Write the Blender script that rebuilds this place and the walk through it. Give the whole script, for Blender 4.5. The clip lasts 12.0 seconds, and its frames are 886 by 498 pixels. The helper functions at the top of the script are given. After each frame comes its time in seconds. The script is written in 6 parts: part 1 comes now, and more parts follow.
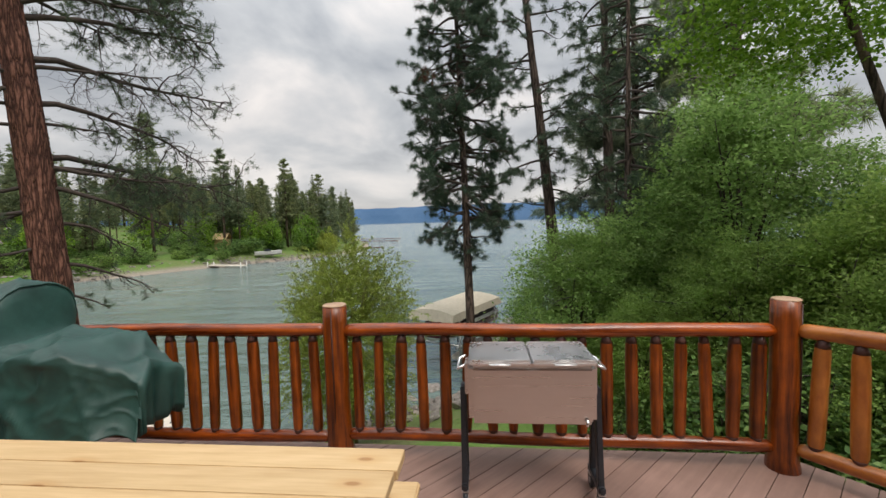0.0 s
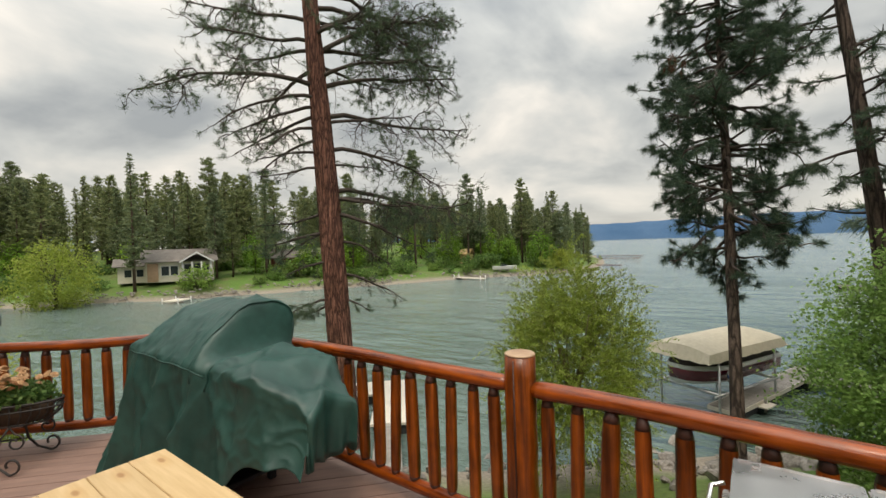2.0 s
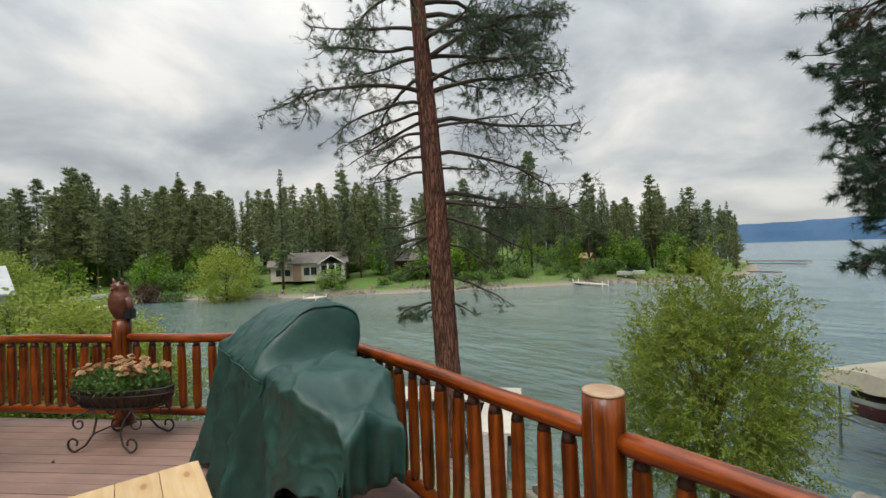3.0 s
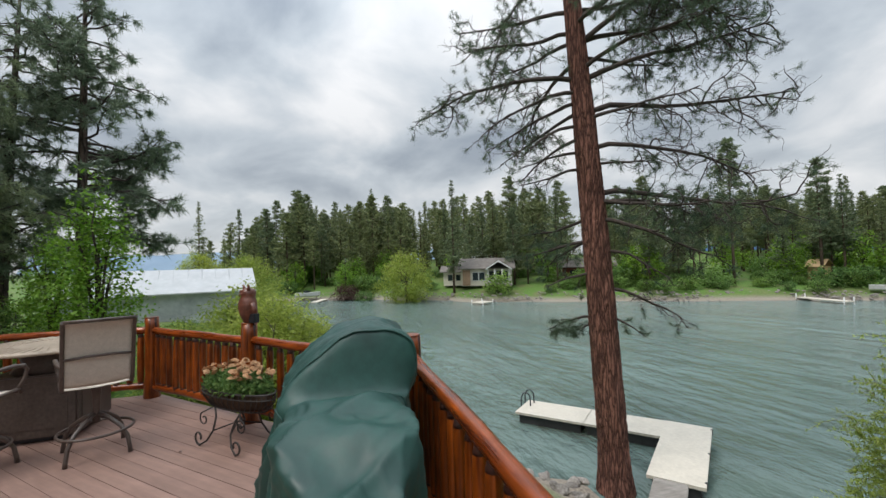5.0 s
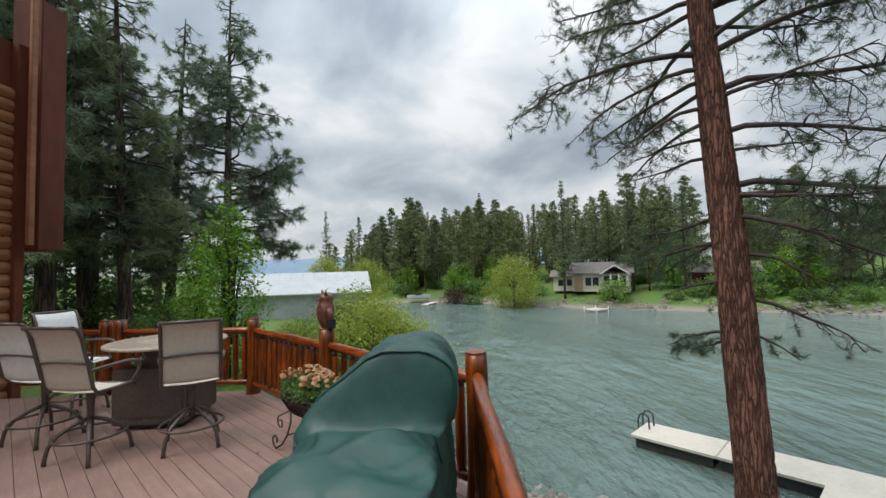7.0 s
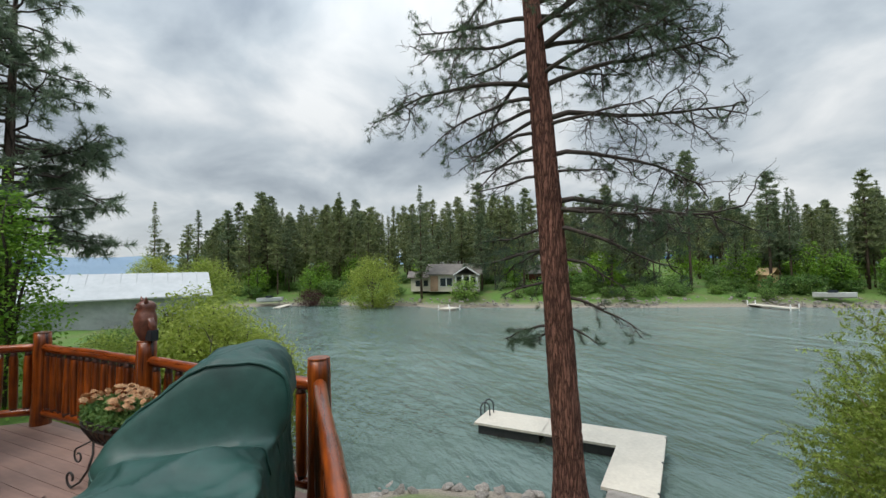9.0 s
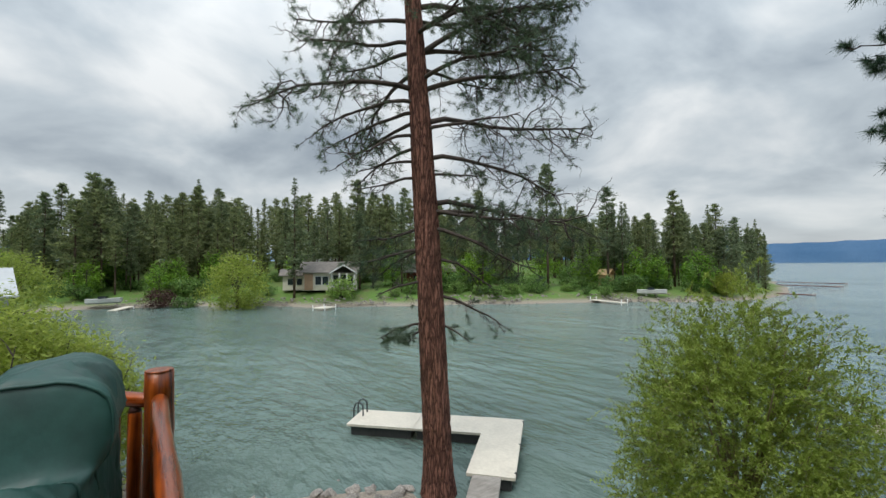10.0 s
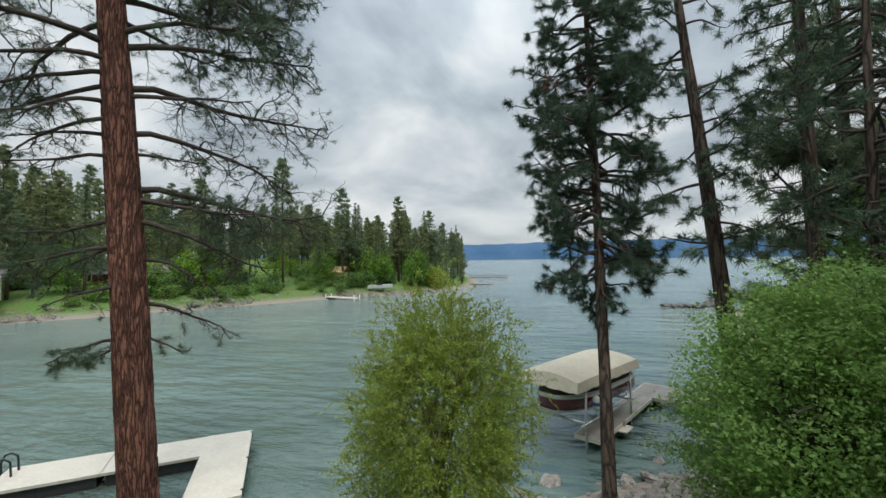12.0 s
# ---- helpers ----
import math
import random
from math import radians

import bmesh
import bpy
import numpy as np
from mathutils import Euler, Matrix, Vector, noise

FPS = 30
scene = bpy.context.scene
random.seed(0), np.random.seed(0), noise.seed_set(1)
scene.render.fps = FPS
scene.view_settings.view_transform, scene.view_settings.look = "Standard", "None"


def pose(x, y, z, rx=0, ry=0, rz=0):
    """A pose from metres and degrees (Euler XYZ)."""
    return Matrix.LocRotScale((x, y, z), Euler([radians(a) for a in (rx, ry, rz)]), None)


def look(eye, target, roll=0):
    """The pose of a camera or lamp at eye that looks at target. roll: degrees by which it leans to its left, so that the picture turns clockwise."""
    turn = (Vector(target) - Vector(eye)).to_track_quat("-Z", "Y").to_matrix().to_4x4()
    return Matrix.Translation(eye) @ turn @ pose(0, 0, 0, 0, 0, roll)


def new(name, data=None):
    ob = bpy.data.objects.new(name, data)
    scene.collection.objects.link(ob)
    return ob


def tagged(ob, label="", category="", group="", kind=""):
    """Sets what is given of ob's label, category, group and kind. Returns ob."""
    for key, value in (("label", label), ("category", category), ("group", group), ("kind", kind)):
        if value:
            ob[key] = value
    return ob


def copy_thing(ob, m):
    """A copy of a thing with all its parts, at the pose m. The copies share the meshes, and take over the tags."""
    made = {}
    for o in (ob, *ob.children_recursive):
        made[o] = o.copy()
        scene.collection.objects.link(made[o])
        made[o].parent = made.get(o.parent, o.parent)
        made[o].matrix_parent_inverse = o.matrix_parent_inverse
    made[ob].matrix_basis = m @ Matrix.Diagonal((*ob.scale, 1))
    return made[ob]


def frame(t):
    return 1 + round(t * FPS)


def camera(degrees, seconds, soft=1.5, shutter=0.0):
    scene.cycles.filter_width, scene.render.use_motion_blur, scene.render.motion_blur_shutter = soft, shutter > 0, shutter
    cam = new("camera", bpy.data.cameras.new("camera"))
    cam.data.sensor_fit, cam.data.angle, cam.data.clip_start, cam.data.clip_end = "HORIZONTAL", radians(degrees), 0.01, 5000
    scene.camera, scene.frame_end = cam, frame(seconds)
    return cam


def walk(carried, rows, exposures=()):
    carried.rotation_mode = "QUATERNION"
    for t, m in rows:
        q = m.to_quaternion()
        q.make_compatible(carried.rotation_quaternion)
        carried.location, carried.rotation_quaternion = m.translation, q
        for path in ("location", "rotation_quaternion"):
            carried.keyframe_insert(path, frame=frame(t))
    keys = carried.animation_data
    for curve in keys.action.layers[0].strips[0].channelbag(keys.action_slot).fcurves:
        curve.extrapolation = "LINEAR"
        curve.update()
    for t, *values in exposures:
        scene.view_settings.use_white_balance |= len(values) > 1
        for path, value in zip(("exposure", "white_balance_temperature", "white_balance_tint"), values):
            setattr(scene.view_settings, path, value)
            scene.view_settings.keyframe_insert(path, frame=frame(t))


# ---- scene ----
cam = camera(93.1, 12.0)
PATH = [
    (0, (0.123, -0.015, 1.655), (0.045, 1.979, 1.523), -1.7),
    (0.5, (0.116, 0.08, 1.673), (-0.201, 2.052, 1.578), -2.0),
    (1, (0.071, 0.259, 1.681), (-0.505, 2.174, 1.618), -2.1),
    (1.5, (0.079, 0.497, 1.685), (-0.763, 2.311, 1.647), -1.8),
    (2, (0.149, 0.781, 1.692), (-0.952, 2.451, 1.671), -1.9),
    (2.5, (0.13, 1.062, 1.673), (-1.199, 2.557, 1.67), -1.9),
    (3, (0.109, 1.319, 1.669), (-1.406, 2.624, 1.683), -1.9),
    (3.2, (0.107, 1.442, 1.674), (-1.47, 2.671, 1.692), -1.9),
    (5, (-0.258, 2.262, 1.687), (-2.162, 2.873, 1.753), -1.6),
    (5.5, (-0.422, 2.458, 1.678), (-2.377, 2.872, 1.757), -1.5),
    (6, (-0.563, 2.56, 1.681), (-2.547, 2.796, 1.768), -1.5),
    (6.5, (-0.615, 2.639, 1.696), (-2.609, 2.755, 1.792), -1.5),
    (6.7, (-0.628, 2.663, 1.698), (-2.623, 2.755, 1.796), -1.4),
    (8.3, (-0.587, 2.75, 1.71), (-2.539, 3.173, 1.808), -1.6),
    (8.5, (-0.586, 2.754, 1.71), (-2.516, 3.269, 1.807), -1.6),
    (9, (-0.497, 2.777, 1.738), (-2.351, 3.521, 1.825), -1.1),
    (9.5, (-0.48, 2.802, 1.745), (-2.214, 3.795, 1.826), -0.7),
    (10, (-0.45, 2.824, 1.76), (-2.019, 4.062, 1.832), -0.4),
    (10.5, (-0.432, 2.863, 1.757), (-1.792, 4.328, 1.821), -0.5),
    (11, (-0.462, 2.83, 1.784), (-1.579, 4.488, 1.844), -0.3),
    (11.5, (-0.388, 2.821, 1.778), (-1.242, 4.628, 1.835), -0.4),
    (12, (-0.346, 2.775, 1.792), (-0.926, 4.688, 1.842), -0.7),
]
walk(cam, [(t, look(eye, target, roll)) for t, eye, target, roll in PATH], [(0, 0.24, 7050, 14), (1.5, 0.3, 7650, 12), (2.2, 0.26, 7450, 10), (3, 0.16, 6950, 10), (5, 0.18, 6500, 10), (7, 0.18, 6450, 9), (9, 0.15, 6450, 8), (12, 0.14, 6450, 7)])

# ---- world and light ----
world = bpy.data.worlds.new("overcast_sky")
scene.world = world
world.use_nodes = True
wt = world.node_tree
wt.nodes.clear()
w_out = wt.nodes.new("ShaderNodeOutputWorld")
w_bg = wt.nodes.new("ShaderNodeBackground")
w_bg.inputs[1].default_value = 1.0
sky = wt.nodes.new("ShaderNodeTexSky")
sky.sky_type = "NISHITA"
sky.sun_disc = False
sky.sun_elevation, sky.sun_rotation = radians(48), radians(200)
w_co = wt.nodes.new("ShaderNodeTexCoord")
w_sep = wt.nodes.new("ShaderNodeSeparateXYZ")
wt.links.new(w_co.outputs["Generated"], w_sep.inputs[0])


def wmath(op, a, b):
    n = wt.nodes.new("ShaderNodeMath")
    n.operation = op
    for i, v in enumerate((a, b)):
        if isinstance(v, (int, float)):
            n.inputs[i].default_value = v
        else:
            wt.links.new(v, n.inputs[i])
    return n.outputs[0]


# cloud deck: the direction is laid onto a flat layer overhead, so that clouds shrink towards the horizon
w_up = wmath("ADD", wmath("MAXIMUM", w_sep.outputs[2], 0.0), 0.34)
w_com = wt.nodes.new("ShaderNodeCombineXYZ")
wt.links.new(wmath("DIVIDE", w_sep.outputs[0], w_up), w_com.inputs[0])
wt.links.new(wmath("DIVIDE", w_sep.outputs[1], w_up), w_com.inputs[1])
w_n1 = wt.nodes.new("ShaderNodeTexNoise")
w_n1.inputs["Scale"].default_value = 1.75
w_n1.inputs["Detail"].default_value = 7.0
w_n1.inputs["Roughness"].default_value = 0.5
w_n1.inputs["Distortion"].default_value = 0.35
wt.links.new(w_com.outputs[0], w_n1.inputs["Vector"])
w_ramp = wt.nodes.new("ShaderNodeValToRGB")
w_ramp.color_ramp.elements[0].position, w_ramp.color_ramp.elements[0].color = 0.36, (0.31, 0.36, 0.42, 1)
w_ramp.color_ramp.elements[1].position, w_ramp.color_ramp.elements[1].color = 0.66, (0.87, 0.88, 0.89, 1)
e = w_ramp.color_ramp.elements.new(0.5)
e.color = (0.53, 0.585, 0.635, 1)
wt.links.new(w_n1.outputs["Fac"], w_ramp.inputs[0])
w_mul = wt.nodes.new("ShaderNodeMix")
w_mul.data_type, w_mul.blend_type = "RGBA", "MULTIPLY"
w_mul.inputs[0].default_value = 1.0
wt.links.new(sky.outputs[0], w_mul.inputs[6])
w_mul.inputs[7].default_value = (0.1, 0.1, 0.1, 1)
w_mix = wt.nodes.new("ShaderNodeMix")
w_mix.data_type = "RGBA"
w_mix.inputs[0].default_value = 0.93
wt.links.new(w_mul.outputs[2], w_mix.inputs[6])
# the cloud deck thins out above the horizon
w_low = wmath("POWER", wmath("SUBTRACT", 1.0, wmath("MAXIMUM", w_sep.outputs[2], 0.0)), 7.0)
w_hz = wt.nodes.new("ShaderNodeMix")
w_hz.data_type = "RGBA"
wt.links.new(wmath("MULTIPLY", w_low, 0.6), w_hz.inputs[0])
wt.links.new(w_ramp.outputs[0], w_hz.inputs[6])
w_hz.inputs[7].default_value = (0.78, 0.79, 0.79, 1)
wt.links.new(w_hz.outputs[2], w_mix.inputs[7])
wt.links.new(w_mix.outputs[2], w_bg.inputs[0])
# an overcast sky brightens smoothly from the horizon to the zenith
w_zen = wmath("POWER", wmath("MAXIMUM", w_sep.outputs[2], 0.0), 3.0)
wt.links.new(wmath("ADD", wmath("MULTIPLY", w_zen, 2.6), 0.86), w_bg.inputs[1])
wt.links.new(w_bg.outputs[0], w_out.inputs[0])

sun = new("sun", bpy.data.lights.new("sun", "SUN"))
sun.data.energy, sun.data.angle, sun.data.color = 1.4, radians(24), (1.0, 0.96, 0.9)
sun.matrix_world = look((0, 0, 60), (-18, 30, 0))


# ---- materials ----
def node(nt, kind, **values):
    n = nt.nodes.new(kind)
    for k, v in values.items():
        n.inputs[k].default_value = v
    return n


def base_mat(name):
    m = bpy.data.materials.new(name)
    m.use_nodes = True
    nt = m.node_tree
    return m, nt, nt.nodes["Principled BSDF"]


def mixrgb(nt, fac, a, b, blend="MIX"):
    n = nt.nodes.new("ShaderNodeMix")
    n.data_type, n.blend_type = "RGBA", blend
    for i, v in ((0, fac), (6, a), (7, b)):
        if isinstance(v, (int, float)):
            n.inputs[i].default_value = v
        elif isinstance(v, tuple):
            n.inputs[i].default_value = (*v, 1) if len(v) == 3 else v
        else:
            nt.links.new(v, n.inputs[i])
    return n.outputs[2]


def ramp(nt, src, stops):
    n = nt.nodes.new("ShaderNodeValToRGB")
    els = n.color_ramp.elements
    while len(els) < len(stops):
        els.new(0.5)
    for el, (p, c) in zip(els, stops):
        el.position, el.color = p, (*c, 1) if isinstance(c, tuple) else (c, c, c, 1)
    nt.links.new(src, n.inputs[0])
    return n.outputs[0]


def coords(nt, stretch=(1, 1, 1), turn=0.0):
    co = nt.nodes.new("ShaderNodeTexCoord")
    mp = nt.nodes.new("ShaderNodeMapping")
    mp.inputs["Scale"].default_value = stretch
    mp.inputs["Rotation"].default_value = (0, 0, turn)
    nt.links.new(co.outputs["Object"], mp.inputs["Vector"])
    return mp.outputs[0]


def noise_out(nt, vec, scale, detail=5.0, rough=0.6, out="Fac"):
    n = node(nt, "ShaderNodeTexNoise", Scale=scale, Detail=detail, Roughness=rough)
    nt.links.new(vec, n.inputs["Vector"])
    return n.outputs[out]


def add_bump(nt, bsdf, height, strength, distance=0.01):
    b = node(nt, "ShaderNodeBump", Strength=strength, Distance=distance)
    nt.links.new(height, b.inputs["Height"])
    nt.links.new(b.outputs[0], bsdf.inputs["Normal"])


def surf(name, a, b, scale=8.0, rough=0.6, bump=0.2, metal=0.0, stretch=(1, 1, 1), rnd=0.0, big=0.35, turn=0.0, coat=0.0, spec=0.5, depth=0.01):
    """A surface of two colours in fine grain, a coarse stain over it, relief, and a tone of its own for each object."""
    m, nt, p = base_mat(name)
    vec = coords(nt, stretch, turn)
    fine = noise_out(nt, vec, scale, 7.0)
    col = ramp(nt, fine, ((0.32, a), (0.68, b)))
    coarse = noise_out(nt, coords(nt), scale * 0.14 + 0.4, 3.0)
    shade = ramp(nt, coarse, ((0.3, 1.0 - big), (0.7, 1.0)))
    col = mixrgb(nt, 1.0, col, shade, "MULTIPLY")
    if rnd:
        info = nt.nodes.new("ShaderNodeObjectInfo")
        col = mixrgb(nt, 1.0, col, ramp(nt, info.outputs["Random"], ((0.0, 1.0 - rnd), (1.0, 1.0))), "MULTIPLY")
    nt.links.new(col, p.inputs["Base Color"])
    nt.links.new(ramp(nt, fine, ((0.2, max(rough - 0.12, 0.02)), (0.8, min(rough + 0.12, 1.0)))), p.inputs["Roughness"])
    p.inputs["Metallic"].default_value = metal
    p.inputs["Coat Weight"].default_value = coat
    p.inputs["Coat Roughness"].default_value = 0.15
    p.inputs["Specular IOR Level"].default_value = spec
    if bump:
        add_bump(nt, p, fine, bump, depth)
    return m


def leaf_mat(name, stops, through_light=0.35, rough=0.55):
    """Foliage: each leaf or needle takes its own green; some light passes through."""
    m, nt, p = base_mat(name)
    geo = nt.nodes.new("ShaderNodeNewGeometry")
    col = ramp(nt, geo.outputs["Random Per Island"], stops)
    patch = noise_out(nt, coords(nt), 0.9, 2.0)
    col = mixrgb(nt, 1.0, col, ramp(nt, patch, ((0.3, 0.72), (0.7, 1.12))), "MULTIPLY")
    info = nt.nodes.new("ShaderNodeObjectInfo")
    col = mixrgb(nt, 1.0, col, ramp(nt, info.outputs["Random"], ((0.0, (0.82, 0.86, 0.85)), (0.5, (1.0, 1.0, 0.95)), (1.0, (1.12, 1.05, 0.82)))), "MULTIPLY")
    nt.links.new(col, p.inputs["Base Color"])
    p.inputs["Roughness"].default_value = rough
    p.inputs["Specular IOR Level"].default_value = 0.3
    tr = nt.nodes.new("ShaderNodeBsdfTranslucent")
    nt.links.new(col, tr.inputs[0])
    mx = nt.nodes.new("ShaderNodeMixShader")
    mx.inputs[0].default_value = through_light
    nt.links.new(p.outputs[0], mx.inputs[1])
    nt.links.new(tr.outputs[0], mx.inputs[2])
    nt.links.new(mx.outputs[0], nt.nodes["Material Output"].inputs[0])
    return m


def bark_mat(name, plate, plate2, furrow, scale=5.0):
    m, nt, p = base_mat(name)
    vec = coords(nt, (1, 1, 0.13))
    warp = noise_out(nt, vec, 3.0, 4.0, out="Color")
    vec2 = mixrgb(nt, 0.26, vec, warp)
    v = node(nt, "ShaderNodeTexVoronoi", Scale=scale)
    v.feature = "DISTANCE_TO_EDGE"
    nt.links.new(vec2, v.inputs["Vector"])
    crack = ramp(nt, v.outputs["Distance"], ((0.0, 0.0), (0.22, 1.0)))
    flake = noise_out(nt, coords(nt, (1, 1, 0.5)), 26.0, 5.0)
    col = ramp(nt, flake, ((0.3, plate), (0.7, plate2)))
    col = mixrgb(nt, crack, furrow, col)
    tone = noise_out(nt, coords(nt), 0.8, 3.0)
    col = mixrgb(nt, 1.0, col, ramp(nt, tone, ((0.3, 0.7), (0.7, 1.1))), "MULTIPLY")
    nt.links.new(col, p.inputs["Base Color"])
    p.inputs["Roughness"].default_value = 0.9
    p.inputs["Specular IOR Level"].default_value = 0.2
    h = nt.nodes.new("ShaderNodeMath")
    h.operation = "MULTIPLY_ADD"
    nt.links.new(crack, h.inputs[0])
    h.inputs[1].default_value = 1.0
    nt.links.new(flake, h.inputs[2])
    add_bump(nt, p, h.outputs[0], 0.9, 0.03)
    return m


M_LOG = surf("stained_log", (0.085, 0.009, 0.001), (0.52, 0.105, 0.009), 26.0, 0.3, 0.7, stretch=(0.06, 1, 1), rnd=0.2, coat=0.35, big=0.55, spec=0.4)
M_LOGV = surf("stained_log_upright", (0.05, 0.006, 0.001), (0.5, 0.11, 0.009), 27.0, 0.34, 0.7, stretch=(1, 1, 0.06), rnd=0.35, coat=0.25, big=0.55, spec=0.35)
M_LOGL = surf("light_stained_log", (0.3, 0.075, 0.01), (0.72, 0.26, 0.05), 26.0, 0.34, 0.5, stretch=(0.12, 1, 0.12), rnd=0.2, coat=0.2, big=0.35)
M_LOGEND = surf("cut_log_end", (0.42, 0.24, 0.14), (0.6, 0.42, 0.28), 14.0, 0.6, 0.2)
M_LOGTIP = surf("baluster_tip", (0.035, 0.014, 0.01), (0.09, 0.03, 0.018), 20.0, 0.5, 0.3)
M_DECK = surf("composite_deck", (0.25, 0.15, 0.118), (0.36, 0.225, 0.18), 16.0, 0.62, 0.15, stretch=(0.12, 1, 1), rnd=0.16, big=0.25)
M_FASCIA = surf("deck_fascia", (0.17, 0.09, 0.065), (0.25, 0.14, 0.1), 9.0, 0.7, 0.15)
M_TWIG = surf("pine_twig", (0.045, 0.034, 0.03), (0.1, 0.075, 0.062), 12.0, 0.9, 0.3)
M_BARK = bark_mat("ponderosa_bark", (0.2, 0.086, 0.063), (0.36, 0.175, 0.13), (0.07, 0.033, 0.027), 17.0)
M_BARKD = bark_mat("grey_bark", (0.11, 0.078, 0.064), (0.19, 0.14, 0.115), (0.04, 0.03, 0.025), 10.0)
M_WITHY = surf("willow_twig", (0.16, 0.13, 0.06), (0.26, 0.21, 0.1), 12.0, 0.85, 0.2)
M_BARKF = surf("far_bark", (0.1, 0.07, 0.052), (0.2, 0.145, 0.11), 2.5, 0.95, 0.0, rnd=0.35, spec=0.1)
M_NEEDLE = leaf_mat("pine_needles", ((0.0, (0.048, 0.09, 0.066)), (0.5, (0.085, 0.142, 0.095)), (1.0, (0.155, 0.205, 0.118))), 0.4)
M_DEAD = leaf_mat("dead_needles", ((0.0, (0.06, 0.025, 0.018)), (0.5, (0.11, 0.045, 0.028)), (1.0, (0.17, 0.08, 0.045))), 0.25)
# paler copy of the pine needles: haze over the stand's shade painted in
M_STAND = leaf_mat("haze_lifted_needles", ((0.0, (0.15, 0.205, 0.14)), (0.5, (0.22, 0.285, 0.19)), (1.0, (0.32, 0.37, 0.25))), 0.55)
# far trees: distance haze painted in as lighter needle colours
M_FAR = leaf_mat("far_needles", ((0.0, (0.115, 0.16, 0.088)), (0.5, (0.19, 0.24, 0.13)), (1.0, (0.285, 0.325, 0.175))), 0.42)
M_WILLOW = leaf_mat("willow_leaves", ((0.0, (0.27, 0.35, 0.06)), (0.5, (0.35, 0.43, 0.085)), (1.0, (0.44, 0.5, 0.12))), 0.55)
M_LEAF = leaf_mat("broad_leaves", ((0.0, (0.165, 0.285, 0.078)), (0.5, (0.235, 0.385, 0.11)), (1.0, (0.335, 0.48, 0.168))), 0.6)
M_LEAFD = leaf_mat("dark_leaves", ((0.0, (0.075, 0.155, 0.045)), (0.5, (0.15, 0.275, 0.075)), (1.0, (0.27, 0.39, 0.125))), 0.5)
M_BRIGHT = leaf_mat("spring_leaves", ((0.0, (0.1, 0.22, 0.022)), (0.5, (0.19, 0.36, 0.04)), (1.0, (0.3, 0.47, 0.08))), 0.45)
M_PLUM = leaf_mat("plum_leaves", ((0.0, (0.05, 0.02, 0.022)), (0.5, (0.1, 0.04, 0.04)), (1.0, (0.15, 0.09, 0.06))), 0.3)


def ground_mat():
    m, nt, p = base_mat("lake_ground")
    geo = nt.nodes.new("ShaderNodeNewGeometry")
    sep = nt.nodes.new("ShaderNodeSeparateXYZ")
    nt.links.new(geo.outputs["Position"], sep.inputs[0])
    n1 = noise_out(nt, geo.outputs["Position"], 0.35, 6.0)
    n2 = noise_out(nt, geo.outputs["Position"], 6.0, 6.0)
    grass = ramp(nt, n2, ((0.3, (0.06, 0.13, 0.02)), (0.7, (0.13, 0.23, 0.04))))
    dry = ramp(nt, n2, ((0.3, (0.12, 0.105, 0.05)), (0.7, (0.2, 0.17, 0.09))))
    col = mixrgb(nt, ramp(nt, n1, ((0.46, 0.0), (0.68, 0.7))), grass, dry)
    gravel = ramp(nt, noise_out(nt, geo.outputs["Position"], 14.0, 4.0), ((0.3, (0.16, 0.13, 0.1)), (0.7, (0.38, 0.33, 0.27))))
    zone = nt.nodes.new("ShaderNodeMapRange")
    zone.inputs[1].default_value, zone.inputs[2].default_value = -4.25, -3.75
    nt.links.new(sep.outputs[2], zone.inputs[0])
    col = mixrgb(nt, zone.outputs[0], gravel, col)
    nt.links.new(col, p.inputs["Base Color"])
    p.inputs["Roughness"].default_value = 0.95
    add_bump(nt, p, n2, 0.6, 0.08)
    return m


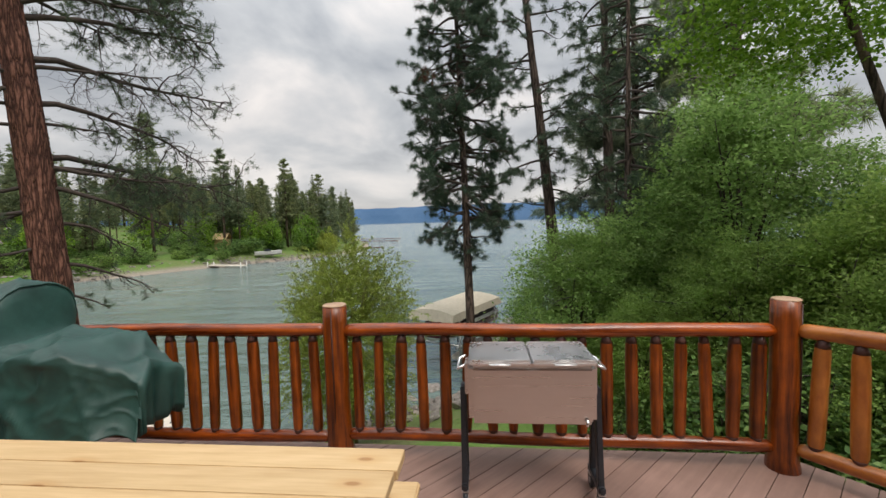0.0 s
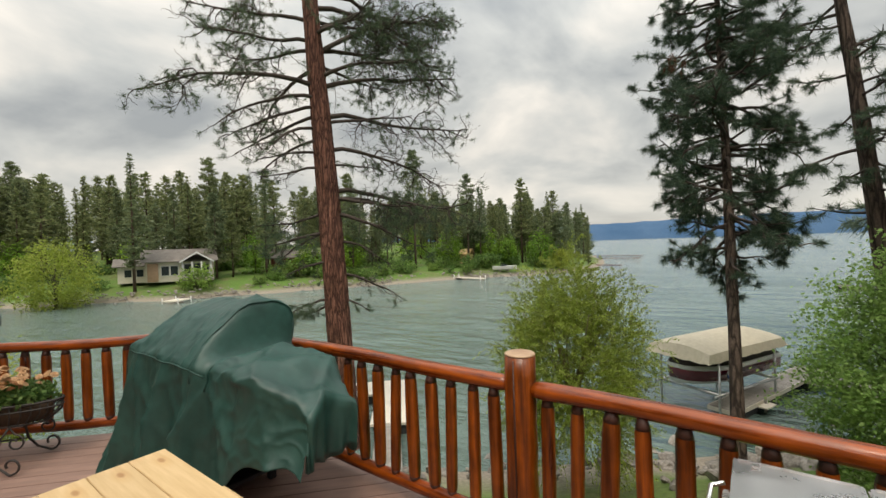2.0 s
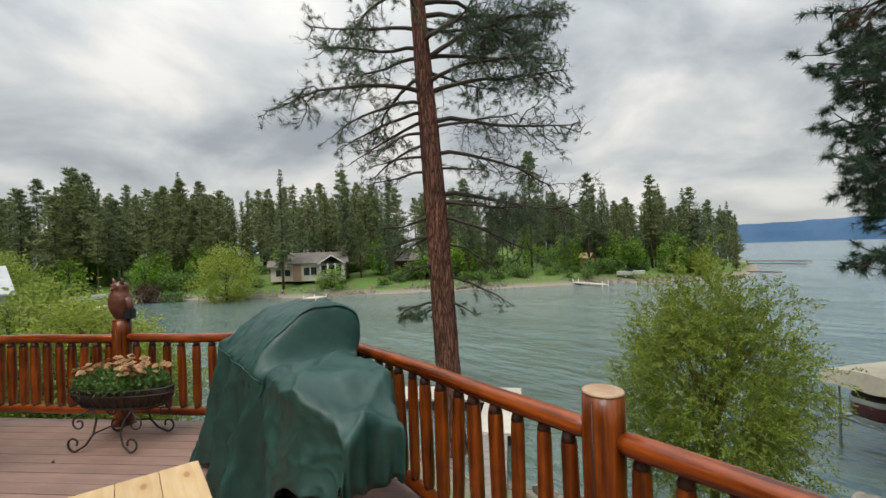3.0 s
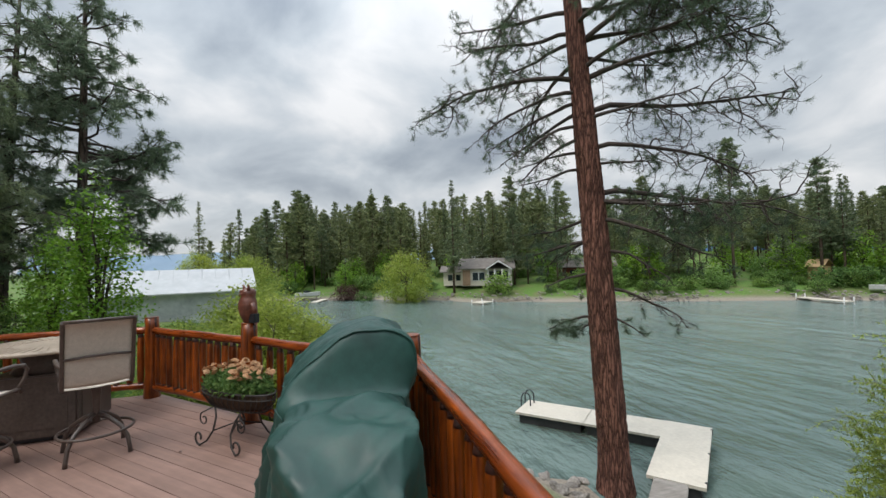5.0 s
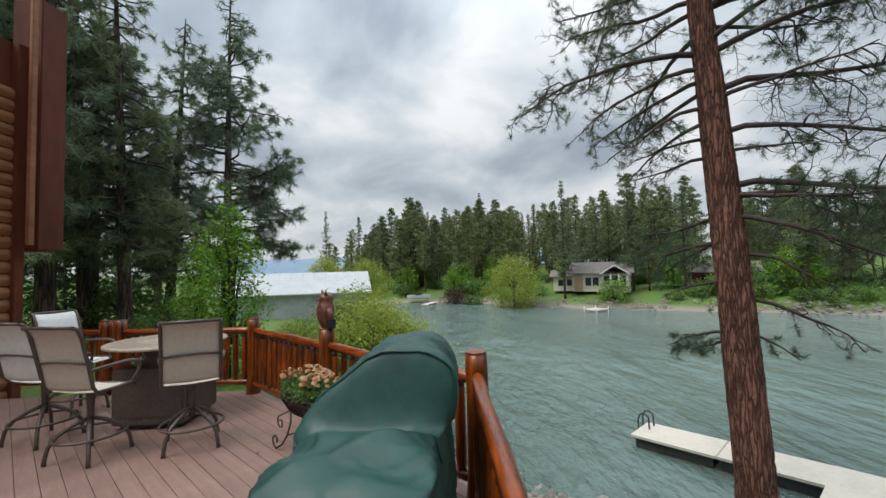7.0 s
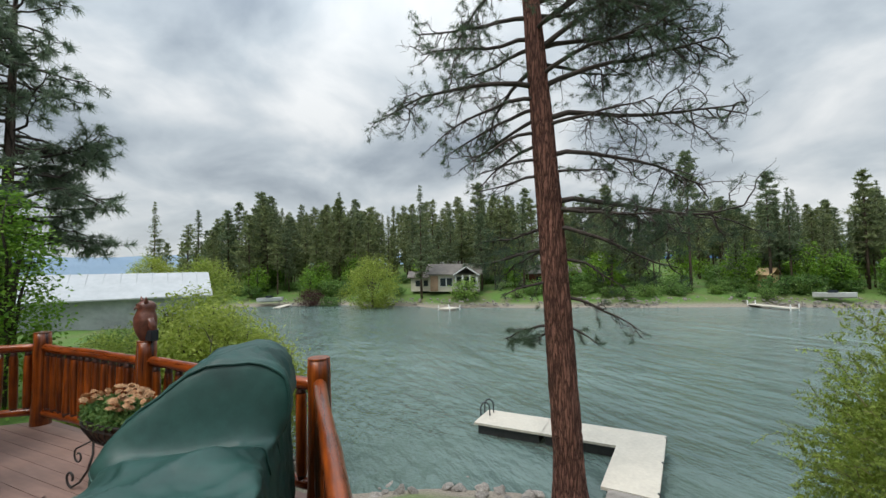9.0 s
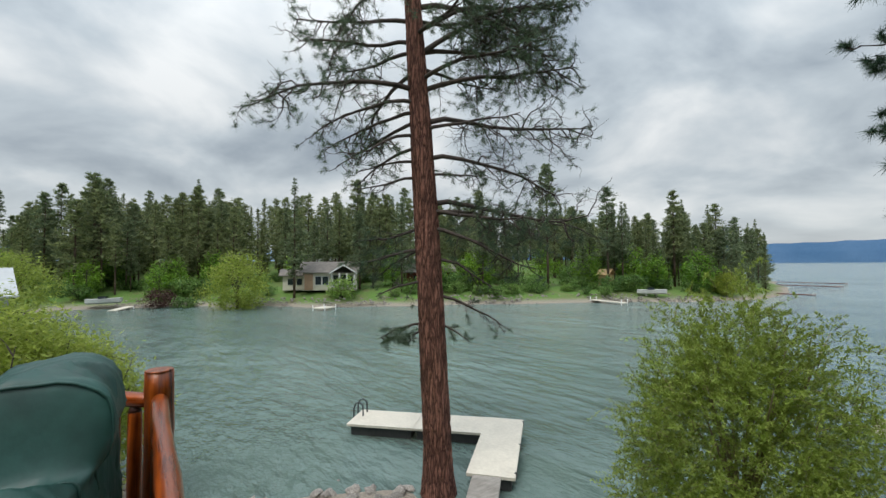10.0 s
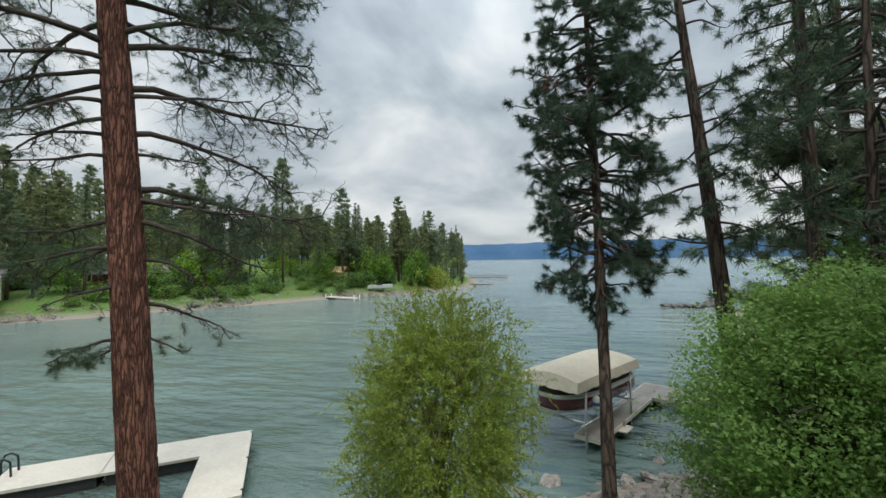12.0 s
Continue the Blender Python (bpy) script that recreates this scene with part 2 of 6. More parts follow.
def water_mat():
    m, nt, p = base_mat("lake_water")
    geo = nt.nodes.new("ShaderNodeNewGeometry")
    mp = nt.nodes.new("ShaderNodeMapping")
    mp.inputs["Rotation"].default_value = (0, 0, radians(24))
    mp.inputs["Scale"].default_value = (0.42, 1.0, 1.0)
    nt.links.new(geo.outputs["Position"], mp.inputs["Vector"])
    swell = noise_out(nt, mp.outputs[0], 0.8, 3.0, 0.5)
    chop = noise_out(nt, mp.outputs[0], 2.4, 4.0, 0.6)
    rip = noise_out(nt, geo.outputs["Position"], 7.0, 3.0, 0.6)
    patch = noise_out(nt, mp.outputs[0], 0.09, 5.0, 0.6)
    h = nt.nodes.new("ShaderNodeMath")
    h.operation = "MULTIPLY_ADD"
    nt.links.new(chop, h.inputs[0])
    gust = noise_out(nt, mp.outputs[0], 0.11, 2.0, 0.5)
    nt.links.new(ramp(nt, gust, ((0.35, 0.1), (0.65, 0.85))), h.inputs[1])
    nt.links.new(swell, h.inputs[2])
    h2 = nt.nodes.new("ShaderNodeMath")
    h2.operation = "MULTIPLY_ADD"
    nt.links.new(rip, h2.inputs[0])
    h2.inputs[1].default_value = 0.06
    nt.links.new(h.outputs[0], h2.inputs[2])
    mr = nt.nodes.new("ShaderNodeMapping")
    mr.inputs["Rotation"].default_value = (0, 0, radians(12))
    mr.inputs["Scale"].default_value = (0.16, 1.0, 1.0)
    nt.links.new(geo.outputs["Position"], mr.inputs["Vector"])
    crest = noise_out(nt, mr.outputs[0], 0.5, 2.0, 0.5)
    h3 = nt.nodes.new("ShaderNodeMath")
    h3.operation = "MULTIPLY_ADD"
    nt.links.new(crest, h3.inputs[0])
    h3.inputs[1].default_value = 0.9
    nt.links.new(h2.outputs[0], h3.inputs[2])
    # lanes of reflected sky are painted as lighter base colour patches
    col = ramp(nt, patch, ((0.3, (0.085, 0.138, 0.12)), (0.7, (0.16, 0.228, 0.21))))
    # sky reflection on the open lake is painted in, paler than the sheltered bay
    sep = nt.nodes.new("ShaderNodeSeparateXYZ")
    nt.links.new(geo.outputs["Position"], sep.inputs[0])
    far_sky_tint = nt.nodes.new("ShaderNodeMapRange")
    far_sky_tint.inputs[1].default_value, far_sky_tint.inputs[2].default_value = 25.0, 110.0
    nt.links.new(sep.outputs[1], far_sky_tint.inputs[0])
    col = mixrgb(nt, far_sky_tint.outputs[0], col, (0.25, 0.31, 0.29))
    nt.links.new(col, p.inputs["Base Color"])
    p.inputs["Roughness"].default_value = 0.1
    p.inputs["IOR"].default_value = 1.33
    p.inputs["Specular IOR Level"].default_value = 1.0
    b = node(nt, "ShaderNodeBump", Strength=1.0, Distance=0.8)
    nt.links.new(h3.outputs[0], b.inputs["Height"])
    nt.links.new(b.outputs[0], p.inputs["Normal"])
    return m


M_GROUND, M_WATER = ground_mat(), water_mat()
# distance haze is painted into both mountain colours, paler for the left range
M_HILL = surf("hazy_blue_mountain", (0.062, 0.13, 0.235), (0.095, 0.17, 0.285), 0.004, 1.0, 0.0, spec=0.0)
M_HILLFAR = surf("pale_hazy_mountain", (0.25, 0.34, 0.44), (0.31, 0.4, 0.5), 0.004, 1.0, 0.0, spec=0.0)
M_ROCK = surf("shore_rock", (0.22, 0.19, 0.16), (0.48, 0.44, 0.4), 5.0, 0.85, 0.5, rnd=0.4, depth=0.03)
M_WETROCK = surf("wet_dark_rock", (0.05, 0.045, 0.042), (0.12, 0.11, 0.1), 4.0, 0.45, 0.5, depth=0.03)
M_DOCK = surf("cream_dock_top", (0.62, 0.56, 0.47), (0.72, 0.66, 0.56), 9.0, 0.7, 0.1, big=0.12)
M_DOCKSIDE = surf("dock_float_side", (0.03, 0.032, 0.033), (0.07, 0.07, 0.07), 8.0, 0.6, 0.1)
M_GREYWOOD = surf("weathered_grey_boards", (0.3, 0.27, 0.24), (0.45, 0.41, 0.37), 14.0, 0.85, 0.3, stretch=(1, 0.15, 1), rnd=0.2)
M_WHITE = surf("white_paint", (0.58, 0.59, 0.58), (0.68, 0.68, 0.66), 6.0, 0.5, 0.05, big=0.1)
M_CANOPY = surf("cream_canvas", (0.62, 0.54, 0.4), (0.72, 0.64, 0.5), 7.0, 0.8, 0.15, big=0.12)
M_MAROON = surf("maroon_hull", (0.11, 0.008, 0.02), (0.14, 0.012, 0.026), 5.0, 0.2, 0.0, coat=0.5, big=0.1)
M_ALU = surf("aluminium", (0.55, 0.56, 0.57), (0.68, 0.69, 0.7), 30.0, 0.35, 0.05, metal=0.9)
M_COVER = surf("green_canvas_cover", (0.012, 0.058, 0.048), (0.025, 0.088, 0.073), 14.0, 0.5, 0.3, big=0.4, depth=0.006)
M_STEEL = surf("brushed_steel", (0.66, 0.615, 0.585), (0.69, 0.645, 0.615), 40.0, 0.32, 0.0, metal=1.0, stretch=(0.04, 1, 1), big=0.05)
M_LID = surf("polished_steel_lid", (0.84, 0.84, 0.84), (0.9, 0.9, 0.9), 5.0, 0.3, 0.0, metal=1.0, big=0.05)
M_BLACK = surf("black_powder_coat", (0.012, 0.014, 0.018), (0.026, 0.03, 0.038), 30.0, 0.45, 0.1)
M_IRON = surf("dark_wrought_iron", (0.014, 0.012, 0.012), (0.04, 0.032, 0.028), 40.0, 0.55, 0.2)
M_BROWNMETAL = surf("bronze_brown_metal", (0.07, 0.05, 0.042), (0.12, 0.088, 0.072), 30.0, 0.42, 0.08, spec=0.6)
M_SLING = surf("beige_sling_mesh", (0.48, 0.43, 0.36), (0.66, 0.6, 0.52), 160.0, 0.75, 0.2, big=0.12, depth=0.002)
# cream cloth; backlight shining through it is painted in as a brighter base
M_SLINGW = surf("cream_towel_cloth", (0.74, 0.73, 0.7), (0.84, 0.83, 0.8), 80.0, 0.9, 0.3, big=0.12)
M_TABLETOP = surf("cast_tabletop", (0.36, 0.28, 0.21), (0.5, 0.41, 0.32), 28.0, 0.45, 0.2)
M_CEDAR = surf("cedar_log_siding", (0.26, 0.09, 0.034), (0.42, 0.17, 0.068), 7.0, 0.55, 0.2, stretch=(0.15, 1, 1), rnd=0.15)
M_CEDARD = surf("dark_cedar_trim", (0.11, 0.027, 0.013), (0.17, 0.044, 0.02), 7.0, 0.6, 0.2, stretch=(1, 1, 0.15), spec=0.25)


def pine_board_mat():
    m, nt, p = base_mat("knotty_pine_board")
    vec = coords(nt, (0.12, 1.6, 1))
    fine = noise_out(nt, vec, 22.0, 6.0)
    col = ramp(nt, fine, ((0.3, (0.52, 0.34, 0.16)), (0.7, (0.66, 0.47, 0.25))))
    v = node(nt, "ShaderNodeTexVoronoi", Scale=3.0)
    v.voronoi_dimensions = "2D"
    nt.links.new(coords(nt, (0.62, 1.5, 1)), v.inputs["Vector"])
    knot = ramp(nt, v.outputs["Distance"], ((0.035, 0.85), (0.07, 0.0)))
    col = mixrgb(nt, knot, col, (0.26, 0.11, 0.035))
    ring = ramp(nt, v.outputs["Distance"], ((0.08, 0.35), (0.2, 0.0)))
    col = mixrgb(nt, ring, col, (0.5, 0.27, 0.09))
    info = nt.nodes.new("ShaderNodeObjectInfo")
    col = mixrgb(nt, 1.0, col, ramp(nt, info.outputs["Random"], ((0.0, 0.86), (1.0, 1.0))), "MULTIPLY")
    nt.links.new(col, p.inputs["Base Color"])
    p.inputs["Roughness"].default_value = 0.5
    add_bump(nt, p, fine, 0.12, 0.004)
    return m


M_PINE = pine_board_mat()


# ---- building helpers ----
def part(name, bm, material, parent=None, label=""):
    """Links a bmesh as one mesh object, under a thing or a part if given."""
    me = bpy.data.meshes.new(name)
    bm.to_mesh(me)
    bm.free()
    me.materials.append(material)
    ob = new(name, me)
    if parent:
        ob.parent = parent
    if label:
        ob["label"] = label
    return ob


def raw(name, verts, faces, material, parent=None, smooth=False, label=""):
    me = bpy.data.meshes.new(name)
    me.from_pydata(verts, [], faces)
    me.materials.append(material)
    if smooth:
        me.polygons.foreach_set("use_smooth", [True] * len(me.polygons))
    ob = new(name, me)
    if parent:
        ob.parent = parent
    if label:
        ob["label"] = label
    return ob


def empty(name, m, label, category, group="", kind=""):
    ob = new(name)
    ob.matrix_basis = m
    return tagged(ob, label, category, group, kind)


def box(bm, size, m=Matrix(), bevel=0.0):
    r = bmesh.ops.create_cube(bm, size=1.0, matrix=m @ Matrix.Diagonal((*size, 1)))
    if bevel:
        edges = list({e for v in r["verts"] for e in v.link_edges})
        bmesh.ops.bevel(bm, geom=edges, offset=bevel, segments=2, affect="EDGES")
    return bm


def frames_along(pts):
    """For each point of a line, two directions across it."""
    out, ref = [], None
    for i, p in enumerate(pts):
        d = (pts[min(i + 1, len(pts) - 1)] - pts[max(i - 1, 0)]).normalized()
        if ref is None:
            ref = Vector((0, 0, 1)) if abs(d.z) < 0.9 else Vector((1, 0, 0))
        u = d.cross(ref).normalized()
        v = d.cross(u).normalized()
        ref = u.cross(d)
        out.append((u, v))
    return out


def tube_data(verts, faces, pts, radii, sides=6, cap=True, wob=None):
    pts = [Vector(p) for p in pts]
    base = len(verts)
    for i, ((u, v), p) in enumerate(zip(frames_along(pts), pts)):
        for k in range(sides):
            a = 2 * math.pi * k / sides
            r = radii[i] * (1 + (wob(i, k) if wob else 0))
            verts.append(tuple(p + (u * math.cos(a) + v * math.sin(a)) * r))
    for i in range(len(pts) - 1):
        for k in range(sides):
            a, b = base + i * sides + k, base + i * sides + (k + 1) % sides
            faces.append((a, b, b + sides, a + sides))
    if cap:
        faces.append(tuple(base + k for k in reversed(range(sides))))
        faces.append(tuple(base + (len(pts) - 1) * sides + k for k in range(sides)))


def tube(name, pts, radii, material, parent=None, sides=10, wob=None, smooth=True, label=""):
    if isinstance(radii, (int, float)):
        radii = [radii] * len(pts)
    v, f = [], []
    tube_data(v, f, pts, radii, sides, True, wob)
    ob = raw(name, v, f, material, parent, False, label)
    if smooth:
        me = ob.data
        for poly in me.polygons:
            poly.use_smooth = len(poly.vertices) == 4
    return ob


def arc(c, r, a0, a1, n, axis="xz"):
    """Points of an arc about c."""
    out = []
    for i in range(n + 1):
        a = a0 + (a1 - a0) * i / n
        d = {"xz": (math.cos(a), 0, math.sin(a)), "xy": (math.cos(a), math.sin(a), 0), "yz": (0, math.cos(a), math.sin(a))}[axis]
        out.append(Vector(c) + Vector(d) * r)
    return out

# ---- land and water ----
WATER_Z = -4.5
NEAR_SHORE = [(-84, -9), (-60, -4.5), (-40, -1), (-25, 1.5), (-16, 3.2), (-12.6, 4.6), (-11.9, 7), (-10.5, 9.4), (-8, 9.2), (-5.5, 10.6), (-3, 12.6), (-0.8, 14.1), (0.6, 15.2), (2, 16.1), (4.5, 17.5), (7, 20.5), (9, 28), (11, 40), (17, 60), (45, 72), (150, 90), (600, 150), (4200, 600)]
FAR_SHORE = [(-1500, 2500), (-300, 600), (-90, 260), (-42, 170), (-27, 125), (-21.3, 95), (-25.5, 80), (-30, 73), (-36, 66.5), (-41, 61), (-46, 50), (-53, 41), (-59, 29), (-67, 22), (-75, 14.4), (-79, 3)]
LAKE = np.array(NEAR_SHORE + [(4200, 4200), (-4200, 4200)] + FAR_SHORE, float)


def shore_distance(p):
    """Signed distance of points (n, 2) to the lake's edge: above 0 on land."""
    best, inside = np.full(len(p), 1e9), np.zeros(len(p), bool)
    for a, b in zip(LAKE, np.roll(LAKE, -1, 0)):
        d = b - a
        s = np.clip(((p - a) @ d) / (d @ d), 0, 1)
        best = np.minimum(best, np.hypot(*(p - a - s[:, None] * d).T))
        cross = (a[1] > p[:, 1]) != (b[1] > p[:, 1])
        with np.errstate(divide="ignore", invalid="ignore"):
            inside ^= cross & (p[:, 0] < (b[0] - a[0]) * (p[:, 1] - a[1]) / (b[1] - a[1]) + a[0])
    return np.where(inside, -best, best)


def step(v, a, b):
    s = np.clip((v - a) / (b - a), 0, 1)
    return s * s * (3 - 2 * s)


def land_height(x, y):
    x, y = np.asarray(x, float).ravel(), np.asarray(y, float).ravel()
    d = shore_distance(np.stack([x, y], 1))
    far = step(-x, 22, 40) * step(y, -14, 6)
    near = np.minimum(0.32 * d, 1.5 + 0.05 * np.minimum(d, 30)) + 1.7 * step(-x, 7.5, 14) * step(-y, -3.5, 3) * step(x, -30, -19) + 0.9 * step(x, 1.5, 6) * step(-y, -9, -1)
    bank = np.minimum(0.85 * d, 1.15) + 0.13 * np.clip(d - 2.5, 0, 48)
    h = np.where(d > 0, near * (1 - far) + bank * far, np.maximum(0.3 * d, -3.0))
    h = h + np.where(d > 0.4, 0.12 * np.sin(x * 0.9 + 1.3) * np.sin(y * 0.8) + 0.05 * np.sin(x * 2.7 + y * 2.1), 0)
    return WATER_Z + h


def ground_z(x, y):
    return float(land_height([x], [y])[0])


def build_ground():
    def axis(lo, hi, step_len, far):
        mid = np.arange(lo, hi, step_len)
        k = np.geomspace(step_len, far, 34)
        return np.concatenate([lo - np.cumsum(k)[::-1], mid, hi + np.cumsum(k)])
    xs, ys = axis(-24, 12, 0.6, 900), axis(-12, 26, 0.6, 900)
    gx, gy = np.meshgrid(xs, ys)
    z = land_height(gx, gy)
    verts = np.stack([gx.ravel(), gy.ravel(), z], 1).tolist()
    w = len(xs)
    faces = [(j * w + i, j * w + i + 1, (j + 1) * w + i + 1, (j + 1) * w + i) for j in range(len(ys) - 1) for i in range(w - 1)]
    tagged(raw("ground", verts, faces, M_GROUND, smooth=True), "grassy lake shore with gravel and stones at the waterline", "ground", kind="structure")


build_ground()
_bm = bmesh.new()
bmesh.ops.create_grid(_bm, x_segments=8, y_segments=8, size=4600, matrix=Matrix.Translation((0, 0, WATER_Z)))
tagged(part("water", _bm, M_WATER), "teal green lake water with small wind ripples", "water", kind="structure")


def ridge(name, line, heights, label, material):
    """A far mountain range: a long heightfield with a crest, sloping down to the lake on both sides."""
    rng = random.Random(5)
    v, f, n = [], [], 90
    for i in range(n):
        s = i / (n - 1)
        k = s * (len(line) - 1)
        j = min(int(k), len(line) - 2)
        p = Vector(line[j]).lerp(Vector(line[j + 1]), k - j)
        d = (Vector(line[j + 1]) - Vector(line[j])).normalized()
        a = Vector((-d.y, d.x))
        kh = s * (len(heights) - 1)
        jh = min(int(kh), len(heights) - 2)
        h = heights[jh] + (heights[jh + 1] - heights[jh]) * (kh - jh) + rng.uniform(-3, 3)
        for off, zz in ((-220, -6), (-150, h * 0.45), (0, h), (200, h * 0.4), (300, -6)):
            q = p + a * off
            v.append((q.x, q.y, zz))
    for i in range(n - 1):
        for k in range(4):
            a = i * 5 + k
            f.append((a, a + 5, a + 6, a + 1))
    tagged(raw(name, v, f, material, smooth=True), label, "mountains", kind="structure")


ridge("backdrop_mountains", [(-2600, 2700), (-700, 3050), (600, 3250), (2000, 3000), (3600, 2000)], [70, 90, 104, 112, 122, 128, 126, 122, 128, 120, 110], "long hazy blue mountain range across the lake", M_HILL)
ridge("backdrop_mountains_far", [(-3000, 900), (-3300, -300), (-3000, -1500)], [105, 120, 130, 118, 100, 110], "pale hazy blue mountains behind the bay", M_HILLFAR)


# ---- trees ----
def turned(v, axis, a):
    return Matrix.Rotation(a, 3, axis) @ v


def tuft_data(verts, faces, rng, p, d, size, n, ahead=0.75, wide=1.0):
    """A brush of thin needles about a twig's end."""
    for _ in range(n):
        a = Vector((rng.gauss(0, 1), rng.gauss(0, 1), rng.gauss(0, 1))).normalized()
        a = (a + d * ahead).normalized()
        s = a.cross(Vector((rng.uniform(-1, 1), rng.uniform(-1, 1), rng.uniform(-1, 1)))).normalized() * size * (0.018 + 0.24 / n) * wide
        o = p - d * size * rng.uniform(0, 0.7)
        t = o + a * size * rng.uniform(0.7, 1.15)
        t.z -= size * 0.12
        b = len(verts)
        verts.extend((tuple(o - s), tuple(o + s), tuple(t)))
        faces.append((b, b + 1, b + 2))


def limb_data(tw, nd, rng, start, d, length, r, depth, sparse, needle, droop, curl, nn=15, dense=1.0, tips=False, arch=0.0):
    """A limb that bends and forks; its last twigs end in needle tufts."""
    n = 7 if depth == 0 else (6 if depth == 1 else 4) if tips else (5 if depth == 1 else 3)
    pts, p, v = [start.copy()], start.copy(), d.normalized()
    kink = curl * 0.6 if tips and depth == 0 else curl
    for i in range(n):
        v = (v + Vector((rng.gauss(0, kink), rng.gauss(0, kink), rng.gauss(0, kink * 0.8) - droop * (1 - i / n) + droop * 1.25 * i / n - arch / n))).normalized()
        p = p + v * length / n
        pts.append(p.copy())
    radii = [max(r * (1 - 0.82 * i / n), 0.004) for i in range(n + 1)]
    tube_data(tw[0], tw[1], pts, radii, 5 if depth == 0 else 3, False)
    if depth < 2:
        kids = int((length / (0.27 if depth == 0 else 0.17)) * dense * rng.uniform(0.8, 1.15))
        for k in range(kids):
            s = (0.28 if depth == 0 else 0.22) + (0.72 if depth == 0 else 0.78) * (k + rng.random()) / max(kids, 1)
            s = min(s, 0.99)
            i = min(int(s * n), n - 1)
            q = pts[i].lerp(pts[i + 1], s * n - i)
            along = (pts[i + 1] - pts[i]).normalized()
            side = along.cross(Vector((0, 0, 1))).normalized() * (1 if k % 2 else -1)
            dd = (along * rng.uniform(0.35, 0.8) + side * rng.uniform(0.5, 1.0) + Vector((0, 0, rng.uniform(-0.55, 0.35)))).normalized()
            limb_data(tw, nd, rng, q, dd, length * (0.42 if depth == 0 else 0.46) * (1.1 - 0.55 * s) * rng.uniform(0.7, 1.2), r * (0.3 if tips else 0.42), depth + 1, sparse, needle, droop * (1.0 if tips else 0.7), curl * (1.75 if tips else 1.25), nn, dense, tips)
    if tips:
        if depth >= 1 and rng.random() > sparse:
            tuft_data(nd[0], nd[1], rng, pts[-1], v, needle * rng.uniform(0.8, 1.3), nn, 0.35, 0.75)
            tuft_data(nd[0], nd[1], rng, pts[-1].lerp(pts[-2], 0.8), v, needle * rng.uniform(0.7, 1.0), nn // 2, 0.5, 0.75)
        return
    ends = ((0.3, 1.0), (0.68, 1.0), (1.0, 1.0)) if depth == 2 else ((0.8, 1.0), (1.0, 1.0))
    if depth >= 1:
        for s, _ in ends:
            if rng.random() > sparse:
                tuft_data(nd[0], nd[1], rng, pts[-1].lerp(pts[-2], 1 - s), v, needle * rng.uniform(0.75, 1.25), nn)


def pine(name, base, lean, height, r0, branches, label, sparse=0.3, needle=0.2, bark=None, leaves=None, seed=1, bend=0.0, droop=0.1, curl=0.13, group="", nn=15, dense=1.0, tips=False, limb_r=1.0, plated=False):
    """A tall pine: branches are (height, azimuth in degrees, length, rise, share of bare twigs)."""
    rng = random.Random(seed)
    tree = empty(name, Matrix.Translation(base), label, "tree", group)
    n = 26
    pts = []
    for i in range(n + 1):
        s = i / n
        pts.append(Vector((lean[0] * s + bend * math.sin(s * 5.0) * 0.3, lean[1] * s + bend * math.cos(s * 4.1) * 0.25 - bend * 0.25, height * s)))
    taper = 1.8 if plated else 1.15
    radii = [r0 * (1.0 - 0.9 * (i / n) ** taper) * (1.0 + 0.35 * math.exp(-i * 1.4)) for i in range(n + 1)]
    v, f = [], []
    if plated:
        # long bark plates stand proud of deep wandering furrows
        rows, sides = 460, 72
        line, rad = [], []
        for i in range(rows + 1):
            k = min(i / rows * n, n - 1e-6)
            line.append(pts[int(k)].lerp(pts[int(k) + 1], k % 1))
            rad.append(radii[int(k)] + (radii[int(k) + 1] - radii[int(k)]) * (k % 1))
        def plate(i, k):
            a, z = 2 * math.pi * k / sides, height * i / rows
            c = Vector((math.cos(a) * 2.6, math.sin(a) * 2.6, z * 0.8))
            furrow = min(abs(noise.noise(c + Vector((0, 0, 7)))), abs(noise.noise(c * 1.7)) * 1.3)
            return -0.085 * max(0.0, 1 - furrow * 5.5) ** 1.5 + 0.03 * noise.noise(Vector((c.x * 3, c.y * 3, z * 5))) + 0.05 * noise.noise(Vector((c.x * 0.4, c.y * 0.4, z * 0.6)))
        tube_data(v, f, line, rad, sides, True, plate)
    else:
        jit = [[rng.uniform(-0.07, 0.07) for _ in range(14)] for _ in range(n + 1)]
        tube_data(v, f, pts, radii, 14, True, lambda i, k: jit[i][k])
    raw("trunk", v, f, bark or M_BARK, tree, True)
    tw, nd = ([], []), ([], [])
    for h, az, length, rise, bare, *bow in branches:
        k = min(max(h / height * n, 0), n - 0.01)
        i = int(k)
        p = pts[i].lerp(pts[i + 1], k - i)
        a = radians(az)
        limb_data(tw, nd, rng, p, Vector((math.cos(a), math.sin(a), rise)), length, (0.03 + 0.012 * length) * limb_r, 0, sparse if bare is None else bare, needle, droop, curl, nn, dense, tips, bow[0] if bow else 0.0)
    raw("branch_frame", tw[0], tw[1], M_TWIG, tree, True, "bare dark branches")
    raw("crown", nd[0], nd[1], leaves or M_NEEDLE, tree)
    return tree


def whorls(rng, z0, z1, count, length0, length1, rise=0.1, bare=None):
    out = []
    for i in range(count):
        s = i / max(count - 1, 1)
        out.append((z0 + (z1 - z0) * s, rng.uniform(0, 360), (length0 + (length1 - length0) * s) * rng.uniform(0.65, 1.15), rise + rng.uniform(-0.15, 0.25), bare))
    return out


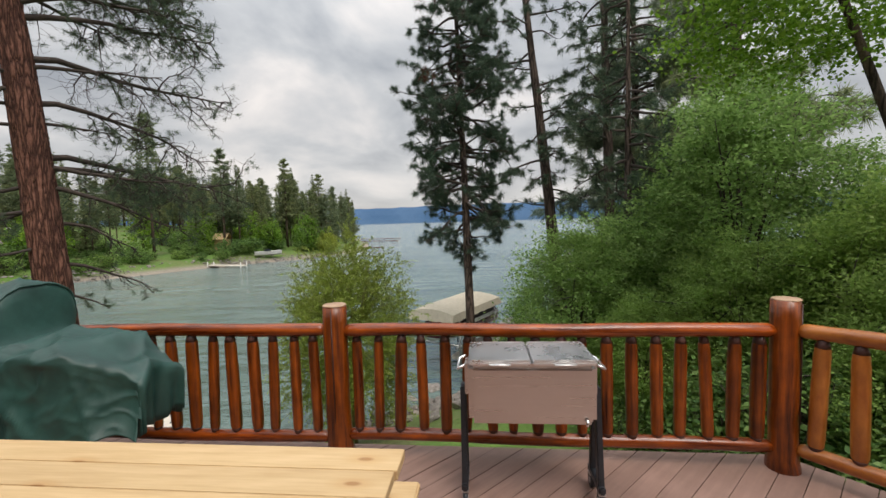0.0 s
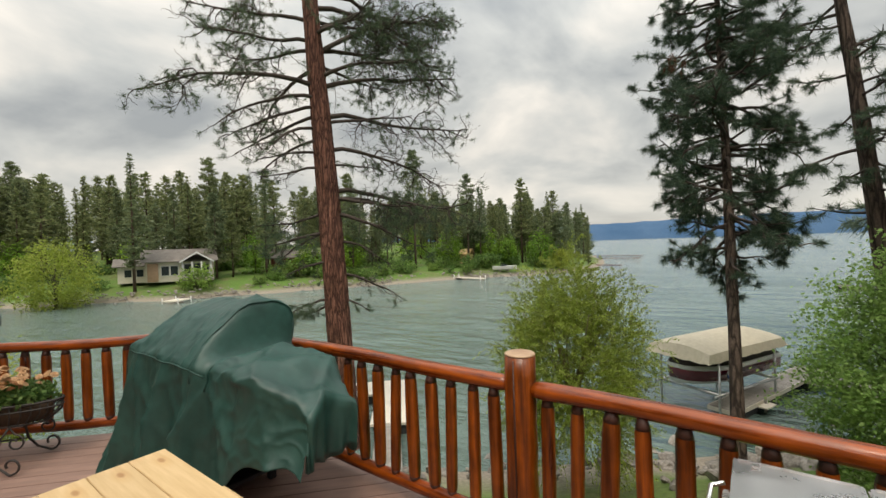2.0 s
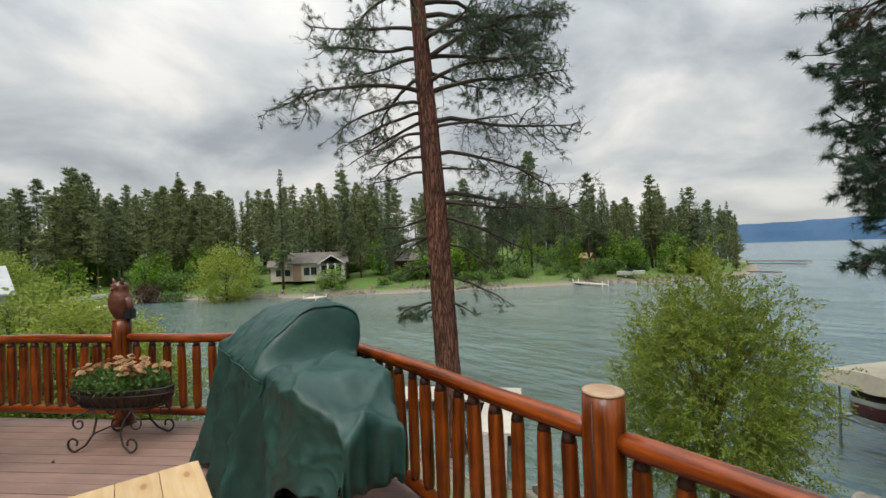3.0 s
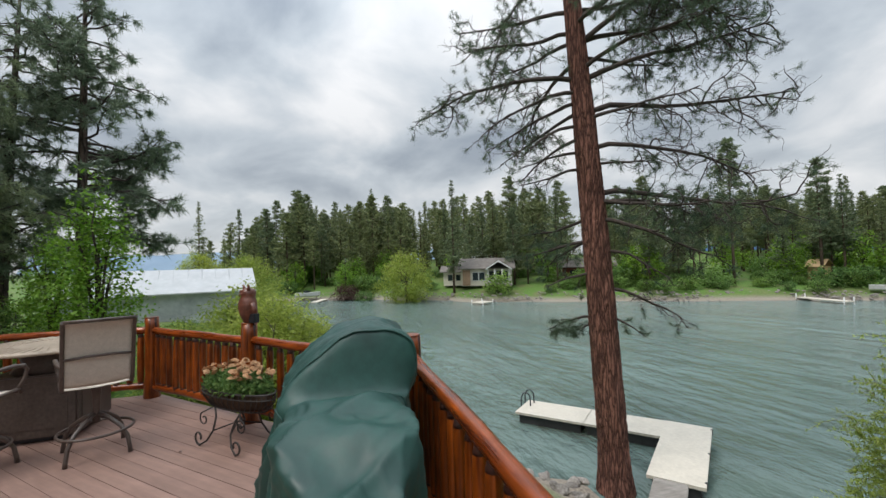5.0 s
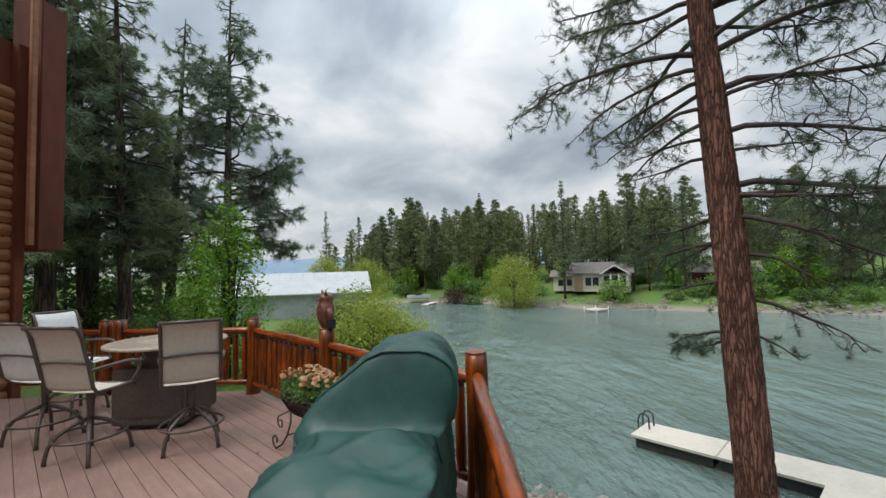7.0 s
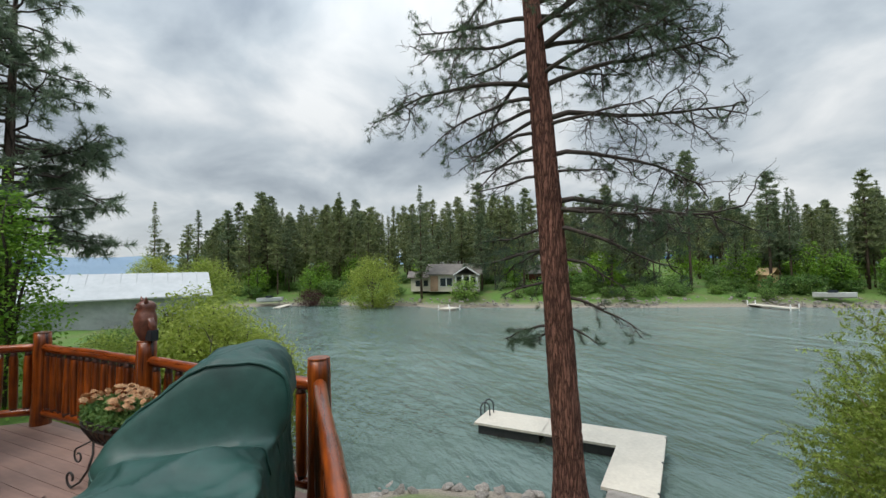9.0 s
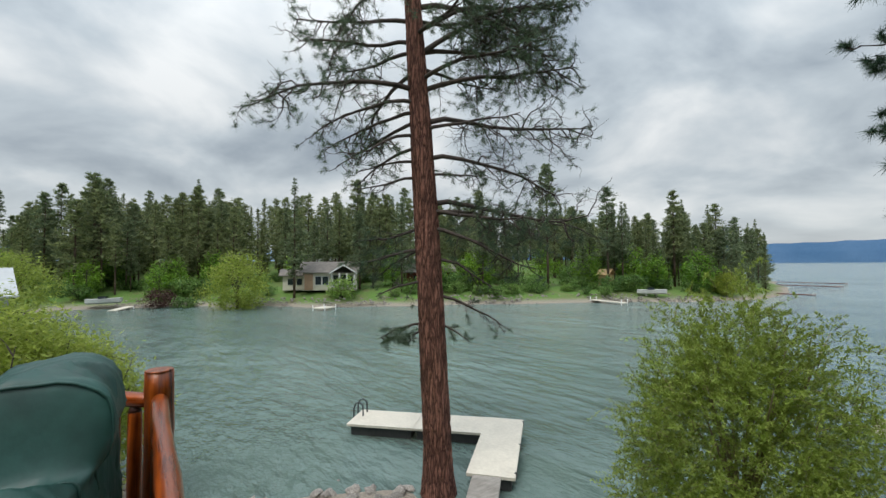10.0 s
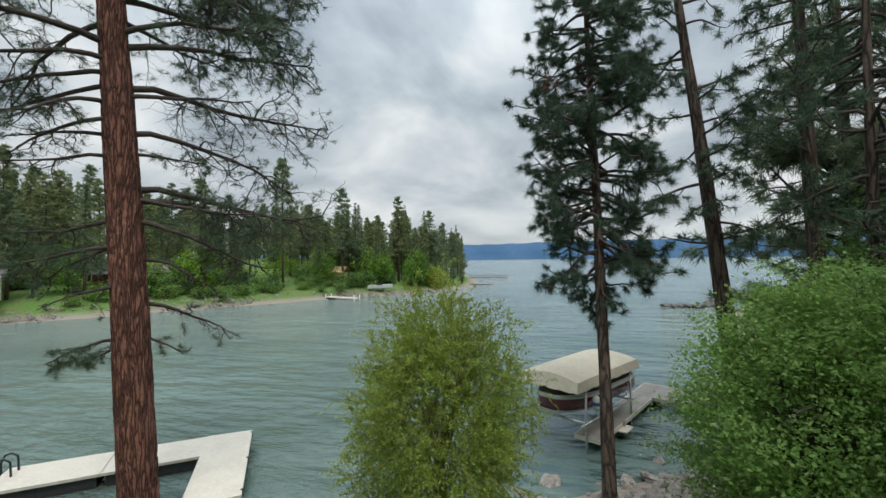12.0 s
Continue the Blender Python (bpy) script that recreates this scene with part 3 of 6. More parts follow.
def far_conifer(name, height, seed, slim=1.0, start=0.3, leaves=None):
    """A fir or spruce seen from far off: a bare lower trunk, then ragged whorls that narrow to a thin leader."""
    rng = random.Random(seed)
    tree = empty(name, Matrix(), "tall pointed green conifer with a bare lower trunk", "tree")
    v, f = [], []
    lean = rng.uniform(-0.25, 0.25)
    tube_data(v, f, [(lean * s * s, 0, height * s) for s in (0, 0.3, 0.65, 1)], [0.21, 0.17, 0.1, 0.015], 6)
    raw("trunk", v, f, M_BARKF, tree, True)
    v, f = [], []
    z, lop = height * start, rng.uniform(0, 6.28)
    while z < height * 0.995:
        s = (z / height - start) / (1 - start)
        reach = slim * height * 0.19 * (1 - s) ** 1.05 * min(1, 0.5 + s * 2.6) * rng.uniform(0.7, 1.15) + 0.1
        for _ in range(rng.randint(5, 8)):
            a = rng.uniform(0, 2 * math.pi)
            ln = reach * rng.uniform(0.45, 1.2) * (1 + 0.25 * math.cos(a - lop + s * 3))
            dip, steps = rng.uniform(-0.35, 0.05), max(3, int(ln * 3.4))
            for k in range(steps):
                q = (k + 1) / steps
                c = Vector((math.cos(a) * ln * q + lean * (z / height) ** 2, math.sin(a) * ln * q, z + ln * (0.3 * q * q + dip * q) + rng.gauss(0, 0.1)))
                c += Vector((rng.gauss(0, 0.16), rng.gauss(0, 0.16), 0))
                for _ in range(3):
                    d1 = Vector((rng.gauss(0, 1), rng.gauss(0, 1), rng.gauss(0, 0.4))).normalized() * rng.uniform(0.3, 0.68) * (1 - 0.55 * s)
                    d2 = Vector((rng.gauss(0, 1), rng.gauss(0, 1), rng.gauss(0, 0.6))).normalized() * rng.uniform(0.16, 0.36) * (1 - 0.4 * s)
                    b = len(v)
                    v.extend((tuple(c - d1 * 0.6), tuple(c + d2), tuple(c + d1)))
                    f.append((b, b + 1, b + 2))
        z += height * 0.024 * rng.uniform(0.6, 1.5)
    raw("crown", v, f, leaves or M_FAR, tree)
    return tree


def far_pine(name, height, seed, start=0.45, wide=1.0, leaves=None):
    """A ponderosa seen from far off: a tall bare trunk and an open, rounded crown of separate needle clumps."""
    rng = random.Random(seed)
    tree = empty(name, Matrix(), "tall open-crowned pine with a long bare trunk", "tree")
    v, f = [], []
    lean = rng.uniform(-0.5, 0.5)
    axis = lambda z: Vector((lean * (z / height) ** 2, 0, z))
    tube_data(v, f, [axis(height * s) for s in (0, 0.3, 0.65, 0.97)], [0.23, 0.19, 0.12, 0.02], 6)
    cv, cf = [], []
    n = rng.randint(44, 52)
    for i in range(n):
        s = i / (n - 1)
        z = height * (start + (0.985 - start) * s)
        ln = wide * height * 0.15 * (0.6 + 0.6 * s - 1.12 * s * s) * rng.uniform(0.55, 1.2) + 0.15
        a = i * 2.4 + rng.uniform(-0.5, 0.5)
        p0 = axis(z)
        p1 = p0 + Vector((math.cos(a) * ln, math.sin(a) * ln, ln * rng.uniform(-0.15, 0.45)))
        tube_data(v, f, [p0, p0.lerp(p1, 0.55) - Vector((0, 0, ln * 0.06)), p1], [0.05, 0.035, 0.012], 3, False)
        for q in (0.45, 0.75, 1.0):
            if rng.random() < 0.14:
                continue
            c0 = p0.lerp(p1, q) + Vector((rng.gauss(0, 0.15), rng.gauss(0, 0.15), 0.1))
            r = rng.uniform(0.45, 0.8) * (1.15 - 0.75 * s)
            for _ in range(24):
                g = Vector((rng.gauss(0, 1), rng.gauss(0, 1), rng.gauss(0, 0.6)))
                c = c0 + g * r * 0.55
                d1 = (g.normalized() + Vector((rng.gauss(0, 0.5), rng.gauss(0, 0.5), 0.3))).normalized() * rng.uniform(0.28, 0.55)
                d2 = Vector((rng.gauss(0, 1), rng.gauss(0, 1), rng.gauss(0, 1))).normalized() * rng.uniform(0.13, 0.27)
                b = len(cv)
                cv.extend((tuple(c - d1 * 0.5), tuple(c + d2), tuple(c + d1)))
                cf.append((b, b + 1, b + 2))
    raw("trunk", v, f, M_BARKF, tree, True)
    raw("crown", cv, cf, leaves or M_FAR, tree)
    return tree


def bush(name, label, radius, height, leaves, count, leaf=0.07, seed=1, aspect=0.55, stems=6, cluster=0.3, shape=0.0, trunk=0.0, category="shrub", per=22, layer=0.75):
    """A broadleaf shrub or tree: forked stems and many single leaves in clumps, with gaps between them. Stands on its base at the origin."""
    rng = random.Random(seed)
    tree = empty(name, Matrix(), label, category)
    v, f = [], []
    if trunk:
        tube_data(v, f, [(0, 0, -0.3), (0.05, 0.02, height * 0.35), (0, 0.06, height * 0.75)], [trunk, trunk * 0.75, trunk * 0.25], 7)
    tips = []
    for i in range(stems):
        a = 2 * math.pi * (i + rng.random() * 0.6) / stems
        out = radius * rng.uniform(0.35, 0.8)
        z0 = height * 0.18 if trunk else -0.1
        p0 = Vector((math.cos(a) * 0.06, math.sin(a) * 0.06, z0 * rng.uniform(0.7, 2.2) if trunk else z0))
        p3 = Vector((math.cos(a) * out, math.sin(a) * out, height * rng.uniform(0.6, 0.93)))
        p1 = p0.lerp(p3, 0.4) + Vector((0, 0, height * 0.1))
        tube_data(v, f, [p0, p1, p0.lerp(p3, 0.7) + Vector((rng.gauss(0, 0.1), rng.gauss(0, 0.1), height * 0.05)), p3], [0.045, 0.032, 0.02, 0.008], 5)
        for _ in range(4):
            q = p0.lerp(p3, rng.uniform(0.3, 0.9)) + Vector((0, 0, height * 0.05))
            e2 = q + Vector((rng.gauss(0, 1), rng.gauss(0, 1), rng.uniform(-0.1, 0.9))).normalized() * radius * rng.uniform(0.3, 0.6)
            tube_data(v, f, [q, q.lerp(e2, 0.5) + Vector((0, 0, 0.06)), e2], [0.016, 0.011, 0.004], 4)
            tips.append(e2)
    raw("stem", v, f, M_TWIG, tree, True)
    g = np.random.default_rng(seed)
    n_c = max(count // per, 8)
    th = g.uniform(0, 2 * np.pi, n_c)
    u = g.uniform(-1, 1, n_c)
    rr = np.clip(g.uniform(0.25, 1.0, n_c) ** 0.45, 0, 1) * (1 + 0.16 * np.sin(th * 3 + seed) * np.cos(u * 4 + seed) + g.normal(0, 0.06, n_c))
    flat = np.sqrt(1 - u * u)
    cz = height * (0.5 + 0.5 * u * rr)
    wide = 1.0 - shape * np.clip(u, 0, 1)
    cen = np.stack([np.cos(th) * flat * rr * radius * wide, np.sin(th) * flat * rr * radius * wide, cz], 1)
    pos = np.repeat(cen, per, 0) + g.normal(0, cluster, (n_c * per, 3)) * np.array([1, 1, layer])
    pos[:, 2] = np.maximum(pos[:, 2], 0.03)
    m = len(pos)
    d = g.normal(0, 1, (m, 3))
    d[:, 2] = d[:, 2] * 0.55 - 0.3
    d /= np.linalg.norm(d, axis=1)[:, None]
    s = np.cross(d, g.normal(0, 0.55, (m, 3)) + np.array([0, 0, 1.0]))
    s /= np.linalg.norm(s, axis=1)[:, None] + 1e-9
    ln = leaf * g.uniform(0.6, 1.3, (m, 1))
    quad = np.stack([pos, pos + d * ln * 0.5 + s * ln * aspect * 0.5, pos + d * ln, pos + d * ln * 0.5 - s * ln * aspect * 0.5], 1).reshape(-1, 3)
    faces = np.arange(4 * m).reshape(-1, 4)
    raw("crown", quad.tolist(), faces.tolist(), leaves, tree)
    return tree


def put(tree, x, y, size=1.0, turn=0.0, dz=0.0, flat=None):
    """Sets a thing built at the origin onto the ground."""
    s = (size, size, size if flat is None else flat)
    tree.matrix_basis = Matrix.LocRotScale((x, y, ground_z(x, y) + dz), Euler((0, 0, turn)), s)
    return tree


def put_copy(tree, x, y, size=1.0, turn=0.0, dz=0.0, flat=None):
    s = (size, size, size if flat is None else flat)
    m = Matrix.LocRotScale((x, y, ground_z(x, y) + dz), Euler((0, 0, turn)), s)
    keep = tree.matrix_basis.copy()
    tree.matrix_basis = Matrix()
    c = copy_thing(tree, m)
    tree.matrix_basis = keep
    return c


# the big ponderosa at the water's edge
P1 = (-9.72, 9.95, -4.75)
_rng = random.Random(3)
R, L = 52.8, 232.8  # azimuths to either side of the deck's view of this tree
# the low boughs: (height, azimuth, length, rise, share of bare twigs, bow)
_b = [(4.85, L, 1.75, 0.12, 0.15, 0.35), (4.75, L - 35, 1.5, -0.2, 0.2, 0.3), (4.95, R + 5, 1.2, -0.1, 0.15, 0.5),
      (5.65, R + 10, 2.3, 0.05, 0.95, 0.25), (6.7, R - 12, 2.0, 0.0, 0.92, 0.3), (6.1, L + 20, 1.6, -0.1, 0.9, 0.4),
      (6.9, L + 10, 2.3, 0.05, 0.45, 0.4), (7.5, L - 18, 2.1, 0.1, 0.5, 0.4), (7.0, L - 50, 2.0, 0.05, 0.55, 0.4)]
# dense drooping boughs over the water
_b += [(8.15, R + 2, 4.6, 0.28, 0.5, 0.2), (7.9, R + 22, 3.8, 0.16, 0.5, 0.25), (7.5, R - 14, 3.2, 0.1, 0.6, 0.25), (8.0, R - 32, 3.0, 0.15, 0.6, 0.2)]
# gnarled bare limbs of the middle stem
_b += [(8.9, L + 6, 1.9, 0.2, 0.9, 0.5), (8.95, R + 10, 1.7, 0.45, 0.45, 0.3), (9.3, L - 14, 2.1, 0.5, 0.7, 0.5), (9.4, R, 4.0, 0.65, 0.85, 0.4), (10.0, L + 12, 2.5, 0.4, 0.72, 0.6), (10.4, R + 4, 4.9, 0.3, 0.75, 0.1), (10.2, R - 35, 2.8, 0.2, 0.7, 0.4), (10.75, L - 4, 2.9, 0.3, 0.75, 0.6)]
# long limbs with tufted ends
_b += [(11.35, L + 2, 4.5, 0.46, 0.5, 0.62), (11.0, L + 22, 3.2, 0.2, 0.75, 0.6), (10.5, L - 26, 2.8, 0.15, 0.78, 0.6), (9.7, L + 28, 2.3, 0.25, 0.8, 0.6), (11.3, R + 8, 4.6, 0.5, 0.5, 0.3), (11.6, R - 28, 3.6, 0.4, 0.45, 0.3), (11.9, L - 30, 3.2, -0.1, 0.6, 0.3), (12.3, R - 6, 4.9, 0.75, 0.48, 0.6), (12.4, R + 25, 4.2, 0.5, 0.48, 0.4), (12.7, L + 12, 3.2, 0.5, 0.5, 0.6), (13.0, R + 2, 4.8, 0.5, 0.48, 0.5), (13.3, L - 8, 3.4, 0.4, 0.4, 0.5), (13.7, R - 14, 4.6, 0.35, 0.48, 0.4), (14.1, R + 16, 4.6, 0.35, 0.48, 0.5), (14.4, L + 10, 3.2, 0.4, 0.35, 0.5)]
_b += whorls(_rng, 12.0, 20.5, 20, 3.2, 1.0, 0.3, 0.35)
pine("ponderosa_pine", P1, (-0.45, -0.75, 0), 21.5, 0.395, _b, "big ponderosa pine with red plated bark at the waterline", seed=11, bend=0.25, needle=0.17, nn=40, tips=True, limb_r=1.0, curl=0.24, droop=0.1, dense=1.35, plated=True)

# slim pines by the boat dock
_rng = random.Random(8)
_b = whorls(_rng, 5.7, 7.5, 22, 1.6, 2.2, -0.3, 0.15) + whorls(_rng, 7.2, 15.5, 96, 2.25, 1.6, 0.0, 0.03) + whorls(_rng, 15.0, 19.0, 12, 1.4, 0.5, 0.3, 0.1)
_slim = pine("slim_pine", (0.45, 13.5, -4.6), (-0.3, 3.2, 0), 19.5, 0.165, _b, "slim pine with a full drooping green crown", bark=M_BARKD, seed=21, bend=0.1, needle=0.215, curl=0.28, nn=28, dense=1.0)
_v, _f, _rng = [], [], random.Random(19)
for _ in range(14):
    tuft_data(_v, _f, _rng, Vector((-1.2, 0.85, 11.1)) + Vector((_rng.gauss(0, 0.13), _rng.gauss(0, 0.13), _rng.gauss(0, 0.11))), Vector((0, 0, -1)), 0.17, 26)
raw("dead_clump", _v, _f, M_DEAD, _slim, False, "clump of dead red-brown needles")
_rng = random.Random(9)
_b = whorls(_rng, 6.2, 8.0, 7, 1.7, 2.0, -0.05, 0.4) + whorls(_rng, 8.0, 20.0, 34, 2.4, 1.2, 0.15, 0.25)
pine("leaning_pine", (4.25, 16.6, -4.0), (-1.75, 1.6, 0), 21.0, 0.27, _b, "leaning pine with a bare lower trunk and sparse crown", bark=M_BARKD, seed=22, bend=0.15, needle=0.24, nn=22)
_rng = random.Random(10)
_b = whorls(_rng, 8.2, 21.0, 42, 2.5, 1.2, 0.1, 0.2)
pine("shore_pine", (6.05, 16.3, -3.6), (-0.3, 0.8, 0), 22.0, 0.24, _b, "dark tall pine behind the shore shrubs", bark=M_BARKD, seed=23, needle=0.26, nn=12)
_rng = random.Random(14)
pine("young_pine", (5.15, 12.7, ground_z(5.15, 12.7)), (0.1, 0.2, 0), 13.5, 0.15, whorls(_rng, 4.6, 12.8, 58, 2.2, 0.8, 0.05, 0.08), "dark young pine crowded among the alders", bark=M_BARKD, seed=26, needle=0.24, nn=16, curl=0.22, dense=0.8)
_rng = random.Random(12)
_b = whorls(_rng, 4.0, 20.0, 50, 2.8, 1.0, 0.05, 0.15)
_stand = pine("stand_pine", (-21.5, -6.8, ground_z(-21.5, -6.8)), (0.2, 0.3, 0), 16.8, 0.25, whorls(_rng, 3.4, 11.5, 54, 3.6, 2.9, 0.1, 0.03) + whorls(_rng, 11.0, 16.4, 38, 2.6, 0.5, 0.2, 0.03), "dark pine of the stand beside the deck", bark=M_BARKD, seed=24, needle=0.36, curl=0.2, leaves=M_STAND, group="pine stand", nn=10, dense=0.72)
_stand2 = pine("stand_pine", (-17.5, -10.2, ground_z(-17.5, -10.2)), (0.6, -0.4, 0), 17.5, 0.27, whorls(_rng, 4.0, 17.2, 74, 3.5, 0.8, 0.05, 0.04), "dark pine of the stand beside the deck", bark=M_BARKD, seed=25, needle=0.34, curl=0.2, leaves=M_STAND, group="pine stand", nn=9, dense=0.72)
for i, (x, y, s) in enumerate(((-19.5, -11.5, 0.9), (-15.0, -9.6, 1.1), (-14.2, -12.4, 1.15), (-18.6, -15.0, 1.2), (-22, -18, 1.2), (-16.3, -7.9, 0.85), (-12.2, -11.2, 1.1), (-21.0, -9.2, 0.88))):
    put_copy((_stand, _stand2)[i % 2], x, y, s, i * 1.3)
for i, (x, y, s) in enumerate(((9.5, 15.5, 1.15), (8.2, 19.0, 1.1), (11.0, 18.0, 1.2))):
    put_copy((_stand2, _stand)[i % 2], x, y, s, i * 1.1 + 0.4)

# broadleaf shrubs and trees near the deck
def willow(name, label, radius, height, leaves, shoots, seed):
    """A round willow: thin forked stems and many arching shoots set with narrow leaves."""
    rng = random.Random(seed)
    tree = empty(name, Matrix(), label, "tree")
    v, f = [], []
    tube_data(v, f, [(0, 0, -0.4), (0.04, 0.03, height * 0.2), (0.0, 0.05, height * 0.42)], [0.1, 0.075, 0.05], 8)
    for i in range(14):
        a = i * 2.4 + rng.uniform(-0.3, 0.3)
        out, top = radius * rng.uniform(0.25, 0.75), height * rng.uniform(0.62, 0.9)
        p0 = Vector((0, 0, height * rng.uniform(0.12, 0.42)))
        p3 = Vector((math.cos(a) * out, math.sin(a) * out, top))
        mid = p0.lerp(p3, 0.5) + Vector((rng.gauss(0, 0.08), rng.gauss(0, 0.08), 0.18))
        tube_data(v, f, [p0, p0.lerp(mid, 0.55), mid, mid.lerp(p3, 0.5) + Vector((0, 0, 0.05)), p3], [0.034, 0.027, 0.019, 0.012, 0.005], 5)
    g = np.random.default_rng(seed)
    th, u = g.uniform(0, 2 * np.pi, shoots), g.uniform(-0.86, 1.0, shoots)
    rr = g.uniform(0.18, 1.0, shoots) ** 0.5
    lump = 1 + 0.13 * np.sin(3 * th + 4 * u) + 0.1 * np.sin(5 * th - 7 * u + 1.0) + g.normal(0, 0.06, shoots)
    flat = np.sqrt(1 - u * u) * (1 - 0.12 * np.clip(-u, 0, 1)) * (1 - 0.24 * np.clip(u, 0, 1))
    out = np.stack([np.cos(th), np.sin(th), np.zeros(shoots)], 1)
    p = out * (flat * rr * lump * radius)[:, None] * 0.92
    p[:, 2] = height * (0.52 + 0.46 * u * rr * lump)
    d = out * g.uniform(0.2, 0.8, (shoots, 1)) + np.array([0, 0, 0.75]) * (u[:, None] + 0.55) + g.normal(0, 0.3, (shoots, 3))
    d /= np.linalg.norm(d, axis=1)[:, None]
    per, ln = 26, g.uniform(0.22, 0.45, shoots)
    t = np.linspace(0.05, 1.0, per)
    at = p[:, None, :] + d[:, None, :] * (ln[:, None] * t[None, :])[:, :, None]
    at[:, :, 2] -= (ln[:, None] * 0.45 * t[None, :] ** 2)
    at = at.reshape(-1, 3)
    m = len(at)
    for i in range(0, shoots, 3):
        tube_data(v, f, [tuple(at[i * per]), tuple(at[i * per + per // 2]), tuple(at[i * per + per - 1])], [0.006, 0.004, 0.002], 3, False)
    raw("stem", v, f, M_WITHY, tree, True)
    ld = np.repeat(d, per, 0) * 0.6 + g.normal(0, 0.6, (m, 3)) + np.array([0, 0, -0.25])
    ld /= np.linalg.norm(ld, axis=1)[:, None]
    sd = np.cross(ld, g.normal(0, 0.6, (m, 3)) + np.array([0, 0, 1.0]))
    sd /= np.linalg.norm(sd, axis=1)[:, None] + 1e-9
    size = 0.056 * g.uniform(0.6, 1.3, (m, 1))
    quad = np.stack([at, at + ld * size * 0.45 + sd * size * 0.17, at + ld * size, at + ld * size * 0.45 - sd * size * 0.17], 1).reshape(-1, 3)
    raw("crown", quad.tolist(), np.arange(4 * m).reshape(-1, 4).tolist(), leaves, tree)
    return tree


put(willow("willow_shrub", "round yellow-green willow standing at the shore", 1.8, 4.95, M_WILLOW, 5600, 31), -2.65, 10.1, 1.0, 0.3, 0.2)
_alder = bush("alder_shrub", "dense green alder shrub beside the deck", 2.2, 5.4, M_LEAF, 52000, 0.085, 32, 0.62, 8, 0.2, 0.3, 0.05, "shrub", 60, 0.5)
put(_alder, 2.9, 10.2, 0.82, 0.0)
_alder2 = bush("alder_tree", "dark green alder tree with a wide crown", 2.7, 8.6, M_LEAF, 56000, 0.11, 33, 0.6, 9, 0.27, 0.25, 0.11, "tree", 64, 0.42)
put(_alder2, 6.9, 10.4, 0.9, 0.7)
for x, y, s, a, which in ((5.4, 13.0, 0.86, 1.1, 0), (4.7, 10.9, 0.86, 2.2, 0), (5.0, 15.2, 0.7, 0.6, 0), (8.6, 8.9, 0.62, 2.0, 1), (6.3, 13.9, 0.72, 3.0, 1), (7.2, 7.0, 0.85, 4.1, 0), (5.4, 8.4, 0.7, 5.0, 0), (9.6, 6.6, 0.62, 0.9, 1), (8.0, 4.4, 0.8, 1.7, 0), (3.6, 8.2, 0.5, 0.4, 0), (6.2, 5.2, 0.6, 2.9, 0), (8.4, 14.4, 0.85, 1.5, 1)):
    put_copy((_alder, _alder2)[which], x, y, s, a)


def leaning_maple():
    """A thin leaning maple whose yellow-green crown hangs over the shrubs."""
    x, y = 6.35, 5.5
    z = ground_z(x, y)
    th = empty("leaning_maple", Matrix.Translation((x, y, z)), "thin leaning maple with a yellow-green crown overhead", "tree")
    tube("trunk", [(0, 0, -0.2), (-0.1, 0.1, 2.4), (-0.45, 0.25, 4.6), (-1.0, 0.5, 6.6), (-1.5, 0.75, 8.2)], [0.085, 0.075, 0.062, 0.05, 0.02], M_BARKD, th, 9)
    crown = bush("maple_crown", "", 1.75, 2.4, M_BRIGHT, 15000, 0.075, 61, 0.8, 9, 0.2, 0.1, 0.0, "tree", 36)
    for o in list(crown.children):
        if o.name.startswith("stem"):
            bpy.data.objects.remove(o)
            continue
        o.parent = th
        o.matrix_basis = Matrix.Translation((-1.3, 0.75, 5.75))
    bpy.data.objects.remove(crown)


leaning_maple()
_bright = bush("young_birch", "young bright green birch near the deck corner", 0.95, 5.4, M_BRIGHT, 6500, 0.11, 34, 0.65, 6, 0.2, 0.55, 0.05, "tree", 20)
put(_bright, -12.7, -2.7, 0.95, 0.0)
put_copy(_bright, -13.4, -3.9, 0.7, 1.0)
_sallow = bush("sallow_shrub", "bright yellow-green willow shrub on the bank", 1.7, 3.9, M_WILLOW, 15000, 0.14, 35, 0.34, 10, 0.2, 0.25, 0.0, "shrub", 20)
put(_sallow, -12.7, 1.2, 1.0, 0.0)
put_copy(_sallow, -14.1, 2.2, 0.98, 1.4)
put_copy(_sallow, -11.9, -0.6, 0.62, 2.4)
put_copy(_sallow, -14.8, 0.6, 1.05, 2.0)
put_copy(_sallow, -17.0, 2.2, 0.8, 0.7)
_under = bush("understorey_shrub", "low dark green shrub under the trees", 1.6, 2.2, M_LEAFD, 3600, 0.16, 36, 0.55, 8, 0.2, 0.1, 0.0, "shrub", 20)
put(_under, -14.5, -6.2, 0.55)
for i, (x, y, s) in enumerate(((-15.5, -4.8, 0.6), (-13.2, -8.0, 0.6), (-17, -6.6, 0.8), (-12.0, -9.8, 0.7), (-18.5, -9.3, 1.0), (-20, -13, 1.3), (4.2, 6.6, 0.6), (3.0, 7.6, 0.45), (-17.5, -2.2, 0.5), (-21, -1.2, 0.5), (-25, -3.5, 0.5), (5.0, 6.2, 0.8), (5.2, 3.6, 0.7), (9, 10, 1.2))):
    put_copy(_under, x, y, s, i * 0.9)

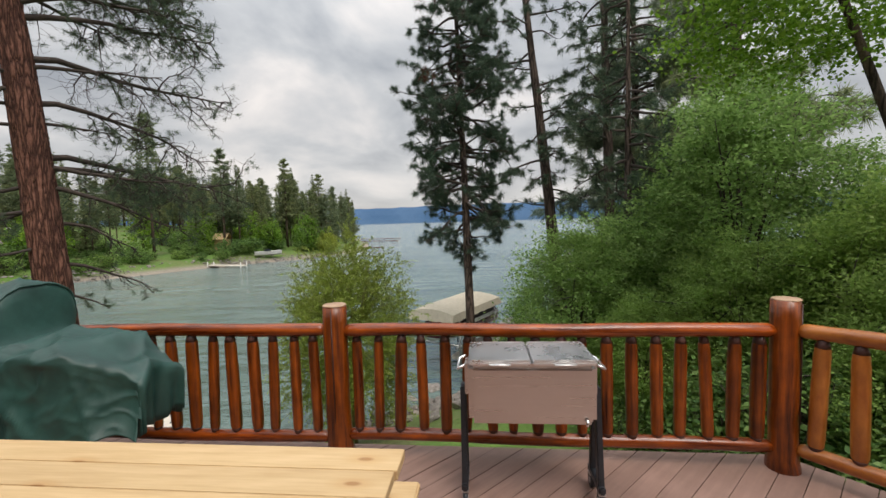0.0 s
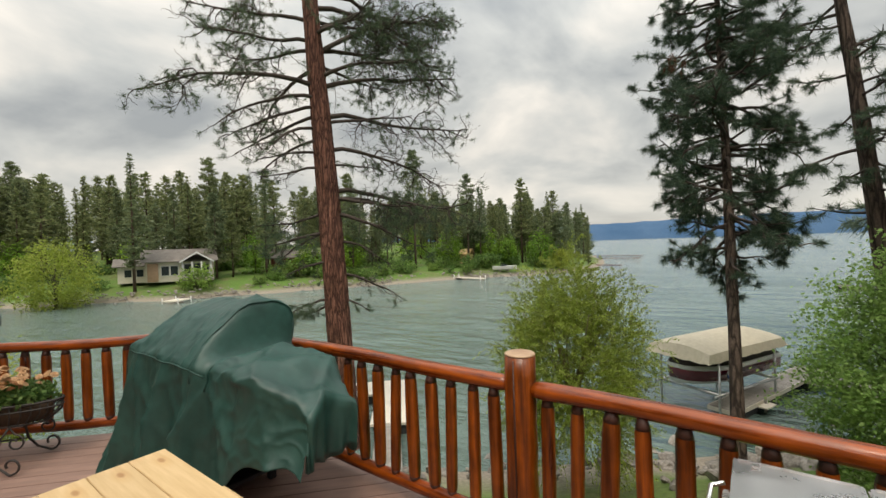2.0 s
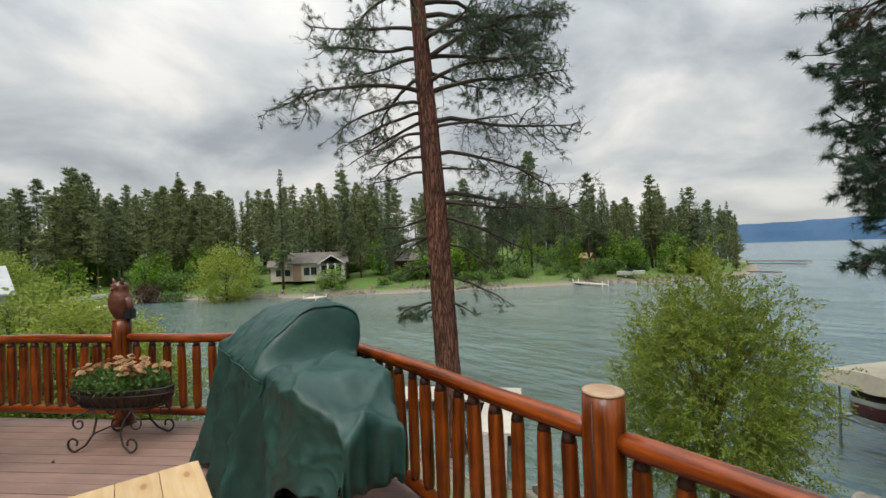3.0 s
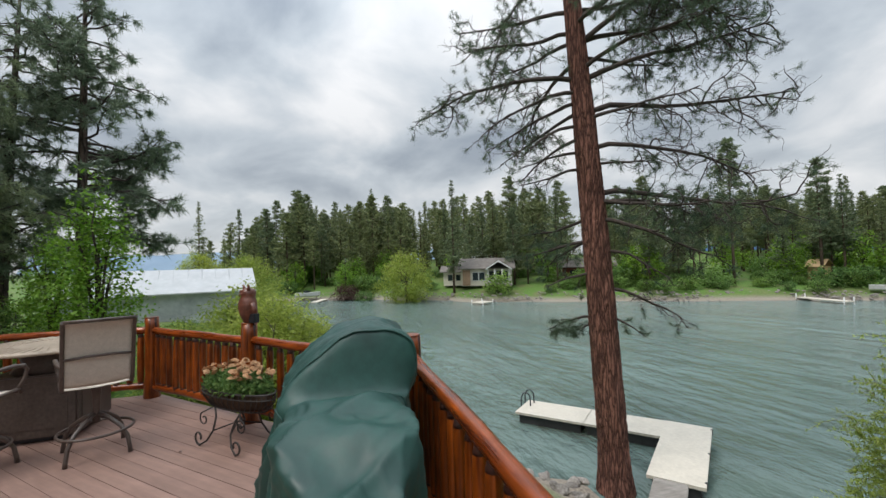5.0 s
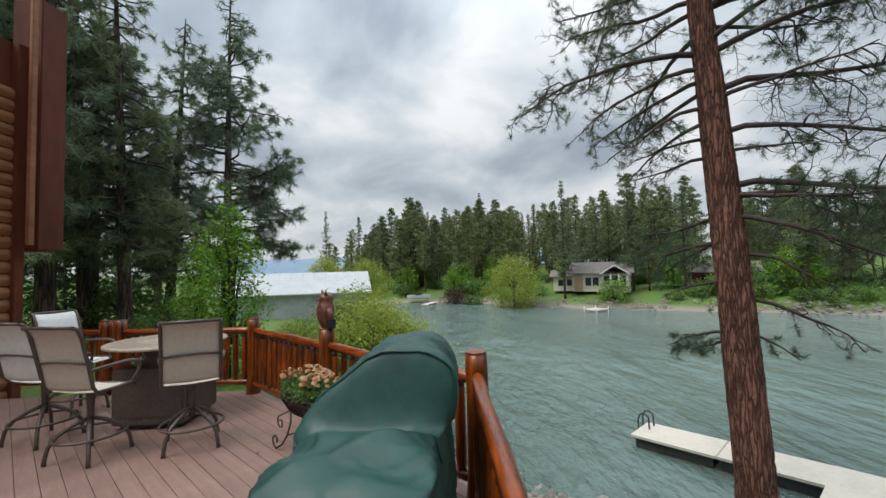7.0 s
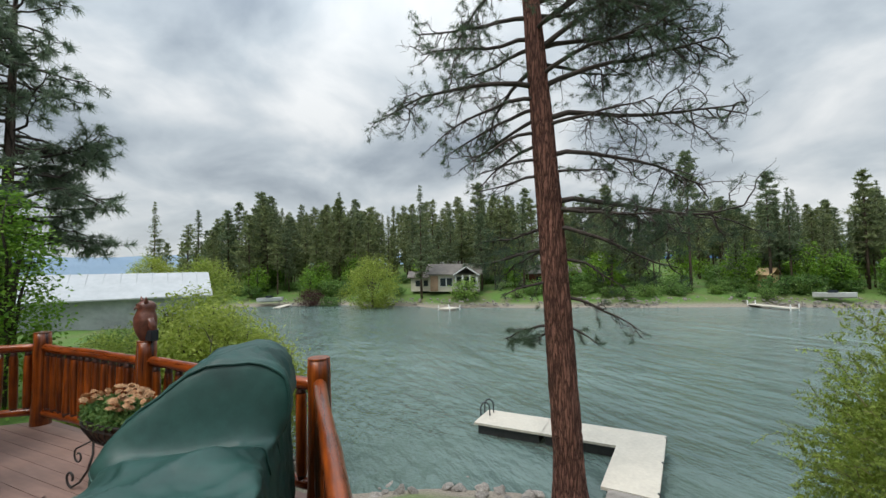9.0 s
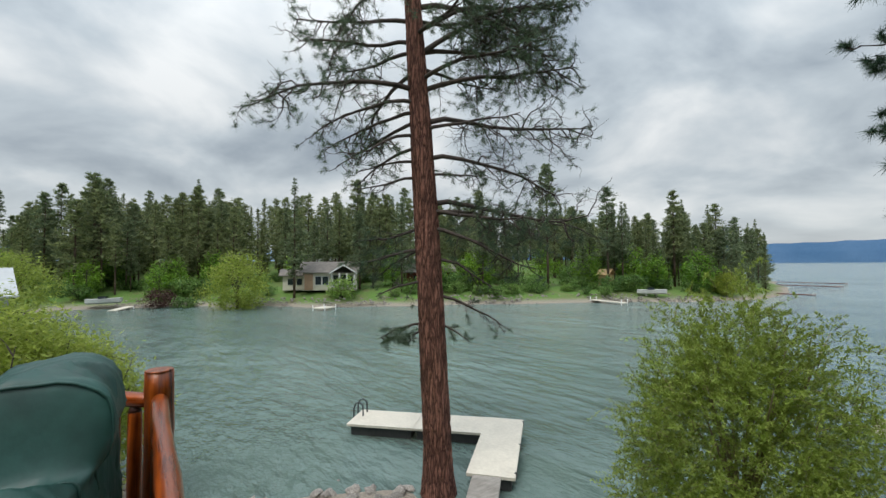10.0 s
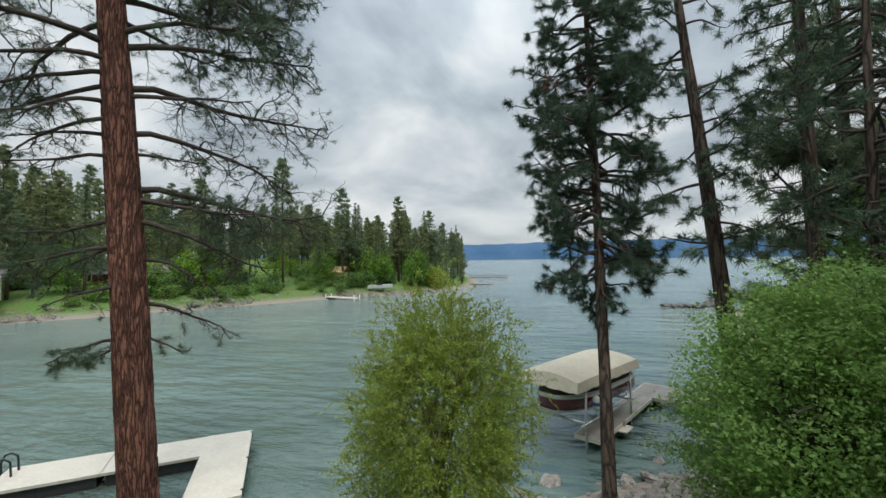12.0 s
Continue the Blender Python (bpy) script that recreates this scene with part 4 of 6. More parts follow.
# far shore woods
_kinds = [far_conifer("conifer", 17.0, 41, 1.0, 0.3), far_pine("open_pine", 18.5, 42, 0.32, 1.1), far_conifer("conifer", 15.5, 43, 1.2, 0.12), far_conifer("conifer", 18.0, 44, 0.75, 0.25), far_pine("open_pine", 19.5, 45, 0.42, 1.0), far_conifer("conifer", 19.5, 46, 0.85, 0.2), far_pine("open_pine", 16.5, 47, 0.25, 1.3), far_conifer("conifer", 13.5, 48, 0.95, 0.08), far_pine("open_pine", 18.0, 49, 0.3, 1.15)]
_spots = [(-38, -19.8, 0.7, 0), (-44, -23.5, 0.8, 3), (-50, -27.5, 0.85, 1), (-34, -20.5, 0.7, 2), (-42, -29, 0.9, 0), (-56, -31, 0.9, 4), (-66.8, 25.4, 1.0, 5), (-24.4, 97, 0.5, 7), (-26.4, 105, 0.55, 0), (-28.4, 113, 0.6, 3), (-30.5, 121, 0.62, 5), (-27, 91, 0.62, 2), (-29.5, 99, 0.72, 0), (-27.5, 86, 0.66, 8), (-31, 90, 0.75, 5), (-25.4, 93, 0.42, 2), (-72, 33, 0.9, 0), (-60, 41, 0.95, 3), (-52, 52, 1.0, 0), (-47, 63, 1.05, 4), (-42, 74, 1.0, 1)]
_rng = random.Random(77)
_line = [Vector((-112, -34)), Vector((-98, -21)), Vector((-84, -8))] + [Vector(p) for p in reversed(FAR_SHORE[2:])]
for a, b in zip(_line[:-1], _line[1:]):
    d = b - a
    nrm = Vector((-d.y, d.x)).normalized()
    p0y = a.y
    n = int(d.length * (1.15 if b.y < 100 else 0.55 if b.y < 180 else 0.2))
    for _ in range(n):
        p = a + d * _rng.random() + nrm * ((9 if p0y < 75 else 4) + (42 if p0y < 75 else 26) * _rng.random() ** 1.6)
        if -72 < p.x < -58 and 20 < p.y < 36 and (p - Vector((-66, 28))).length < 11:
            continue
        _spots.append((p.x, p.y, _rng.uniform(0.56, 1.06) * (0.84 if p.y > 58 else 1.0), _rng.randrange(len(_kinds))))
_first = set()
for x, y, s, k in _spots[:290]:
    (put_copy if k in _first else put)(_kinds[k], x, y, s, x * 1.7, -0.1, s * (0.9 + 0.2 * ((x * 7.3) % 1)))
    _kinds[k]["group"] = "far shore conifers"
    _first.add(k)


def deep_woods():
    """The trees behind the first rows, too many to count: crowns and trunks in one sheet of stuff."""
    rng = random.Random(31)
    crowns, trunks = [], []
    for k in _kinds:
        c = next(o for o in k.children if o.name.startswith("crown"))
        co = np.array([v.co for v in c.data.vertices]).reshape(-1, 3, 3)[::3]
        crowns.append((co - co.mean(1, keepdims=True)) * 1.6 + co.mean(1, keepdims=True))
        t = next(o for o in k.children if o.name.startswith("trunk"))
        trunks.append((np.array([v.co for v in t.data.vertices]), [tuple(p.vertices) for p in t.data.polygons]))
    v, tv, tf, spots = [], [], [], []
    for a, b in zip(_line[:-2], _line[1:-1]):
        d = b - a
        nrm = Vector((-d.y, d.x)).normalized()
        for _ in range(int(d.length * (1.9 if 30 < b.y < 100 else 1.2 if b.y < 100 else 0.8))):
            spots.append(a + d * rng.random() + nrm * rng.uniform(14, 66))
    spots += [Vector((x, y)) for x, y, s, k in _spots[290:]]
    # the wood goes on round the back of the bay
    spots += [Vector((rng.uniform(-132, -86), rng.uniform(-12, 62))) for _ in range(150)]
    for p in spots:
        if (p - Vector((-67, 29))).length >= 11:
            k, s, turn = rng.randrange(len(_kinds)), rng.uniform(0.58, 0.95) * (0.84 if p.y > 58 else 1.0), rng.uniform(0, 6.28)
            cs, sn = math.cos(turn), math.sin(turn)
            rot = np.array([[cs, sn, 0], [-sn, cs, 0], [0, 0, 1]]) * s
            at = np.array([p.x, p.y, ground_z(p.x, p.y) - 0.1])
            v.append(crowns[k].reshape(-1, 3) @ rot + at)
            o = sum(len(x) for x in tv)
            tv.append(trunks[k][0] @ rot + at)
            tf += [tuple(i + o for i in f) for f in trunks[k][1]]
    v = np.concatenate(v)
    woods = tagged(new("woods"), "dense green conifer woods behind the far bank", "woods", kind="stuff")
    raw("crown", v.tolist(), np.arange(len(v)).reshape(-1, 3).tolist(), M_FAR, woods)
    raw("trunk", np.concatenate(tv).tolist(), tf, M_BARKF, woods)


deep_woods()
_fw = bush("far_willow", "round yellow-green weeping willow on the far bank", 4.4, 8.2, M_WILLOW, 9000, 0.34, 51, 0.45, 9, 0.5, 0.2, 0.2, "tree", 18)
put(_fw, -67.3, 17.3, 1.0, 0.0, 0.0, 1.12)
_fb = bush("far_shrub", "green shrub on the far bank", 2.4, 3.4, M_LEAF, 900, 0.42, 52, 0.6, 6, 0.35, 0.1, 0.0, "shrub", 16)
put(_fb, -61.5, 31.0, 1.0)
put_copy(_fw, -61, -5.2, 0.8, 1.0, 1.0)
put_copy(_fw, -26.5, 84, 0.5, 2.2, 0.0)
put_copy(_fw, -70, -13.0, 0.7, 2.0, 1.0)
_fd = bush("far_birch", "fresh green broadleaf tree on the far bank", 2.6, 8.0, M_BRIGHT, 1500, 0.42, 53, 0.6, 6, 0.45, 0.4, 0.1, "tree", 16)
put(_fd, -44.5, 71.5, 0.8)
_fo = bush("dark_bank_shrub", "dark green shrub along the far bank", 2.2, 2.8, M_LEAFD, 1100, 0.36, 55, 0.6, 6, 0.32, 0.1, 0.0, "shrub", 16)
put(_fo, -74.5, 11.5, 0.8)
for x, y, s in ((-58.0, 45.2, 1.1), (-57.2, 48.2, 1.2), (-59.2, 42.6, 0.9), (-55.4, 51.0, 1.0)):
    put_copy(_fo, x, y, s, x)
put_copy(_fd, -58.6, 46.8, 0.7, 1.0)
for a, b in zip(_line[:-1], _line[1:]):
    if 22 < a.y < 62:
        d = b - a
        for k in range(int(d.length * 0.55)):
            p = a + d * _rng.random() + Vector((-d.y, d.x)).normalized() * _rng.uniform(1.6, 7.0)
            if (p - Vector((-64, 30))).length > 7:
                put_copy((_fo, _fo, _fb)[k % 3], p.x, p.y, _rng.uniform(0.3, 0.75), k * 1.3)
_fp = bush("plum_shrub", "purple-leaved shrub on the far bank", 2.4, 3.2, M_PLUM, 2200, 0.28, 54, 0.6, 6, 0.35, 0.1, 0.0, "shrub", 16)
put(_fp, -76.5, 8.5, 0.9)
for i in range(170):
    k = _rng.randrange(2, len(_line) - 3)
    a, b = _line[k - 1], _line[k]
    d = b - a
    p = a + d * _rng.random() + Vector((-d.y, d.x)).normalized() * _rng.uniform(3.5, 20)
    if (p - Vector((-66, 29))).length < 9:
        continue
    tree, s = ((_fb, _rng.uniform(0.45, 1.0)), (_fd, _rng.uniform(0.5, 1.0)), (_fo, _rng.uniform(0.5, 1.2)), (_fo, _rng.uniform(0.4, 0.8)))[i % 4]
    put_copy(tree, p.x, p.y, s, i * 0.7)


# ---- the deck ----
def V2(x, y):
    return Vector((x, y, 0))


POST = {"C": V2(-3.78, 3.08), "A": V2(-0.78, 2.92), "B": V2(2.18, 2.69), "F": V2(3.75, 0.82), "G": V2(3.5, -2.6), "O": V2(-5.39, 1.62), "D": V2(-6.9, 0.23), "E": V2(-7.2, -1.84)}
DECK = [V2(-7.06, -3.82), V2(4.2, -4.6), V2(3.86, 0.84), V2(2.25, 2.81), V2(-3.76, 3.2), V2(-7.0, 0.26)]


def log_post(key, top, r, label, seed):
    rng = random.Random(seed)
    th = empty("log_post", Matrix.Translation(POST[key]), label, "post", "railing posts")
    n = 9
    pts = [Vector((rng.gauss(0, 0.003), rng.gauss(0, 0.003), -0.05 + (top + 0.05) * i / n)) for i in range(n + 1)]
    radii = [r * (1.22 if i == 0 else 1.1 if i == 1 else 1.0) * rng.uniform(0.97, 1.03) for i in range(n)] + [r * 0.97]
    v, f = [], []
    tube_data(v, f, pts, radii, 20, True)
    ob = raw("shaft", v, f, M_LOGV, th)
    for poly in ob.data.polygons:
        poly.use_smooth = len(poly.vertices) == 4
    tube("cut_top", [(0, 0, top - 0.004), (0, 0, top + 0.002), (0, 0, top + 0.006)], [r * 0.975, r * 0.97, r * 0.9], M_LOGEND if key in ("A", "B", "F", "G") else M_LOGV, th, 20)
    # a drying crack down the shaft
    a = rng.uniform(3.6, 5.6)
    c, s = math.cos(a) * r * 1.0, math.sin(a) * r * 1.0
    tube("crack", [(c * 1.0, s * 1.0, top - 0.02), (c * 1.005, s * 1.005, top * 0.6), (c * 1.02, s * 1.02, top * 0.16)], [0.004, 0.007, 0.002], M_LOGTIP, th, 5)
    return th


for i, (k, top, r, lab) in enumerate((("C", 1.08, 0.083, "red-stained round log corner post of the deck railing"), ("A", 1.08, 0.086, "red-stained round log post of the deck railing"), ("B", 1.1, 0.082, "thick red-stained log corner post with a drying crack"), ("F", 1.08, 0.085, "red-stained log post of the side railing"), ("G", 1.08, 0.085, "red-stained log post of the side railing"), ("O", 1.08, 0.085, "red-stained log post that carries the carved owl"), ("D", 1.06, 0.085, "red-stained log corner post at the deck's chamfer"), ("E", 1.06, 0.085, "red-stained log post beside the house"))):
    log_post(k, top, r, lab, 200 + i)
POST["E2"] = V2(-7.21, -2.05)
log_post("E2", 1.06, 0.085, "red-stained log post paired with another", 260)


def railing(a, b, count, label, seed, rail_mat=None, bal_mat=None, high=0.885, low=0.145):
    """A log railing between two posts: top and bottom rails and turned-down balusters."""
    rng = random.Random(seed)
    pa, pb = POST[a], POST[b]
    d = (pb - pa).normalized()
    ang = math.atan2(d.y, d.x)
    th = empty("log_railing", Matrix.Translation((pa + pb) / 2) @ Matrix.Rotation(ang, 4, "Z"), label, "railing", "deck railing")
    half = (pb - pa).length / 2 - 0.06
    for name, z, r in (("top_rail", high, 0.047), ("bottom_rail", low, 0.043)):
        n = 14
        ph = rng.uniform(0, 6)
        pts = [Vector((-half + 2 * half * i / n, 0.004 * math.sin(i * 0.9 + ph), z + 0.005 * math.sin(i * 0.7 + ph))) for i in range(n + 1)]
        radii = [r * (0.72 if i in (0, n) else 1.0) * rng.uniform(0.96, 1.05) for i in range(n + 1)]
        pts.insert(1, pts[0].lerp(pts[1], 0.28))
        radii.insert(1, r)
        pts.insert(-1, pts[-1].lerp(pts[-2], 0.28))
        radii.insert(-1, r)
        tube(name, pts, radii, rail_mat or M_LOG, th, 16)
    for i in range(count):
        x = -half - 0.06 + (2 * half + 0.12) * (i + 1) / (count + 1) + rng.uniform(-0.01, 0.01)
        r = 0.038 * rng.uniform(0.9, 1.14)
        zs = (low + 0.02, low + 0.04, low + 0.07, low + 0.115, 0.5, high - 0.145, high - 0.095, high - 0.065, high - 0.035)
        rs = (0.55, 0.72, 0.95, 1.0, 1.03, 1.0, 0.95, 0.74, 0.5)
        lx, ly = rng.gauss(0, 0.005), rng.gauss(0, 0.004)
        pts = [Vector((x + lx * (z - 0.5) * 4, ly * (z - 0.5) * 4, z)) for z in zs]
        bal = tube("baluster", pts, [r * q * rng.uniform(0.97, 1.03) for q in rs], bal_mat or M_LOGV, th, 12)
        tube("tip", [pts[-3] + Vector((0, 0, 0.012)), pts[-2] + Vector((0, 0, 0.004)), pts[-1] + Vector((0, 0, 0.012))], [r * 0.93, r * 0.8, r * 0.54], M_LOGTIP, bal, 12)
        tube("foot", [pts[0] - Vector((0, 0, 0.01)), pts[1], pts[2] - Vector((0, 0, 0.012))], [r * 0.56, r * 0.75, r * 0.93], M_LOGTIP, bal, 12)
    return th


railing("C", "A", 18, "red-brown log railing with round balusters beside the grill", 301, high=0.905, low=0.11)
railing("A", "B", 18, "red-brown log railing with round balusters behind the cooler", 302, high=0.9, low=0.14)
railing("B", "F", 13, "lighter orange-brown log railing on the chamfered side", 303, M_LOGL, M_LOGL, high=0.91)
railing("F", "G", 19, "red-brown log railing along the side of the deck", 304)
railing("O", "C", 12, "red-brown log railing behind the flower planter", 305)
railing("D", "O", 13, "red-brown log railing beside the carved owl", 306)
POST["H"] = V2(-7.42, -3.55)
railing("H", "E2", 11, "red-brown log railing that runs to the house", 308)
railing("E", "D", 14, "red-brown log railing behind the patio table", 307)


def build_deck():
    floor = tagged(new("floor"), "diagonal reddish-brown composite deck boards", "deck", kind="structure")
    bm = bmesh.new()
    vs = [bm.verts.new((p.x, p.y, -0.035)) for p in DECK]
    face = bm.faces.new(vs)
    r = bmesh.ops.extrude_face_region(bm, geom=[face])
    for g in r["geom"]:
        if isinstance(g, bmesh.types.BMVert):
            g.co.z = -0.26
    bmesh.ops.recalc_face_normals(bm, faces=bm.faces)
    part("fascia", bm, M_FASCIA, floor, "plain brown rim boards under the deck")
    a = radians(43.5)
    d, nrm = V2(math.cos(a), math.sin(a)), V2(-math.sin(a), math.cos(a))
    c = V2(-1.5, -0.7)
    rng = random.Random(5)
    for k in range(-52, 53):
        w, mid = 0.140, c + nrm * (k * 0.145)
        bm = bmesh.new()
        m = Matrix.Translation(mid + Vector((0, 0, -0.0165))) @ Matrix.Rotation(a, 4, "Z")
        box(bm, (24, w, 0.027), m)
        for p, q in zip(DECK, DECK[1:] + DECK[:1]):
            e = (q - p).normalized()
            geom = bm.verts[:] + bm.edges[:] + bm.faces[:]
            cut = bmesh.ops.bisect_plane(bm, geom=geom, plane_co=p + V2(e.y, -e.x) * 0.025, plane_no=V2(e.y, -e.x), clear_outer=True)
            edges = [g for g in cut["geom_cut"] if isinstance(g, bmesh.types.BMEdge)]
            if edges:
                bmesh.ops.holes_fill(bm, edges=edges)
        if len(bm.faces) < 5:
            bm.free()
            continue
        bmesh.ops.transform(bm, matrix=(Matrix.Rotation(-a, 4, "Z") @ Matrix.Translation(-mid)), verts=bm.verts)
        ob = part("deck_board", bm, M_DECK, floor)
        ob.matrix_basis = Matrix.Translation(mid) @ Matrix.Rotation(a, 4, "Z") @ Matrix.Translation((0, 0, rng.uniform(-0.0012, 0.0012)))
    for p in [POST[k] for k in ("C", "A", "B", "D", "O", "F")] + [V2(-4, 0), V2(0, 0), V2(-6.6, -3.5), V2(3, -3)]:
        q = p * 0.97
        z0 = ground_z(q.x, q.y) - 0.3
        tube("support_post", [(q.x, q.y, z0), (q.x, q.y, -0.26)], 0.11, M_LOGV, floor, 12)


build_deck()


# ---- the house beside the deck ----
def build_house():
    wall = tagged(new("wall_house"), "cedar log siding of the house beside the deck", "wall", kind="structure")
    p0, d = V2(-7.66, -3.86), V2(math.cos(radians(-4)), math.sin(radians(-4)))
    n = V2(-d.y, d.x)
    ang = math.atan2(d.y, d.x)
    # core wall with thickness, then rounded courses proud of it
    bm = bmesh.new()
    box(bm, (14.0, 0.2, 8.4), Matrix.Translation(p0 + d * 7.0 - n * 0.1 + Vector((0, 0, 1.35))) @ Matrix.Rotation(ang, 4, "Z"))
    part("core", bm, M_CEDARD, wall)
    me = None
    for k in range(38):
        z = -2.7 + 0.2 * k
        if me is None:
            v, f = [], []
            prof = [(0.0, -0.098), (0.03, -0.085), (0.052, -0.045), (0.06, 0.0), (0.052, 0.045), (0.03, 0.085), (0.0, 0.098)]
            for x in (0.0, 14.0):
                v += [(x, y, zz) for y, zz in prof]
            m = len(prof)
            f = [(i, i + 1, m + i + 1, m + i) for i in range(m - 1)] + [tuple(reversed(range(m))), tuple(range(m, 2 * m))]
            ob = raw("siding_log", v, f, M_CEDAR, wall)
            me = ob.data
        else:
            ob = new("siding_log", me)
            ob.parent = wall
        ob.matrix_basis = Matrix.Translation(p0 + Vector((0, 0, z))) @ Matrix.Rotation(ang, 4, "Z")
    # side wall of the house, going back
    bm = bmesh.new()
    box(bm, (0.2, 7.0, 8.4), Matrix.Translation(p0 + d * 0.1 - n * 3.72 + Vector((0, 0, 1.35))) @ Matrix.Rotation(ang, 4, "Z"))
    part("side_core", bm, M_CEDAR, wall)
    # corner board and the upper storey's projecting box
    bm = bmesh.new()
    box(bm, (0.16, 0.16, 8.4), Matrix.Translation(p0 + d * -0.03 + n * 0.03 + Vector((0, 0, 1.35))) @ Matrix.Rotation(ang, 4, "Z"), 0.01)
    part("corner_board", bm, M_CEDARD, wall)
    bm = bmesh.new()
    box(bm, (0.46, 0.5, 4.2), Matrix.Translation(p0 + d * -0.33 + n * 0.08 + Vector((0, 0, 4.28))) @ Matrix.Rotation(ang, 4, "Z"), 0.012)
    part("upper_bay", bm, M_CEDARD, wall, "dark cedar box of the upper storey")
    bm = bmesh.new()
    box(bm, (0.1, 0.06, 4.1), Matrix.Translation(p0 + d * 0.06 + n * 0.36 + Vector((0, 0, 4.3))) @ Matrix.Rotation(ang, 4, "Z"), 0.008)
    part("bay_trim", bm, M_CEDAR, wall)


build_house()


# ---- things on the deck ----
def picnic_table():
    ang = radians(-3.4)
    th = empty("picnic_table", Matrix.Translation((-1.13, 1.19, 0)) @ Matrix.Rotation(ang, 4, "Z"), "new knotty pine picnic table with attached bench seats", "table")
    for i in range(5):
        bm = bmesh.new()
        box(bm, (1.98 - (0.012 if i % 2 else 0), 0.1475, 0.038), Matrix(), 0.0025)
        ob = part("top_board", bm, M_PINE, th)
        ob.location = (0.004 * (i % 3 - 1), -0.3 + 0.15 * i + 0.08, 0.741)
    for side in (-1, 1):
        bm = bmesh.new()
        box(bm, (2.0, 0.24, 0.038), Matrix(), 0.008)
        ob = part("bench_seat", bm, M_PINE, th)
        ob.location = (0.0, 0.08 + side * 0.53, 0.431)
    for x in (-0.72, 0.72):
        bm = bmesh.new()
        box(bm, (0.038, 1.3, 0.14), Matrix.Translation((x, 0.08, 0.342)), 0.004)
        part("seat_beam", bm, M_PINE, th)
        bm = bmesh.new()
        box(bm, (0.038, 0.66, 0.09), Matrix.Translation((x, 0.08, 0.677)), 0.004)
        part("top_cleat", bm, M_PINE, th)
        for side in (-1, 1):
            bm = bmesh.new()
            box(bm, (0.038, 0.1, 0.86), Matrix.Translation((x + 0.04, 0.08 + side * 0.34, 0.36)) @ Matrix.Rotation(side * radians(30), 4, "X"), 0.004)
            bmesh.ops.bisect_plane(bm, geom=bm.verts[:] + bm.edges[:] + bm.faces[:], plane_co=(0, 0, 0.003), plane_no=(0, 0, -1), clear_outer=True)
            part("leg", bm, M_PINE, th)


picnic_table()


